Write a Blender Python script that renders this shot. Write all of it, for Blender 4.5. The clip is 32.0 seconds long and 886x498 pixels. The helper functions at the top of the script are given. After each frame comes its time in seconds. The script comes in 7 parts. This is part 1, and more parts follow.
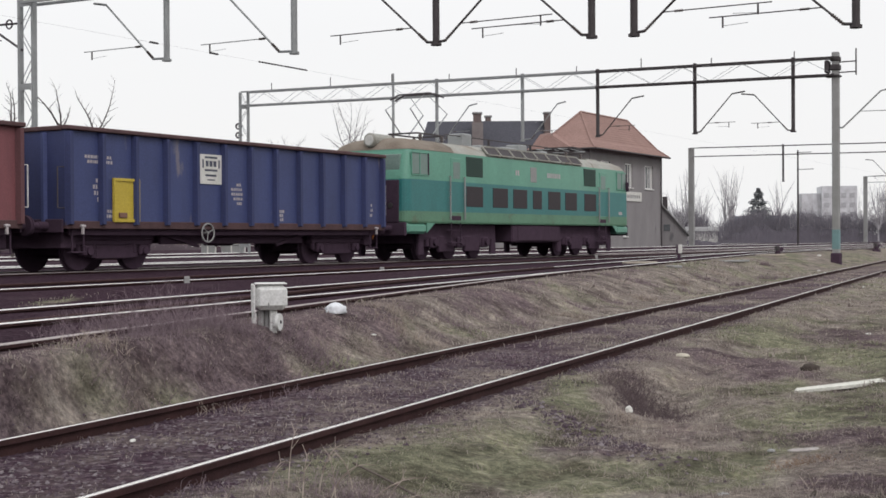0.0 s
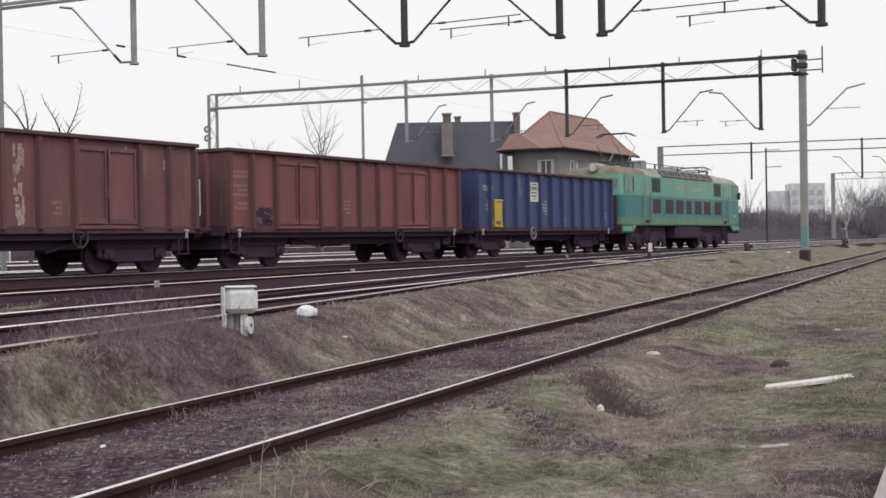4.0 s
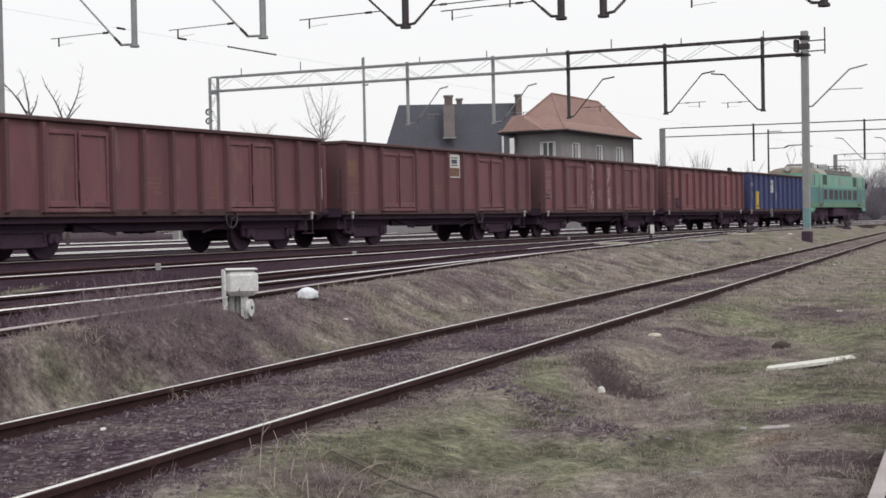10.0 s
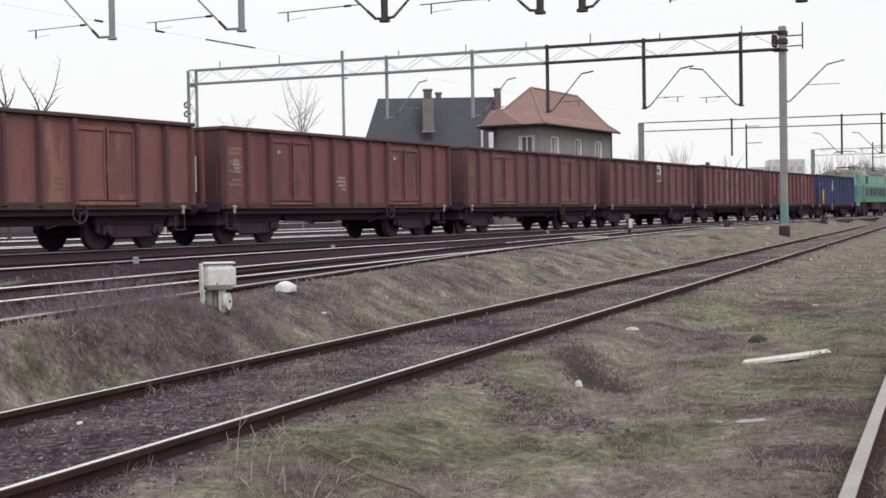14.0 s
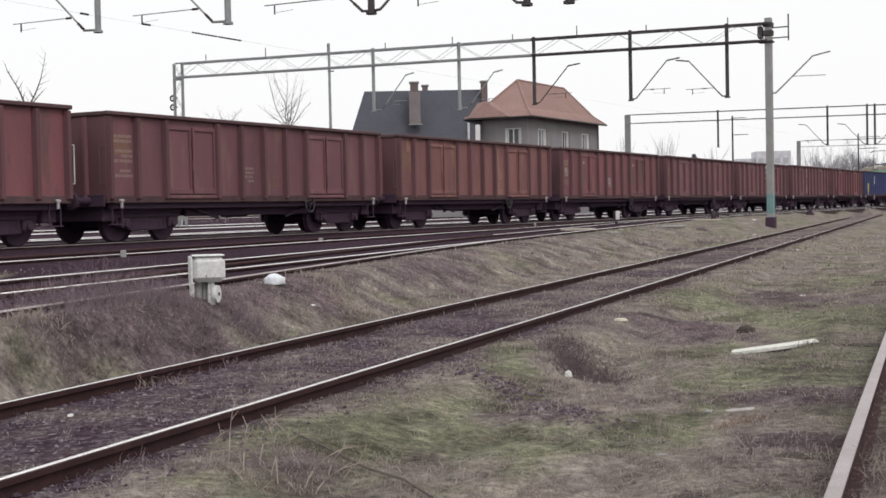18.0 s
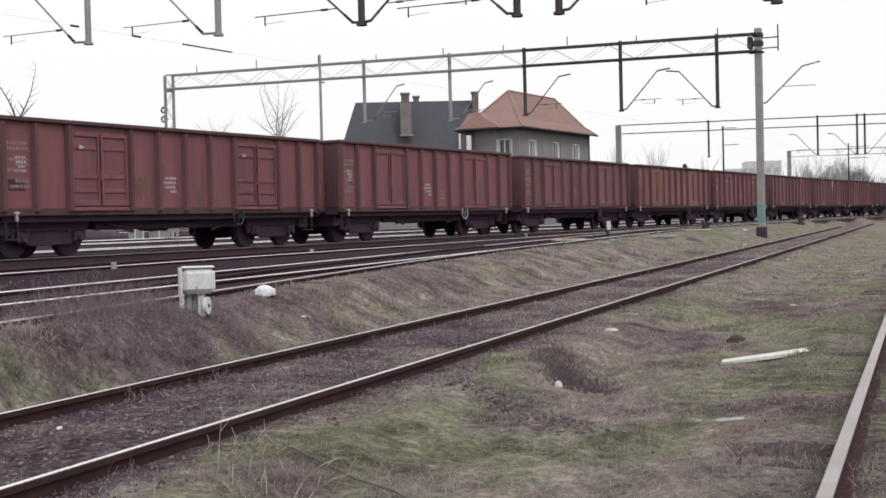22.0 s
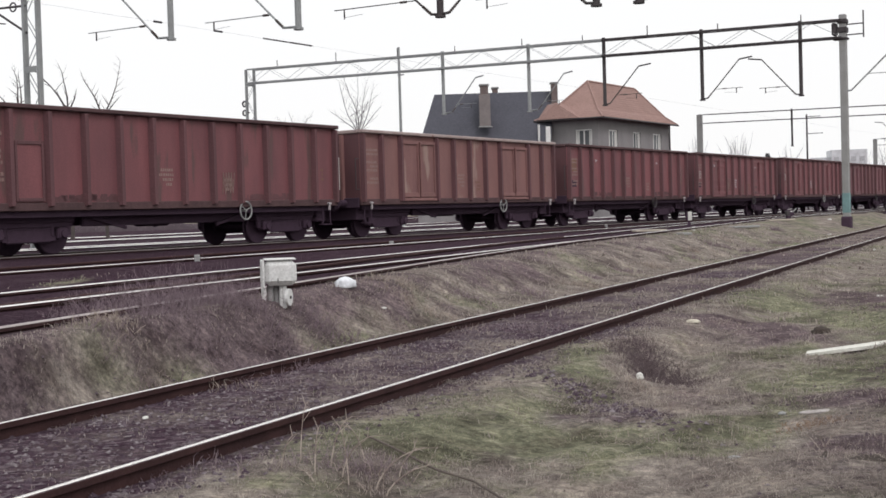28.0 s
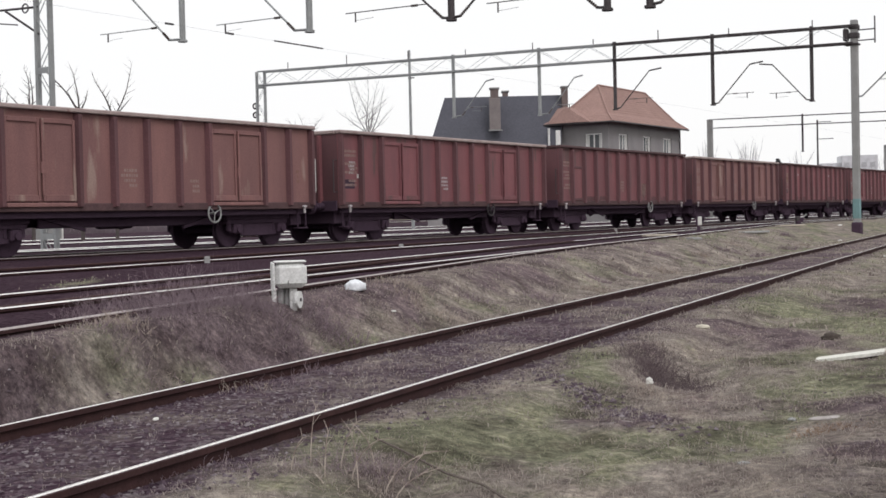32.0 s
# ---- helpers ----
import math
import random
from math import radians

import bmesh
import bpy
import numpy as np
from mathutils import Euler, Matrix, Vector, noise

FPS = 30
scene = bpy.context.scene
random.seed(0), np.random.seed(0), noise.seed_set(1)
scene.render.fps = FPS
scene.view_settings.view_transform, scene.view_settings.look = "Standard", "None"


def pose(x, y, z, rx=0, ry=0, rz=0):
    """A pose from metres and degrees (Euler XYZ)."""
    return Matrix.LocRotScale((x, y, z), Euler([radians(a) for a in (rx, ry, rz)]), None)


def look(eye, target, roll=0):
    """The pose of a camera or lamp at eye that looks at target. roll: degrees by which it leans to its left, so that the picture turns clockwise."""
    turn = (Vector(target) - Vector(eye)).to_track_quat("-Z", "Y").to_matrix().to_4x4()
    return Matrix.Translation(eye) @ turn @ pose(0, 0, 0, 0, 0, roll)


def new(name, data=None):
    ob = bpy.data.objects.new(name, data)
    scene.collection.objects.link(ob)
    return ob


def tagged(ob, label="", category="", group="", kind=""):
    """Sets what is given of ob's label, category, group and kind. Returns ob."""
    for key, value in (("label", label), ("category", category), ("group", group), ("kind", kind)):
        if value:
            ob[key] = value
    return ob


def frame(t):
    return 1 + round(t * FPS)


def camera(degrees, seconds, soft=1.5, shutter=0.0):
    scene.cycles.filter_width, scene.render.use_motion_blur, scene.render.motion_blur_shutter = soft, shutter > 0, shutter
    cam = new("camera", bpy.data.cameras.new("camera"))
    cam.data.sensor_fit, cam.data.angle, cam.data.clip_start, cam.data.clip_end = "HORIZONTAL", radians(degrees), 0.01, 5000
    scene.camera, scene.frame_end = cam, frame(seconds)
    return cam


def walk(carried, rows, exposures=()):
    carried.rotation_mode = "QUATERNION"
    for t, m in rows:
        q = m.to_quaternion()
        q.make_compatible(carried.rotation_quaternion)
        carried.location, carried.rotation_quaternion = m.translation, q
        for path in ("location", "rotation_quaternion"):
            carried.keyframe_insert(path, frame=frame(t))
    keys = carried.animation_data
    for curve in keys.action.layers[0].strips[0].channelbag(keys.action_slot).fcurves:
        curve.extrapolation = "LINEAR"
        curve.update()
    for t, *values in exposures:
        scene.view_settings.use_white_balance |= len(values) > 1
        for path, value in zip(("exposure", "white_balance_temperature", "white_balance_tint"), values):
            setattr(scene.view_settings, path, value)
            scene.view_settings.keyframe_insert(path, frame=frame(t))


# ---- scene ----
cam = camera(36.82, 32.0, soft=1.6)
PATH = [
    (0.0, pose(-0.015, -0.004, 1.107, 89.578, 0.338, 0.067)),
    (0.5, pose(-0.016, -0.008, 1.105, 89.939, 0.409, 0.254)),
    (1.0, pose(-0.015, -0.006, 1.109, 89.617, 0.622, 0.018)),
    (1.5, pose(-0.013, -0.008, 1.107, 89.444, 0.879, -0.286)),
    (2.0, pose(-0.009, -0.013, 1.109, 89.659, 1.049, -0.467)),
    (2.5, pose(-0.009, -0.010, 1.106, 89.627, 0.757, -0.751)),
    (4.5, pose(-0.007, -0.000, 1.107, 89.594, 1.025, -1.243)),
    (5.0, pose(-0.008, -0.002, 1.106, 89.481, 1.091, -1.048)),
    (5.5, pose(-0.013, -0.001, 1.106, 89.388, 0.984, -0.678)),
    (6.0, pose(-0.013, -0.006, 1.102, 89.296, 0.898, -0.301)),
    (6.5, pose(-0.007, -0.004, 1.108, 89.278, 0.830, -0.467)),
    (7.0, pose(-0.007, -0.005, 1.107, 89.108, 1.082, -0.570)),
    (7.5, pose(-0.008, -0.004, 1.106, 88.987, 0.984, -0.567)),
    (8.0, pose(0.000, -0.004, 1.109, 89.091, 0.865, -0.561)),
    (8.5, pose(0.003, 0.002, 1.109, 89.237, 0.879, -0.843)),
    (9.0, pose(0.001, 0.012, 1.104, 89.223, 0.353, -1.325)),
    (9.5, pose(0.002, 0.019, 1.102, 89.044, 0.817, -1.335)),
    (10.0, pose(0.005, 0.025, 1.102, 88.852, 1.102, -1.093)),
    (10.5, pose(0.013, 0.032, 1.105, 88.785, 1.056, -1.523)),
    (11.0, pose(0.014, 0.034, 1.101, 88.794, 1.188, -1.486)),
    (11.5, pose(0.023, 0.031, 1.100, 88.626, 1.434, -1.553)),
    (12.0, pose(0.020, 0.030, 1.101, 88.558, 1.503, -1.668)),
    (12.5, pose(0.018, 0.029, 1.104, 88.548, 1.336, -1.644)),
    (13.0, pose(0.017, 0.026, 1.101, 88.558, 1.286, -1.720)),
    (13.5, pose(0.017, 0.020, 1.106, 88.638, 0.982, -1.997)),
    (15.5, pose(-0.008, -0.000, 1.097, 88.185, 1.129, -2.073)),
    (16.0, pose(-0.009, -0.002, 1.098, 88.288, 1.243, -2.759)),
    (16.5, pose(-0.010, -0.002, 1.100, 88.305, 1.454, -2.660)),
    (17.0, pose(-0.010, 0.001, 1.098, 88.146, 1.280, -2.483)),
    (17.5, pose(-0.009, 0.002, 1.098, 88.230, 1.379, -2.526)),
    (18.0, pose(-0.007, -0.001, 1.094, 88.248, 1.199, -2.562)),
    (18.5, pose(-0.005, 0.001, 1.097, 88.360, 1.302, -2.632)),
    (19.0, pose(-0.005, 0.006, 1.098, 88.356, 1.057, -2.713)),
    (19.5, pose(-0.002, 0.006, 1.099, 88.263, 1.197, -2.726)),
    (20.0, pose(0.001, 0.004, 1.096, 88.279, 1.370, -2.615)),
    (20.5, pose(0.007, 0.002, 1.100, 88.243, 1.176, -2.758)),
    (21.0, pose(0.006, 0.003, 1.097, 88.628, 1.163, -2.707)),
    (21.5, pose(0.006, -0.001, 1.095, 88.661, 1.263, -2.886)),
    (22.0, pose(0.007, -0.003, 1.093, 88.707, 1.394, -2.924)),
    (22.5, pose(0.008, -0.006, 1.094, 88.885, 1.407, -2.846)),
    (23.0, pose(0.010, -0.008, 1.094, 89.218, 1.571, -2.667)),
    (23.5, pose(0.007, -0.010, 1.097, 89.344, 1.539, -2.600)),
    (24.0, pose(0.005, -0.012, 1.100, 89.250, 1.366, -2.566)),
    (24.5, pose(0.004, -0.012, 1.099, 89.208, 1.637, -2.556)),
    (25.0, pose(-0.000, -0.006, 1.097, 88.949, 1.637, -2.273)),
    (25.5, pose(0.000, -0.005, 1.101, 88.977, 1.587, -2.210)),
    (27.5, pose(0.007, -0.001, 1.092, 89.410, 1.298, -1.296)),
    (28.0, pose(0.005, -0.006, 1.091, 88.438, 1.706, 0.489)),
    (28.5, pose(-0.001, -0.011, 1.089, 88.312, 1.291, 0.156)),
    (29.0, pose(-0.000, -0.017, 1.091, 88.891, 1.029, 0.157)),
    (29.5, pose(-0.002, -0.019, 1.095, 88.939, 1.122, -0.678)),
    (30.0, pose(-0.004, -0.020, 1.096, 88.554, 0.963, -0.384)),
    (30.5, pose(-0.004, -0.020, 1.094, 88.354, 1.258, 0.091)),
    (31.0, pose(-0.003, -0.022, 1.092, 88.669, 1.604, 0.487)),
    (31.5, pose(-0.006, -0.018, 1.091, 88.744, 1.911, 0.994)),
    (32.0, pose(-0.004, -0.018, 1.095, 88.583, 1.338, 0.892)),
]
# metres that the train has run, by the second
RUN = [(0.0, -0.0), (1.0, 4.97), (2.0, 10.08), (5.0, 26.19), (6.0, 31.65), (7.0, 37.23), (8.0, 42.9), (9.0, 48.55), (10.0, 54.25), (11.0, 60.01), (12.0, 65.82), (13.0, 71.67), (16.0, 89.53), (17.0, 95.57), (18.0, 101.71), (19.0, 107.88), (20.0, 114.11), (21.0, 120.38), (22.0, 126.68), (23.0, 133.05), (24.0, 139.54), (25.0, 146.06), (28.0, 165.61), (29.0, 172.19), (30.0, 178.81), (31.0, 185.46), (32.0, 192.09)]
walk(cam, PATH, exposures=[(0.0, -0.04, 6250, 18), (8.0, -0.02, 6250, 18), (18.0, 0.05, 6250, 18), (32.0, 0.07, 6250, 18)])

# ---- world and sun: a bright, hazy overcast sky ----
world = bpy.data.worlds.new("sky")
scene.world = world
world.use_nodes = True
wn, wl = world.node_tree.nodes, world.node_tree.links
sky = wn.new("ShaderNodeTexSky")
sky.sky_type, sky.sun_disc = "NISHITA", False
sky.sun_elevation, sky.sun_rotation = radians(38), radians(150)
sky.dust_density, sky.air_density, sky.ozone_density = 6.0, 1.0, 1.0
hazy = wn.new("ShaderNodeMix")
hazy.data_type = "RGBA"
hazy.inputs[0].default_value = 0.88
hazy.inputs[7].default_value = (11.7, 11.95, 11.0, 1)
wl.new(sky.outputs[0], hazy.inputs[6])
# an overcast dome: brighter overhead than at the horizon
way = wn.new("ShaderNodeTexCoord")
sep_way = wn.new("ShaderNodeSeparateXYZ")
wl.new(way.outputs["Generated"], sep_way.inputs[0])
dome = wn.new("ShaderNodeMapRange")
dome.inputs[1].default_value, dome.inputs[2].default_value, dome.inputs[3].default_value, dome.inputs[4].default_value = 0.15, 0.9, 0.89, 1.22
wl.new(sep_way.outputs["Z"], dome.inputs[0])
lit = wn.new("ShaderNodeVectorMath")
lit.operation = "SCALE"
wl.new(hazy.outputs[2], lit.inputs[0])
wl.new(dome.outputs[0], lit.inputs["Scale"])
wl.new(lit.outputs[0], wn["Background"].inputs[0])
wn["Background"].inputs[1].default_value = 0.1
sun_data = bpy.data.lights.new("sun", "SUN")
sun_data.energy, sun_data.angle, sun_data.color = 0.9, radians(14), (1.0, 0.96, 0.95)
sun = new("sun", sun_data)
sun.matrix_world = look((0, 0, 60), (-18, 42, 16))
# ---- plan ----
# The frame of the main line: local y runs with the train, local x towards the near side, origin at the loco's nose at the start.
MX, MY, MPHI, ZM = 6.880, 58.112, 30.215, 0.42
MAIN = pose(MX, MY, 0, 0, 0, -MPHI)
# The frame of the near siding: its far rail at local x = 0.
NX, NY, NPHI = -2.802, 6.755, 22.878
NEAR = pose(NX, NY, 0, 0, 0, -NPHI)


def on_main(lat, along, z=0.0):
    return MAIN @ Vector((lat, along, z))


def on_near(lat, along, z=0.0):
    return NEAR @ Vector((lat, along, z))


# ---- mesh helpers ----
class Geo:
    """Collects vertices and faces of one mesh."""

    def __init__(self):
        self.v, self.f = [], []

    def add(self, verts, faces, m=None):
        n = len(self.v)
        self.v += [tuple(m @ Vector(p)) for p in verts] if m is not None else [tuple(p) for p in verts]
        self.f += [tuple(i + n for i in q) for q in faces]
        return self

    def box(self, x0, x1, y0, y1, z0, z1, m=None):
        vs = [(x, y, z) for z in (z0, z1) for y in (y0, y1) for x in (x0, x1)]
        return self.add(vs, [(0, 2, 3, 1), (4, 5, 7, 6), (0, 1, 5, 4), (2, 6, 7, 3), (0, 4, 6, 2), (1, 3, 7, 5)], m)

    def cbox(self, x0, x1, y0, y1, z0, z1, b=0.01, m=None):
        """A box with chamfered edges."""
        c = Vector(((x0 + x1) / 2, (y0 + y1) / 2, (z0 + z1) / 2))
        h = Vector(((x1 - x0) / 2, (y1 - y0) / 2, (z1 - z0) / 2))
        b = min(b, h.x * 0.9, h.y * 0.9, h.z * 0.9)
        vs, key = [], {}
        for sx in (-1, 1):
            for sy in (-1, 1):
                for sz in (-1, 1):
                    s = (sx, sy, sz)
                    for ax in range(3):
                        p = [s[i] * (h[i] if i == ax else h[i] - b) for i in range(3)]
                        key[(s, ax)] = len(vs)
                        vs.append(c + Vector(p))
        fs = []
        for ax in range(3):
            o = [i for i in range(3) if i != ax]
            for sg in (-1, 1):
                q = []
                for a, e in ((-1, -1), (1, -1), (1, 1), (-1, 1)):
                    s = [0, 0, 0]
                    s[ax], s[o[0]], s[o[1]] = sg, a, e
                    q.append(key[(tuple(s), ax)])
                fs.append(q)
            for a in (-1, 1):
                for e in (-1, 1):
                    s, t = [0, 0, 0], [0, 0, 0]
                    s[ax], s[o[0]], s[o[1]] = -1, a, e
                    t[ax], t[o[0]], t[o[1]] = 1, a, e
                    fs.append([key[(tuple(s), o[0])], key[(tuple(t), o[0])], key[(tuple(t), o[1])], key[(tuple(s), o[1])]])
        for sx in (-1, 1):
            for sy in (-1, 1):
                for sz in (-1, 1):
                    fs.append([key[((sx, sy, sz), ax)] for ax in range(3)])
        out = []
        for q in fs:
            p = [vs[i] for i in q]
            nrm = (p[1] - p[0]).cross(p[2] - p[0])
            mid = sum(p, Vector()) / len(p)
            out.append(q if nrm.dot(mid - c) > 0 else q[::-1])
        return self.add(vs, out, m)

    def tube(self, p0, p1, r0, r1=None, n=8, caps=True, m=None):
        p0, p1 = Vector(p0), Vector(p1)
        r1 = r0 if r1 is None else r1
        d = (p1 - p0)
        if d.length < 1e-6:
            return self
        q = d.to_track_quat("Z", "Y")
        vs = []
        for p, r in ((p0, r0), (p1, r1)):
            for i in range(n):
                a = 2 * math.pi * i / n
                vs.append(p + q @ Vector((r * math.cos(a), r * math.sin(a), 0)))
        fs = [(i, (i + 1) % n, n + (i + 1) % n, n + i) for i in range(n)]
        if caps:
            fs += [tuple(range(n))[::-1], tuple(range(n, 2 * n))]
        return self.add(vs, fs, m)

    def bar(self, p0, p1, w, h, m=None):
        """A square bar between two points."""
        p0, p1 = Vector(p0), Vector(p1)
        d = p1 - p0
        q = d.to_track_quat("Z", "Y")
        vs = [p + q @ Vector((sx * w / 2, sy * h / 2, 0)) for p in (p0, p1) for sx, sy in ((-1, -1), (1, -1), (1, 1), (-1, 1))]
        return self.add(vs, [(3, 2, 1, 0), (4, 5, 6, 7), (0, 1, 5, 4), (1, 2, 6, 5), (2, 3, 7, 6), (3, 0, 4, 7)], m)

    def sweep(self, path, profile, up=(0, 0, 1), closed=True, caps=True):
        """Runs a profile of (side, up) points along a path."""
        path = [Vector(p) for p in path]
        up, n = Vector(up), len(profile)
        vs, fs = [], []
        for i, p in enumerate(path):
            d = (path[min(i + 1, len(path) - 1)] - path[max(i - 1, 0)]).normalized()
            side = d.cross(up).normalized()
            vs += [p + side * a + up * b for a, b in profile]
        for i in range(len(path) - 1):
            for j in range(n if closed else n - 1):
                k = (j + 1) % n
                fs.append((i * n + j, i * n + k, (i + 1) * n + k, (i + 1) * n + j))
        if caps and closed:
            fs += [tuple(range(n))[::-1], tuple(range((len(path) - 1) * n, len(path) * n))]
        return self.add(vs, fs)

    def torus(self, c, axis, R, r, n=18, k=6):
        q = Vector(axis).to_track_quat("Z", "Y")
        vs, fs = [], []
        for i in range(n):
            a = 2 * math.pi * i / n
            for j in range(k):
                b = 2 * math.pi * j / k
                vs.append(Vector(c) + q @ Vector(((R + r * math.cos(b)) * math.cos(a), (R + r * math.cos(b)) * math.sin(a), r * math.sin(b))))
        for i in range(n):
            for j in range(k):
                fs.append((i * k + j, ((i + 1) % n) * k + j, ((i + 1) % n) * k + (j + 1) % k, i * k + (j + 1) % k))
        return self.add(vs, fs)

    def mesh(self, name, *mats):
        me = bpy.data.meshes.new(name)
        me.from_pydata(self.v, [], self.f)
        for m in mats:
            me.materials.append(m)
        me.update()
        return me


def ribbed(g, p0, p1, r, n=6, k=8):
    """A row of insulator sheds as one turned body."""
    p0, p1 = Vector(p0), Vector(p1)
    q = (p1 - p0).to_track_quat("Z", "Y")
    rings = []
    for i in range(n):
        rings += [(i / n, r * 0.5), ((i + 0.15) / n, r), ((i + 0.7) / n, r * 0.6)]
    rings.append((1.0, r * 0.5))
    vs = [p0.lerp(p1, t) + q @ Vector((a * math.cos(2 * math.pi * j / k), a * math.sin(2 * math.pi * j / k), 0)) for t, a in rings for j in range(k)]
    fs = [(i * k + j, i * k + (j + 1) % k, (i + 1) * k + (j + 1) % k, (i + 1) * k + j) for i in range(len(rings) - 1) for j in range(k)]
    return g.add(vs, fs)


def fixed(g):
    """Makes the normals of a Geo point outwards, in place."""
    bm = bmesh.new()
    vs = [bm.verts.new(p) for p in g.v]
    for q in g.f:
        try:
            bm.faces.new([vs[i] for i in q])
        except ValueError:
            pass
    bmesh.ops.recalc_face_normals(bm, faces=bm.faces)
    bm.verts.index_update()
    g.v = [tuple(v.co) for v in bm.verts]
    g.f = [tuple(v.index for v in q.verts) for q in bm.faces]
    bm.free()
    return g


def part(name, g, material, parent=None, label="", smooth=False):
    """One mesh object from a Geo, or on a mesh that others share too."""
    me = g.mesh(name, material) if isinstance(g, Geo) else g
    if smooth:
        me.polygons.foreach_set("use_smooth", [True] * len(me.polygons))
    ob = new(name, me)
    ob.parent = parent
    return tagged(ob, label)


def thing(name, label, category, m=None, group="", kind=""):
    ob = new(name)
    ob.empty_display_size = 0.3
    if m is not None:
        ob.matrix_world = m
    return tagged(ob, label, category, group, kind)


# ---- materials ----
def material(name, base, rough=0.8, metal=0.0, dark=None, scale=3.0, amount=0.5, grain=40.0, bump=0.15, streak=0.0, spot=None, spot_at=0.62, spot_scale=1.2, per_object=0.0):
    """Paint, wood, stone or metal: a base colour that drifts towards `dark` at two scales, with stains of `spot` and a fine relief."""
    mt = bpy.data.materials.new(name)
    mt.use_nodes = True
    n, l = mt.node_tree.nodes, mt.node_tree.links
    b = n["Principled BSDF"]
    b.inputs["Roughness"].default_value, b.inputs["Metallic"].default_value = rough, metal
    if rough >= 0.8:
        b.inputs["Specular IOR Level"].default_value = 0.12
    tc = n.new("ShaderNodeTexCoord")
    mp = n.new("ShaderNodeMapping")
    l.new(tc.outputs["Object"], mp.inputs[0])
    if streak:
        mp.inputs["Scale"].default_value = (1, 1, streak)
    if per_object:
        info = n.new("ShaderNodeObjectInfo")
        mul = n.new("ShaderNodeVectorMath")
        mul.operation = "SCALE"
        mul.inputs[0].default_value = (37, 91, 53)
        l.new(info.outputs["Random"], mul.inputs["Scale"])
        l.new(mul.outputs[0], mp.inputs["Location"])
    big, fine = n.new("ShaderNodeTexNoise"), n.new("ShaderNodeTexNoise")
    big.inputs["Scale"].default_value, big.inputs["Detail"].default_value, big.inputs["Roughness"].default_value = scale, 6, 0.65
    fine.inputs["Scale"].default_value, fine.inputs["Detail"].default_value = grain, 3
    l.new(mp.outputs[0], big.inputs[0])
    l.new(tc.outputs["Object"], fine.inputs[0])
    dark = dark or tuple(c * 0.55 for c in base)
    r1 = n.new("ShaderNodeValToRGB")
    r1.color_ramp.elements[0].position, r1.color_ramp.elements[1].position = 0.5 - amount / 2, 0.5 + amount / 2
    r1.color_ramp.elements[0].color, r1.color_ramp.elements[1].color = (*dark, 1), (*base, 1)
    l.new(big.outputs[0], r1.inputs[0])
    out = r1.outputs[0]
    if spot:
        sp = n.new("ShaderNodeTexNoise")
        sp.inputs["Scale"].default_value, sp.inputs["Detail"].default_value = spot_scale, 8
        l.new(mp.outputs[0], sp.inputs[0])
        r2 = n.new("ShaderNodeValToRGB")
        r2.color_ramp.elements[0].position, r2.color_ramp.elements[1].position = spot_at, spot_at + 0.07
        r2.color_ramp.elements[0].color, r2.color_ramp.elements[1].color = (0, 0, 0, 1), (1, 1, 1, 1)
        l.new(sp.outputs[0], r2.inputs[0])
        mx = n.new("ShaderNodeMix")
        mx.data_type = "RGBA"
        l.new(r2.outputs[0], mx.inputs[0])
        l.new(out, mx.inputs[6])
        mx.inputs[7].default_value = (*spot, 1)
        out = mx.outputs[2]
    fm = n.new("ShaderNodeMix")
    fm.data_type, fm.blend_type = "RGBA", "MULTIPLY"
    fm.inputs[0].default_value = 0.45
    l.new(out, fm.inputs[6])
    r3 = n.new("ShaderNodeValToRGB")
    r3.color_ramp.elements[0].position, r3.color_ramp.elements[1].position = 0.3, 0.7
    r3.color_ramp.elements[0].color = (0.55, 0.55, 0.55, 1)
    r3.color_ramp.elements[1].color = (1.1, 1.1, 1.1, 1)
    l.new(fine.outputs[0], r3.inputs[0])
    l.new(r3.outputs[0], fm.inputs[7])
    out = fm.outputs[2]
    if per_object:
        hs = n.new("ShaderNodeHueSaturation")
        ma = n.new("ShaderNodeMath")
        ma.operation = "MULTIPLY_ADD"
        l.new(info.outputs["Random"], ma.inputs[0])
        ma.inputs[1].default_value, ma.inputs[2].default_value = per_object, 1 - per_object / 2
        l.new(ma.outputs[0], hs.inputs["Value"])
        l.new(out, hs.inputs["Color"])
        out = hs.outputs[0]
    l.new(out, b.inputs["Base Color"])
    if bump:
        bp = n.new("ShaderNodeBump")
        bp.inputs["Strength"].default_value, bp.inputs["Distance"].default_value = bump, 0.02
        l.new(fine.outputs[0], bp.inputs["Height"])
        l.new(bp.outputs[0], b.inputs["Normal"])
    return mt


M_RAIL = material("rusty_rail_side", (0.060, 0.030, 0.029), 0.85, 0.0, (0.030, 0.016, 0.017), 6, 0.5, 60, 0.2)
M_HEAD = material("polished_rail_head", (1.0, 0.97, 0.95), 0.16, 1.0, (0.86, 0.83, 0.82), 2, 0.5, 80, 0.03)
M_HEADW = material("worn_rail_head", (0.50, 0.455, 0.45), 0.5, 0.9, (0.34, 0.29, 0.28), 2, 0.5, 80, 0.03)
M_SLEEPER = material("weathered_sleeper_wood", (0.085, 0.07, 0.06), 0.95, 0, (0.035, 0.028, 0.025), 4, 0.6, 60, 0.4)
M_CONC = material("grey_concrete", (0.33, 0.335, 0.335), 0.9, 0, (0.24, 0.24, 0.23), 2, 0.6, 50, 0.2)
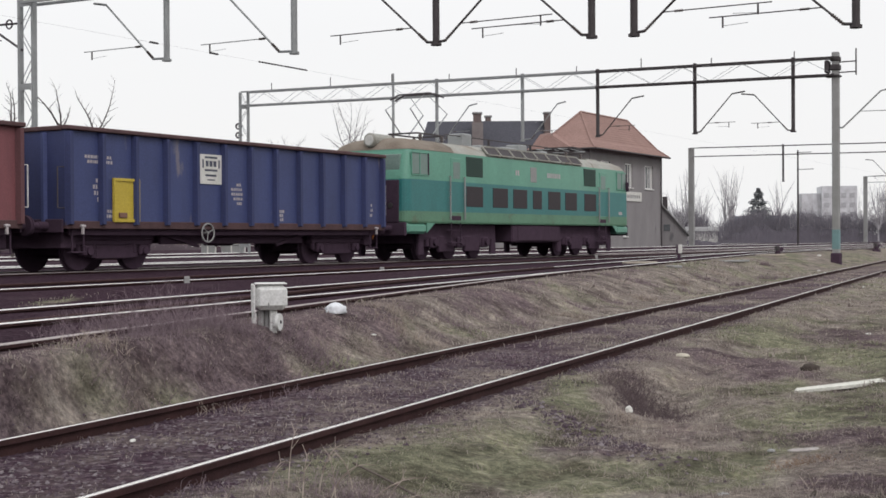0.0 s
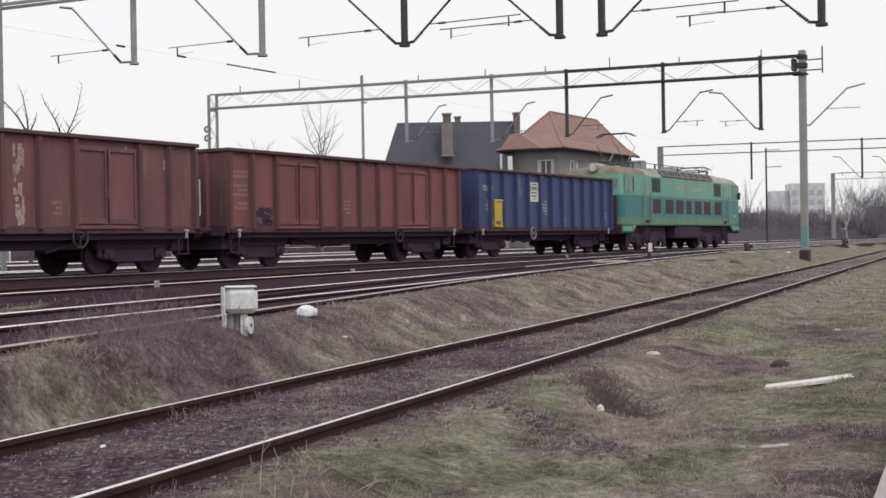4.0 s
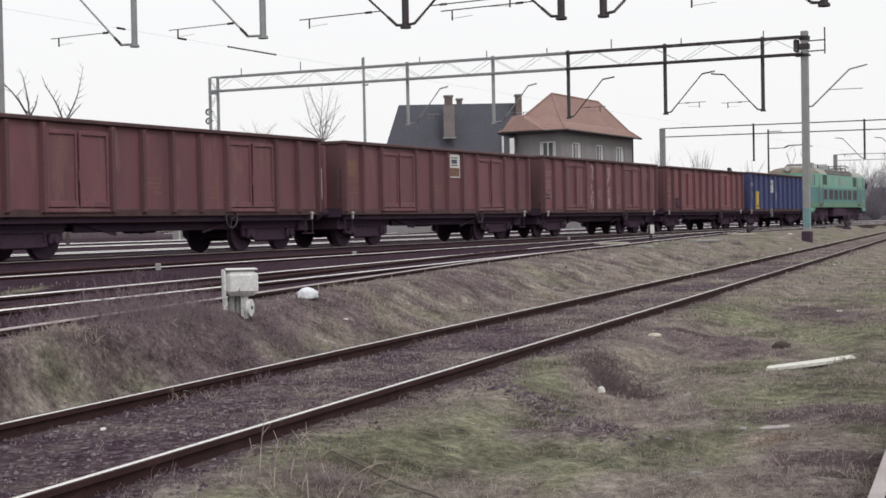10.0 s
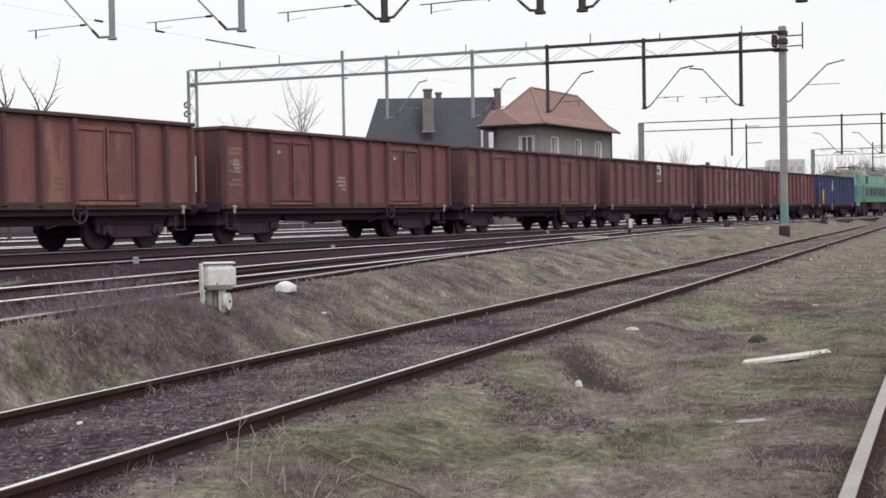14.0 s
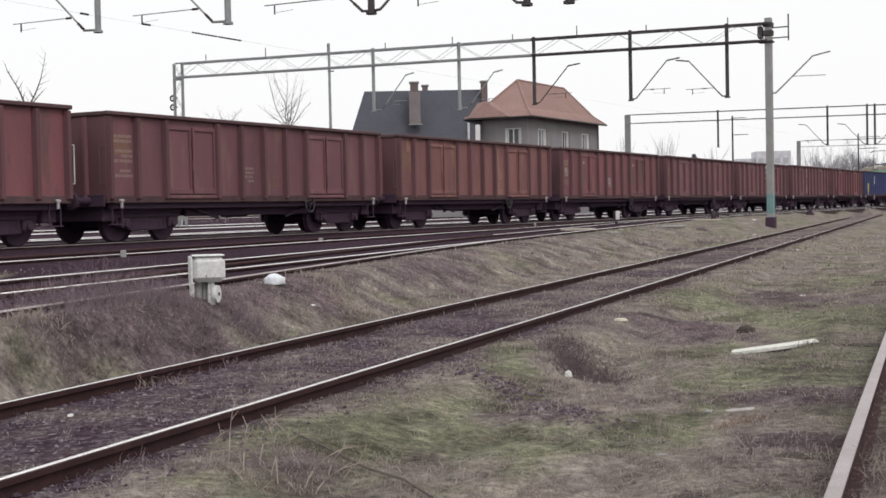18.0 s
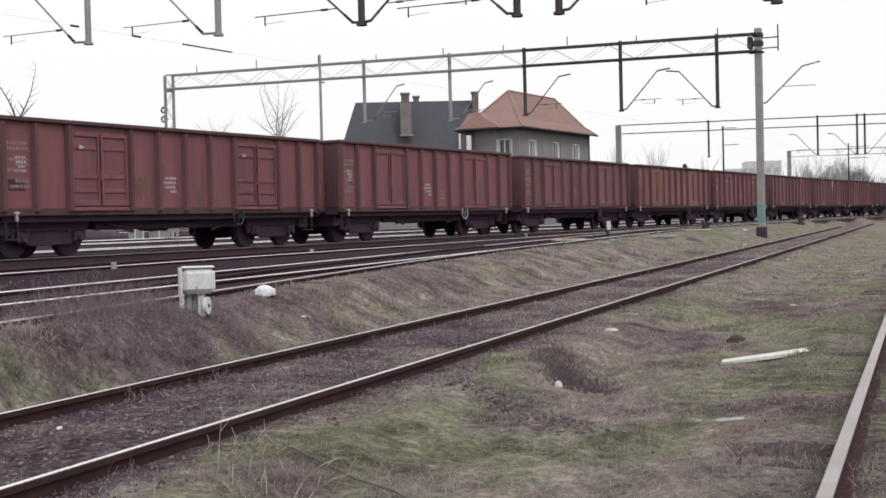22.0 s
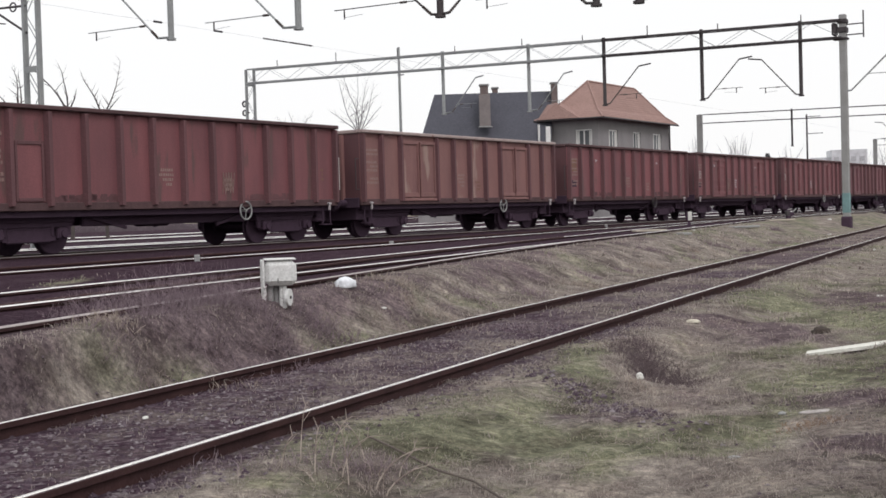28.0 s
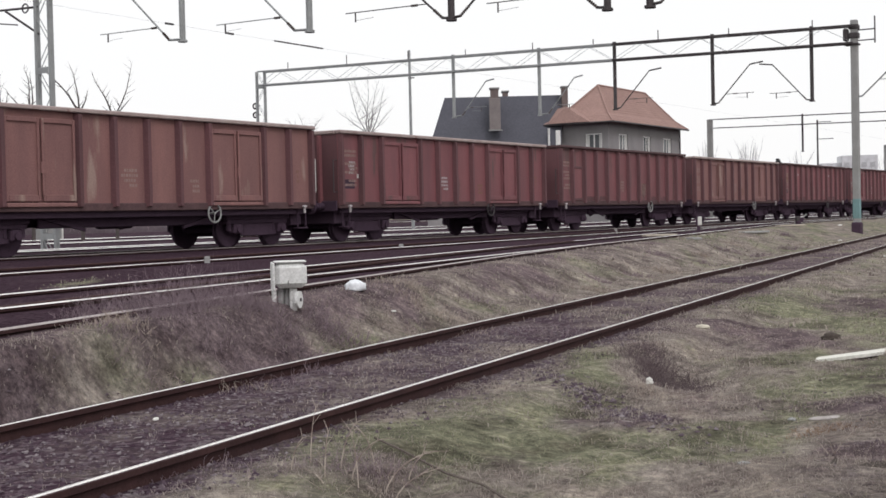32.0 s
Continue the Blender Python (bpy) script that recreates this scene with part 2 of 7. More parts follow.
M_STEEL = material("galvanised_steel", (0.36, 0.38, 0.38), 0.6, 0.3, (0.22, 0.23, 0.23), 2, 0.6, 60, 0.1)
M_STEELD = material("dark_rusted_steel", (0.07, 0.06, 0.065), 0.7, 0.2, (0.035, 0.03, 0.03), 3, 0.6, 60, 0.1)
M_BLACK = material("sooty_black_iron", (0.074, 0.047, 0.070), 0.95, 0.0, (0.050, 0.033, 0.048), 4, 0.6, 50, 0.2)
M_CERAMIC = material("brown_insulator_glaze", (0.075, 0.055, 0.05), 0.4)
M_WHITE = material("dirty_white_paint", (0.72, 0.72, 0.68), 0.6, 0, (0.5, 0.5, 0.46), 4, 0.6, 40, 0.1)
# ---- ground and tracks ----
def lat_m2(a):
    return 3.63 - 0.088 * a if a < 0 else 3.63 - 0.08 * 14 * (1 - math.exp(-a / 14))


def lat_t3(a):
    return 5.81 - 0.17 * a if a < 0 else 5.81 - 0.17 * 12 * (1 - math.exp(-a / 12))


def lat_t4(a):
    d = (3.07 - 0.26 * a) - lat_t3(min(a, 0))
    return lat_t3(a) + 0.22 * math.log(1 + math.exp(max(-40, min(40, d / 0.22))))


NEAR_AXIS_A, NEAR_AXIS_B = 17.479 - 0.1288 * 49.253, -0.1288  # far rail of the siding in the main frame


def smooth(x):
    x = max(0.0, min(1.0, x))
    return x * x * (3 - 2 * x)


def zones(x, y):
    """Height, share of ballast and share of bare gravel at a place."""
    p = MAIN.inverted() @ Vector((x, y, 0))
    q = NEAR.inverted() @ Vector((x, y, 0))
    lat, a = p.x, p.y
    edge = lat_t4(min(a, 60)) + 1.2
    foot = max(NEAR_AXIS_A + NEAR_AXIS_B * a - 0.35, edge + 0.3)
    yard = smooth((foot - lat) / (foot - edge))
    near_bed = smooth((1.85 - abs(q.x - 0.75)) / 0.5)
    near_grit = smooth((1.25 - abs(q.x - 0.75)) / 0.5)
    side_bed = smooth((1.75 - abs(q.x - 5.58)) / 0.5)
    far = smooth((math.hypot(x, y) - 60) / 40)
    lump = noise.noise((x * 0.35, y * 0.35, 0.3)) * 0.06 + noise.noise((x * 1.3, y * 1.3, 4.2)) * 0.05 + noise.noise((x * 3.2, y * 3.2, 7.7)) * 0.028
    z = -0.20 + lump
    # a hollow with a hummock behind it, beside the siding
    hx, hy = x - 1.62, y - 11.0
    z -= 0.20 * math.exp(-(hx * hx / 0.30 + hy * hy / 1.5))
    z += 0.11 * math.exp(-((x - 1.15) ** 2 / 0.12 + (y - 10.6) ** 2 / 1.0))
    z += (0.020 * noise.noise((x * 6.5, y * 5.0, 1.7)) + 0.012 * noise.noise((x * 12.0, y * 9.0, 2.9))) * (1 - far)
    z = z * (1 - near_bed) + (-0.095 + lump * 0.3) * near_bed
    z = z * (1 - side_bed) + (-0.14 + lump * 0.35) * side_bed
    top = ZM - 0.055 + lump * 0.15
    z = z * (1 - yard) + top * yard
    z += 4 * yard * (1 - yard) * (0.09 * noise.noise((x * 0.9, y * 0.9, 13.0)) + 0.06 * noise.noise((x * 2.4, y * 2.4, 3.5))) * (1 - far)
    beyond = smooth((-150 - lat) / 20)
    z = z * (1 - beyond) + (0.3 + lump) * beyond
    bal = smooth((edge - lat) / 0.8) * (1 - smooth((-150 - lat) / 20))
    bed = max(near_grit * max(0.0, min(1.0, max(0.3, 0.72 + 0.05 * (9.5 - y)) + 0.8 * noise.noise((x * 0.8, y * 0.5, 41.0)))), side_bed * 0.28) * (1 - yard)

    def blob(cx, cy, rx, ry):
        return math.exp(-((x - cx) / rx) ** 2 - ((y - cy) / ry) ** 2)
    bed = max(bed, blob(0.93, 8.15, 0.4, 0.35) * 1.0)
    green = 0.56 + 0.45 * noise.noise((x * 0.45, y * 0.28, 11.0)) + 0.45 * noise.noise((x * 1.4, y * 1.0, 5.0)) + 0.35 * noise.noise((x * 3.7, y * 2.6, 15.0))
    green += 0.6 * blob(1.05, 11.4, 0.35, 1.2) + 0.45 * blob(0.9, 9.9, 0.25, 0.8) + 0.5 * blob(1.2, 7.15, 0.7, 0.6) + 0.55 * blob(2.15, 8.85, 0.3, 0.8) + 0.5 * blob(2.85, 9.4, 0.3, 0.5) + 0.5 * blob(4.5, 15.0, 0.8, 2.2) + 0.4 * blob(0.2, 7.0, 0.9, 0.7) + 0.3 * blob(4.6, 16, 1.2, 4) + 0.3 * blob(-3.0, 12.6, 0.8, 1.2)
    green -= 0.6 * blob(1.8, 8.95, 0.3, 0.7) + 0.5 * blob(1.3, 9.4, 0.15, 0.5) + 1.0 * blob(1.58, 10.6, 0.3, 1.3) + 0.6 * blob(3.1, 13.6, 0.7, 1.3) + 0.7 * blob(2.0, 6.6, 0.45, 0.45) + 0.5 * blob(2.0, 7.5, 0.35, 0.3) + 0.4 * blob(2.6, 8.3, 0.45, 0.4) + 0.3 * blob(-1.6, 11.0, 1.6, 1.2)
    soil = 0.17 + 0.55 * noise.noise((x * 0.5, y * 0.4, 31.0)) + 0.4 * noise.noise((x * 1.7, y * 1.3, 2.0)) + 1.0 * blob(1.58, 10.7, 0.30, 1.4) + 0.8 * blob(2.0, 6.6, 0.4, 0.4) + 0.7 * blob(3.1, 13.6, 0.6, 1.2) + 0.6 * blob(2.6, 8.3, 0.4, 0.35) + 0.25 * blob(4.4, 12.6, 0.4, 0.7) + 0.35 * blob(5.6, 17, 1.0, 3) + 0.4 * blob(-1.9, 10.8, 0.8, 0.9) + 0.35 * blob(-2.9, 9.6, 1.0, 1.2)
    bank = smooth((foot + 0.2 - lat) / 0.6) * (1 - smooth((a + 27) / 9))
    green -= 0.16 * bank
    soil += (0.14 + 0.28 * yard) * bank + 0.4 * near_grit
    green -= 0.25 * near_grit
    green += 0.7 * blob(-4.8, 16.2, 0.5, 1.6) + 0.28 * blob(-2.3, 9.2, 0.9, 0.9) + 0.3 * blob(-0.9, 11.6, 0.7, 0.8)
    bal *= 1 - 0.8 * blob(-4.8, 16.2, 0.3, 1.6)
    return z, bal, bed, max(0.0, min(1.0, green)), max(0.0, min(1.0, soil))


def spread(lo, hi, fine_lo, fine_hi, step, grow):
    xs = list(np.arange(fine_lo, fine_hi, step))
    s, v = step, fine_hi
    while v < hi:
        xs.append(v)
        s *= grow
        v += s
    xs.append(hi)
    s, v, left = step, fine_lo, []
    while v > lo:
        s *= grow
        v -= s
        left.append(max(v, lo))
    return sorted(set(round(float(k), 4) for k in left + xs))


gx = spread(-2500, 2500, -4.5, 5, 0.075, 1.05)
gy = spread(-600, 4200, 4.6, 15, 0.075, 1.045)
gv, gbal, ggrav, ggreen, gsoil = [], [], [], [], []
for yy in gy:
    for xx in gx:
        z, b, g, gr, so = zones(xx, yy)
        gv.append((xx, yy, z))
        gbal.append(b)
        ggrav.append(g)
        ggreen.append(gr)
        gsoil.append(so)
nx = len(gx)
gf = [(j * nx + i, j * nx + i + 1, (j + 1) * nx + i + 1, (j + 1) * nx + i) for j in range(len(gy) - 1) for i in range(nx - 1)]


def ground_material():
    mt = bpy.data.materials.new("rough_grass_and_ballast")
    mt.use_nodes = True
    n, l = mt.node_tree.nodes, mt.node_tree.links
    b = n["Principled BSDF"]
    b.inputs["Roughness"].default_value = 0.95
    b.inputs["Specular IOR Level"].default_value = 0.02
    tc = n.new("ShaderNodeTexCoord")

    def nz(scale, detail=6, rough=0.6):
        t = n.new("ShaderNodeTexNoise")
        t.inputs["Scale"].default_value, t.inputs["Detail"].default_value, t.inputs["Roughness"].default_value = scale, detail, rough
        l.new(tc.outputs["Object"], t.inputs[0])
        return t.outputs[0]

    def ramp(src, *stops):
        r = n.new("ShaderNodeValToRGB")
        e = r.color_ramp.elements
        while len(e) < len(stops):
            e.new(0.5)
        for k, (p, c) in zip(e, stops):
            k.position, k.color = p, (*c, 1)
        l.new(src, r.inputs[0])
        return r.outputs[0]

    def mix(f, a, c, mode="MIX"):
        m = n.new("ShaderNodeMix")
        m.data_type, m.blend_type = "RGBA", mode
        if isinstance(f, float):
            m.inputs[0].default_value = f
        else:
            l.new(f, m.inputs[0])
        l.new(a, m.inputs[6])
        l.new(c, m.inputs[7])
        return m.outputs[2]

    def attr(name):
        a = n.new("ShaderNodeAttribute")
        a.attribute_name = name
        return a.outputs["Fac"]

    def jag(name, lo, hi):
        ma = n.new("ShaderNodeMath")
        ma.operation = "MULTIPLY_ADD"
        l.new(nz(6.0, 10, 0.68), ma.inputs[0])
        ma.inputs[1].default_value = 1.1
        l.new(attr(name), ma.inputs[2])
        mr = n.new("ShaderNodeMapRange")
        mr.inputs[1].default_value, mr.inputs[2].default_value = lo, hi
        l.new(ma.outputs[0], mr.inputs[0])
        return mr.outputs[0]

    dry = ramp(nz(4.0, 10, 0.7), (0.3, (0.100, 0.080, 0.076)), (0.5, (0.178, 0.155, 0.139)), (0.70, (0.30, 0.270, 0.238)))
    green = ramp(nz(7.0, 10, 0.7), (0.3, (0.074, 0.076, 0.055)), (0.5, (0.146, 0.147, 0.102)), (0.70, (0.262, 0.255, 0.185)))
    earth = ramp(nz(5.0, 10, 0.7), (0.3, (0.074, 0.056, 0.062)), (0.7, (0.162, 0.128, 0.132)))
    col = mix(jag("green", 0.98, 1.4), dry, green)
    col = mix(jag("soil", 0.95, 1.3), col, earth)
    vor = n.new("ShaderNodeTexVoronoi")
    vor.inputs["Scale"].default_value = 22
    l.new(tc.outputs["Object"], vor.inputs[0])
    sep = n.new("ShaderNodeSeparateColor")
    l.new(vor.outputs["Color"], sep.inputs[0])
    grav = ramp(sep.outputs[0], (0.0, (0.036, 0.021, 0.031)), (0.55, (0.064, 0.042, 0.055)), (0.88, (0.105, 0.080, 0.094)), (1.0, (0.18, 0.160, 0.168)))
    grav = mix(ramp(nz(1.4), (0.46, (0, 0, 0)), (0.70, (0.65, 0.65, 0.65))), grav, dry)
    ball = ramp(sep.outputs[0], (0.0, (0.024, 0.013, 0.020)), (0.7, (0.042, 0.025, 0.035)), (1.0, (0.068, 0.046, 0.058)))
    ball = mix(ramp(nz(0.9), (0.55, (0, 0, 0)), (0.75, (0.3, 0.3, 0.3))), ball, earth)
    col = mix(1.0, col, ramp(nz(1.7, 9, 0.62), (0.36, (0.56, 0.53, 0.54)), (0.50, (1.0, 1.0, 1.0)), (0.64, (1.26, 1.25, 1.20))), "MULTIPLY")
    col = mix(jag("gravel", 0.75, 1.15), col, grav)
    col = mix(jag("ballast", 0.75, 1.15), col, ball)
    l.new(mix(0.85, col, ramp(nz(20, 8, 0.82), (0.36, (0.38, 0.36, 0.36)), (0.5, (0.98, 0.98, 0.98)), (0.64, (1.75, 1.72, 1.66))), "MULTIPLY"), b.inputs["Base Color"])
    bp = n.new("ShaderNodeBump")
    bp.inputs["Strength"].default_value, bp.inputs["Distance"].default_value = 0.7, 0.05
    l.new(nz(14, 8, 0.75), bp.inputs["Height"])
    l.new(bp.outputs[0], b.inputs["Normal"])
    return mt


gme = bpy.data.meshes.new("ground")
gme.from_pydata(gv, [], gf)
for nm, vals in (("ballast", gbal), ("gravel", ggrav), ("green", ggreen), ("soil", gsoil)):
    at = gme.attributes.new(nm, "FLOAT", "POINT")
    at.data.foreach_set("value", vals)
gme.materials.append(ground_material())
gme.polygons.foreach_set("use_smooth", [True] * len(gme.polygons))
tagged(new("ground", gme), "rough ground of dry winter grass, moss, gravel and dark railway ballast", "ground", kind="structure")

SIDE = [(-0.0625, -0.15), (0.0625, -0.15), (0.0625, -0.135), (0.012, -0.118), (0.009, -0.045), (0.034, -0.034), (0.034, -0.005), (-0.034, -0.005), (-0.034, -0.034), (-0.009, -0.045), (-0.012, -0.118), (-0.0625, -0.135)]
SLEEPER = Geo().cbox(-1.28, 1.28, -0.12, 0.12, -0.16, 0.0, 0.015).mesh("sleeper", M_SLEEPER)


THIN = [(-0.0135, -0.0055), (0.0135, -0.0055), (0.012, -0.001), (0.008, 0.0), (-0.008, 0.0), (-0.012, -0.001)]
WIDE = [(-0.032, -0.0055), (0.032, -0.0055), (0.028, -0.0005), (0.018, 0.0), (-0.018, 0.0), (-0.028, -0.0005)]


def lay_track(name, label, to_world, centre, a0, a1, zhead, step, sleepers, heads, sunk=0.15, gauge=0.7525, top=None, edge=0.0):
    """Two rails and their sleepers along centre(a) in a frame; edge: how far the polish reaches down the rounded head."""
    flank = SIDE
    if edge:
        flank = [(a, min(b, -edge)) for a, b in SIDE]
        top = [(-0.0345, -edge - 0.001), (0.0345, -edge - 0.001), (0.023, -0.002), (0.011, 0.0), (-0.011, 0.0), (-0.023, -0.002)]
    tr = tagged(new(name), label, "railway track", "railway tracks", "structure")
    count = max(2, int((a1 - a0) / step) + 1)
    for sg, head in zip((-1, 1), heads):
        pts = []
        for i in range(count):
            a = a0 + (a1 - a0) * i / (count - 1)
            sl = math.atan((centre(a + 0.1) - centre(a - 0.1)) / 0.2)
            pts.append(to_world(centre(a) + sg * gauge * math.cos(sl), a - sg * gauge * math.sin(sl), zhead))
        rail = part("rail", fixed(Geo().sweep(pts, flank)), M_RAIL, tr, "rust-brown rail with worn bright top")
        part("rail_head", fixed(Geo().sweep(pts, top)), head, rail, "bright running surface")
    for a in sleepers:
        sl = math.atan((centre(a + 0.1) - centre(a - 0.1)) / 0.2)
        ob = part("sleeper", SLEEPER, None, tr)
        p = to_world(centre(a), a, zhead - sunk)
        h = to_world(centre(a) + 1, a, zhead - sunk) - p
        ob.matrix_world = Matrix.Translation(p + Vector((0, 0, random.uniform(-0.012, 0.008)))) @ pose(0, 0, 0, 0, 0, math.degrees(math.atan2(h.y, h.x) - sl) + random.uniform(-1.2, 1.2))
    return tr


def steps(a0, a1, d=0.65):
    return list(np.arange(a0, a1, d))


lay_track("siding_track", "rusty siding track sunk in grass and gravel", on_near, lambda a: 0.7525, -8, 190, 0.0, 6, steps(-3, 40), (M_HEAD, M_HEAD), 0.142, top=THIN)
lay_track("side_track", "second rusty siding rail pair in the grass", on_near, lambda a: 5.585, -10, 190, 0.0, 6, steps(-5, 25), (M_HEADW, M_HEADW), 0.142, top=WIDE)
lay_track("main_track", "main line track under the goods train", on_main, lambda a: 0.0, -110, 420, ZM, 10, steps(-55, 50), (M_HEADW, M_HEADW), 0.09, edge=0.02)
lay_track("yard_track_a", "yard track beside the main line", on_main, lat_m2, -90, 26, ZM, 3, steps(-52, 20), (M_RAIL, M_HEAD), 0.09, edge=0.010)
lay_track("yard_track_b", "yard track running into a turnout", on_main, lat_t3, -90, 300, ZM, 3, steps(-50, 45), (M_HEAD, M_HEAD), 0.09, edge=0.010)
lay_track("yard_track_c", "diverging turnout track in dark ballast", on_main, lat_t4, -80, -24, ZM, 1.5, steps(-39, -24), (M_RAIL, M_HEADW), 0.09, edge=0.010)
for nm, lt, hd in (("far_track_a", -5.35, M_HEAD), ("far_track_c", -15.4, M_HEAD), ("far_track_d", -24.4, M_HEAD), ("far_track_e", -70.0, M_HEAD)):
    lay_track(nm, "yard track beyond the goods train", on_main, lambda a, v=lt: v, -110, 420, ZM if lt > -60 else 0.5, 12, steps(-45, 30, 1.3) if lt > -12 else [], (hd, hd), 0.09, edge=0.015)
# ---- goods train ----
M_BLUE = material("faded_blue_wagon_paint", (0.050, 0.070, 0.195), 0.55, 0, (0.034, 0.045, 0.125), 1.2, 0.6, 25, 0.1, 0.35, (0.16, 0.15, 0.19), 0.66, 2.0, per_object=0.1)
M_BROWNS = [
    material("red_brown_wagon_paint", (0.212, 0.072, 0.079), 0.65, 0, (0.138, 0.050, 0.058), 1.3, 0.36, 30, 0.16, 0.22, (0.110, 0.055, 0.054), 0.59, 2.0, per_object=0.18),
    material("dull_brown_wagon_paint", (0.182, 0.073, 0.083), 0.7, 0, (0.118, 0.050, 0.060), 1.3, 0.36, 30, 0.16, 0.22, (0.175, 0.090, 0.082), 0.58, 2.0, per_object=0.18),
    material("rusty_orange_brown_wagon_paint", (0.222, 0.092, 0.084), 0.75, 0, (0.145, 0.062, 0.063), 1.6, 0.36, 30, 0.16, 0.22, (0.245, 0.128, 0.096), 0.55, 1.8, per_object=0.18),
    material("weathered_pale_brown_wagon_paint", (0.232, 0.112, 0.103), 0.75, 0, (0.165, 0.080, 0.078), 1.4, 0.36, 30, 0.16, 0.22, (0.29, 0.20, 0.17), 0.60, 1.8, per_object=0.15),
]
M_TOPDARK = material("dark_top_rail_and_sill_paint", (0.120, 0.072, 0.074), 0.8, 0, (0.070, 0.045, 0.047), 2, 0.5, 25, 0.15, per_object=0.3)
M_TOPPALE = material("worn_pale_top_rail", (0.40, 0.335, 0.315), 0.75, 0, (0.25, 0.18, 0.17), 2, 0.5, 25, 0.15, 1, (0.20, 0.10, 0.095), 0.62, 2.5)
M_FADED = material("faded_pinkish_lettering", (0.34, 0.26, 0.235), 0.85, 0, (0.21, 0.13, 0.12), 9, 0.7, 60, 0)
M_YELLOW = material("yellow_door_paint", (0.52, 0.40, 0.05), 0.55, 0, (0.45, 0.34, 0.03), 3, 0.5, 25, 0.1)
M_MARK = material("chalky_white_lettering", (0.50, 0.49, 0.50), 0.8, 0, (0.33, 0.28, 0.28), 9, 0.7, 60, 0)
M_OCHRE = material("faded_ochre_patch", (0.24, 0.15, 0.105), 0.8, 0, (0.16, 0.085, 0.072), 8, 0.7, 60, 0)
M_PEEL = material("flaking_pale_primer", (0.50, 0.42, 0.40), 0.85, 0, (0.26, 0.14, 0.12), 14, 0.35, 60, 0.2)
M_SIGN = material("white_sign_enamel", (0.70, 0.70, 0.66), 0.5, 0, (0.55, 0.55, 0.5), 5, 0.5, 40, 0)
M_NAVY = material("dark_sign_lettering", (0.07, 0.08, 0.12), 0.6)
M_COAL = material("coal_load", (0.025, 0.024, 0.026), 0.75, 0, (0.012, 0.012, 0.013), 8, 0.6, 30, 0.6)
# body paint darkened to stand in for rib shade; also colours stains
M_RIBS = [
    material("shade_and_stain_brown_paint", (0.135, 0.055, 0.060), 0.75, 0, (0.082, 0.038, 0.043), 1.5, 0.6, 25, 0.15, 0.4, per_object=0.3),
    material("shade_darkened_blue_rib_paint", (0.036, 0.05, 0.15), 0.65, 0, (0.026, 0.032, 0.09), 1.5, 0.6, 25, 0.15, 0.4, per_object=0.2),
]
TOP, SILL, HALF, BW = 3.17, 1.02, 6.40, 1.43
PANEL = 2 * HALF / 12


def hat(y, x0, z0, z1, w=0.16, d=0.10, sg=1):
    """A folded sheet stiffener standing off a wall."""
    a, b = w / 2, w / 2 - 0.035
    vs = [(sg * x0, y - a, z0), (sg * (x0 + d), y - b, z0 + 0.03), (sg * (x0 + d), y + b, z0 + 0.03), (sg * x0, y + a, z0),
          (sg * x0, y - a, z1), (sg * (x0 + d), y - b, z1 - 0.03), (sg * (x0 + d), y + b, z1 - 0.03), (sg * x0, y + a, z1)]
    fs = [(0, 1, 5, 4), (1, 2, 6, 5), (2, 3, 7, 6), (3, 2, 1, 0), (4, 5, 6, 7), (0, 4, 7, 3)]
    return Geo().add(vs, fs if sg > 0 else [q[::-1] for q in fs])


def lathe(profile, n=20, axis="x"):
    """Turns a profile of (along, radius) round the axis."""
    g, k = Geo(), len(profile)
    vs = [(a, r * math.cos(2 * math.pi * i / n), r * math.sin(2 * math.pi * i / n)) for i in range(n) for a, r in profile]
    if axis == "y":
        vs = [(y, x, z) for x, y, z in vs]
    fs = [(i * k + j, ((i + 1) % n) * k + j, ((i + 1) % n) * k + j + 1, i * k + j + 1) for i in range(n) for j in range(k - 1)]
    return fixed(g.add(vs, fs))


WHEEL_R = 0.46
g_axle = lathe([(-0.98, 0.001), (-0.98, 0.06), (-0.80, 0.065), (-0.79, 0.44), (-0.77, 0.46), (-0.69, 0.455), (-0.685, 0.49), (-0.655, 0.49), (-0.65, 0.38), (-0.66, 0.16), (-0.60, 0.09), (0.60, 0.09), (0.66, 0.16), (0.65, 0.38), (0.655, 0.49), (0.685, 0.49), (0.69, 0.455), (0.77, 0.46), (0.79, 0.44), (0.80, 0.065), (0.98, 0.06), (0.98, 0.001)], 24)
ME_AXLE = g_axle.mesh("wheelset", M_BLACK)


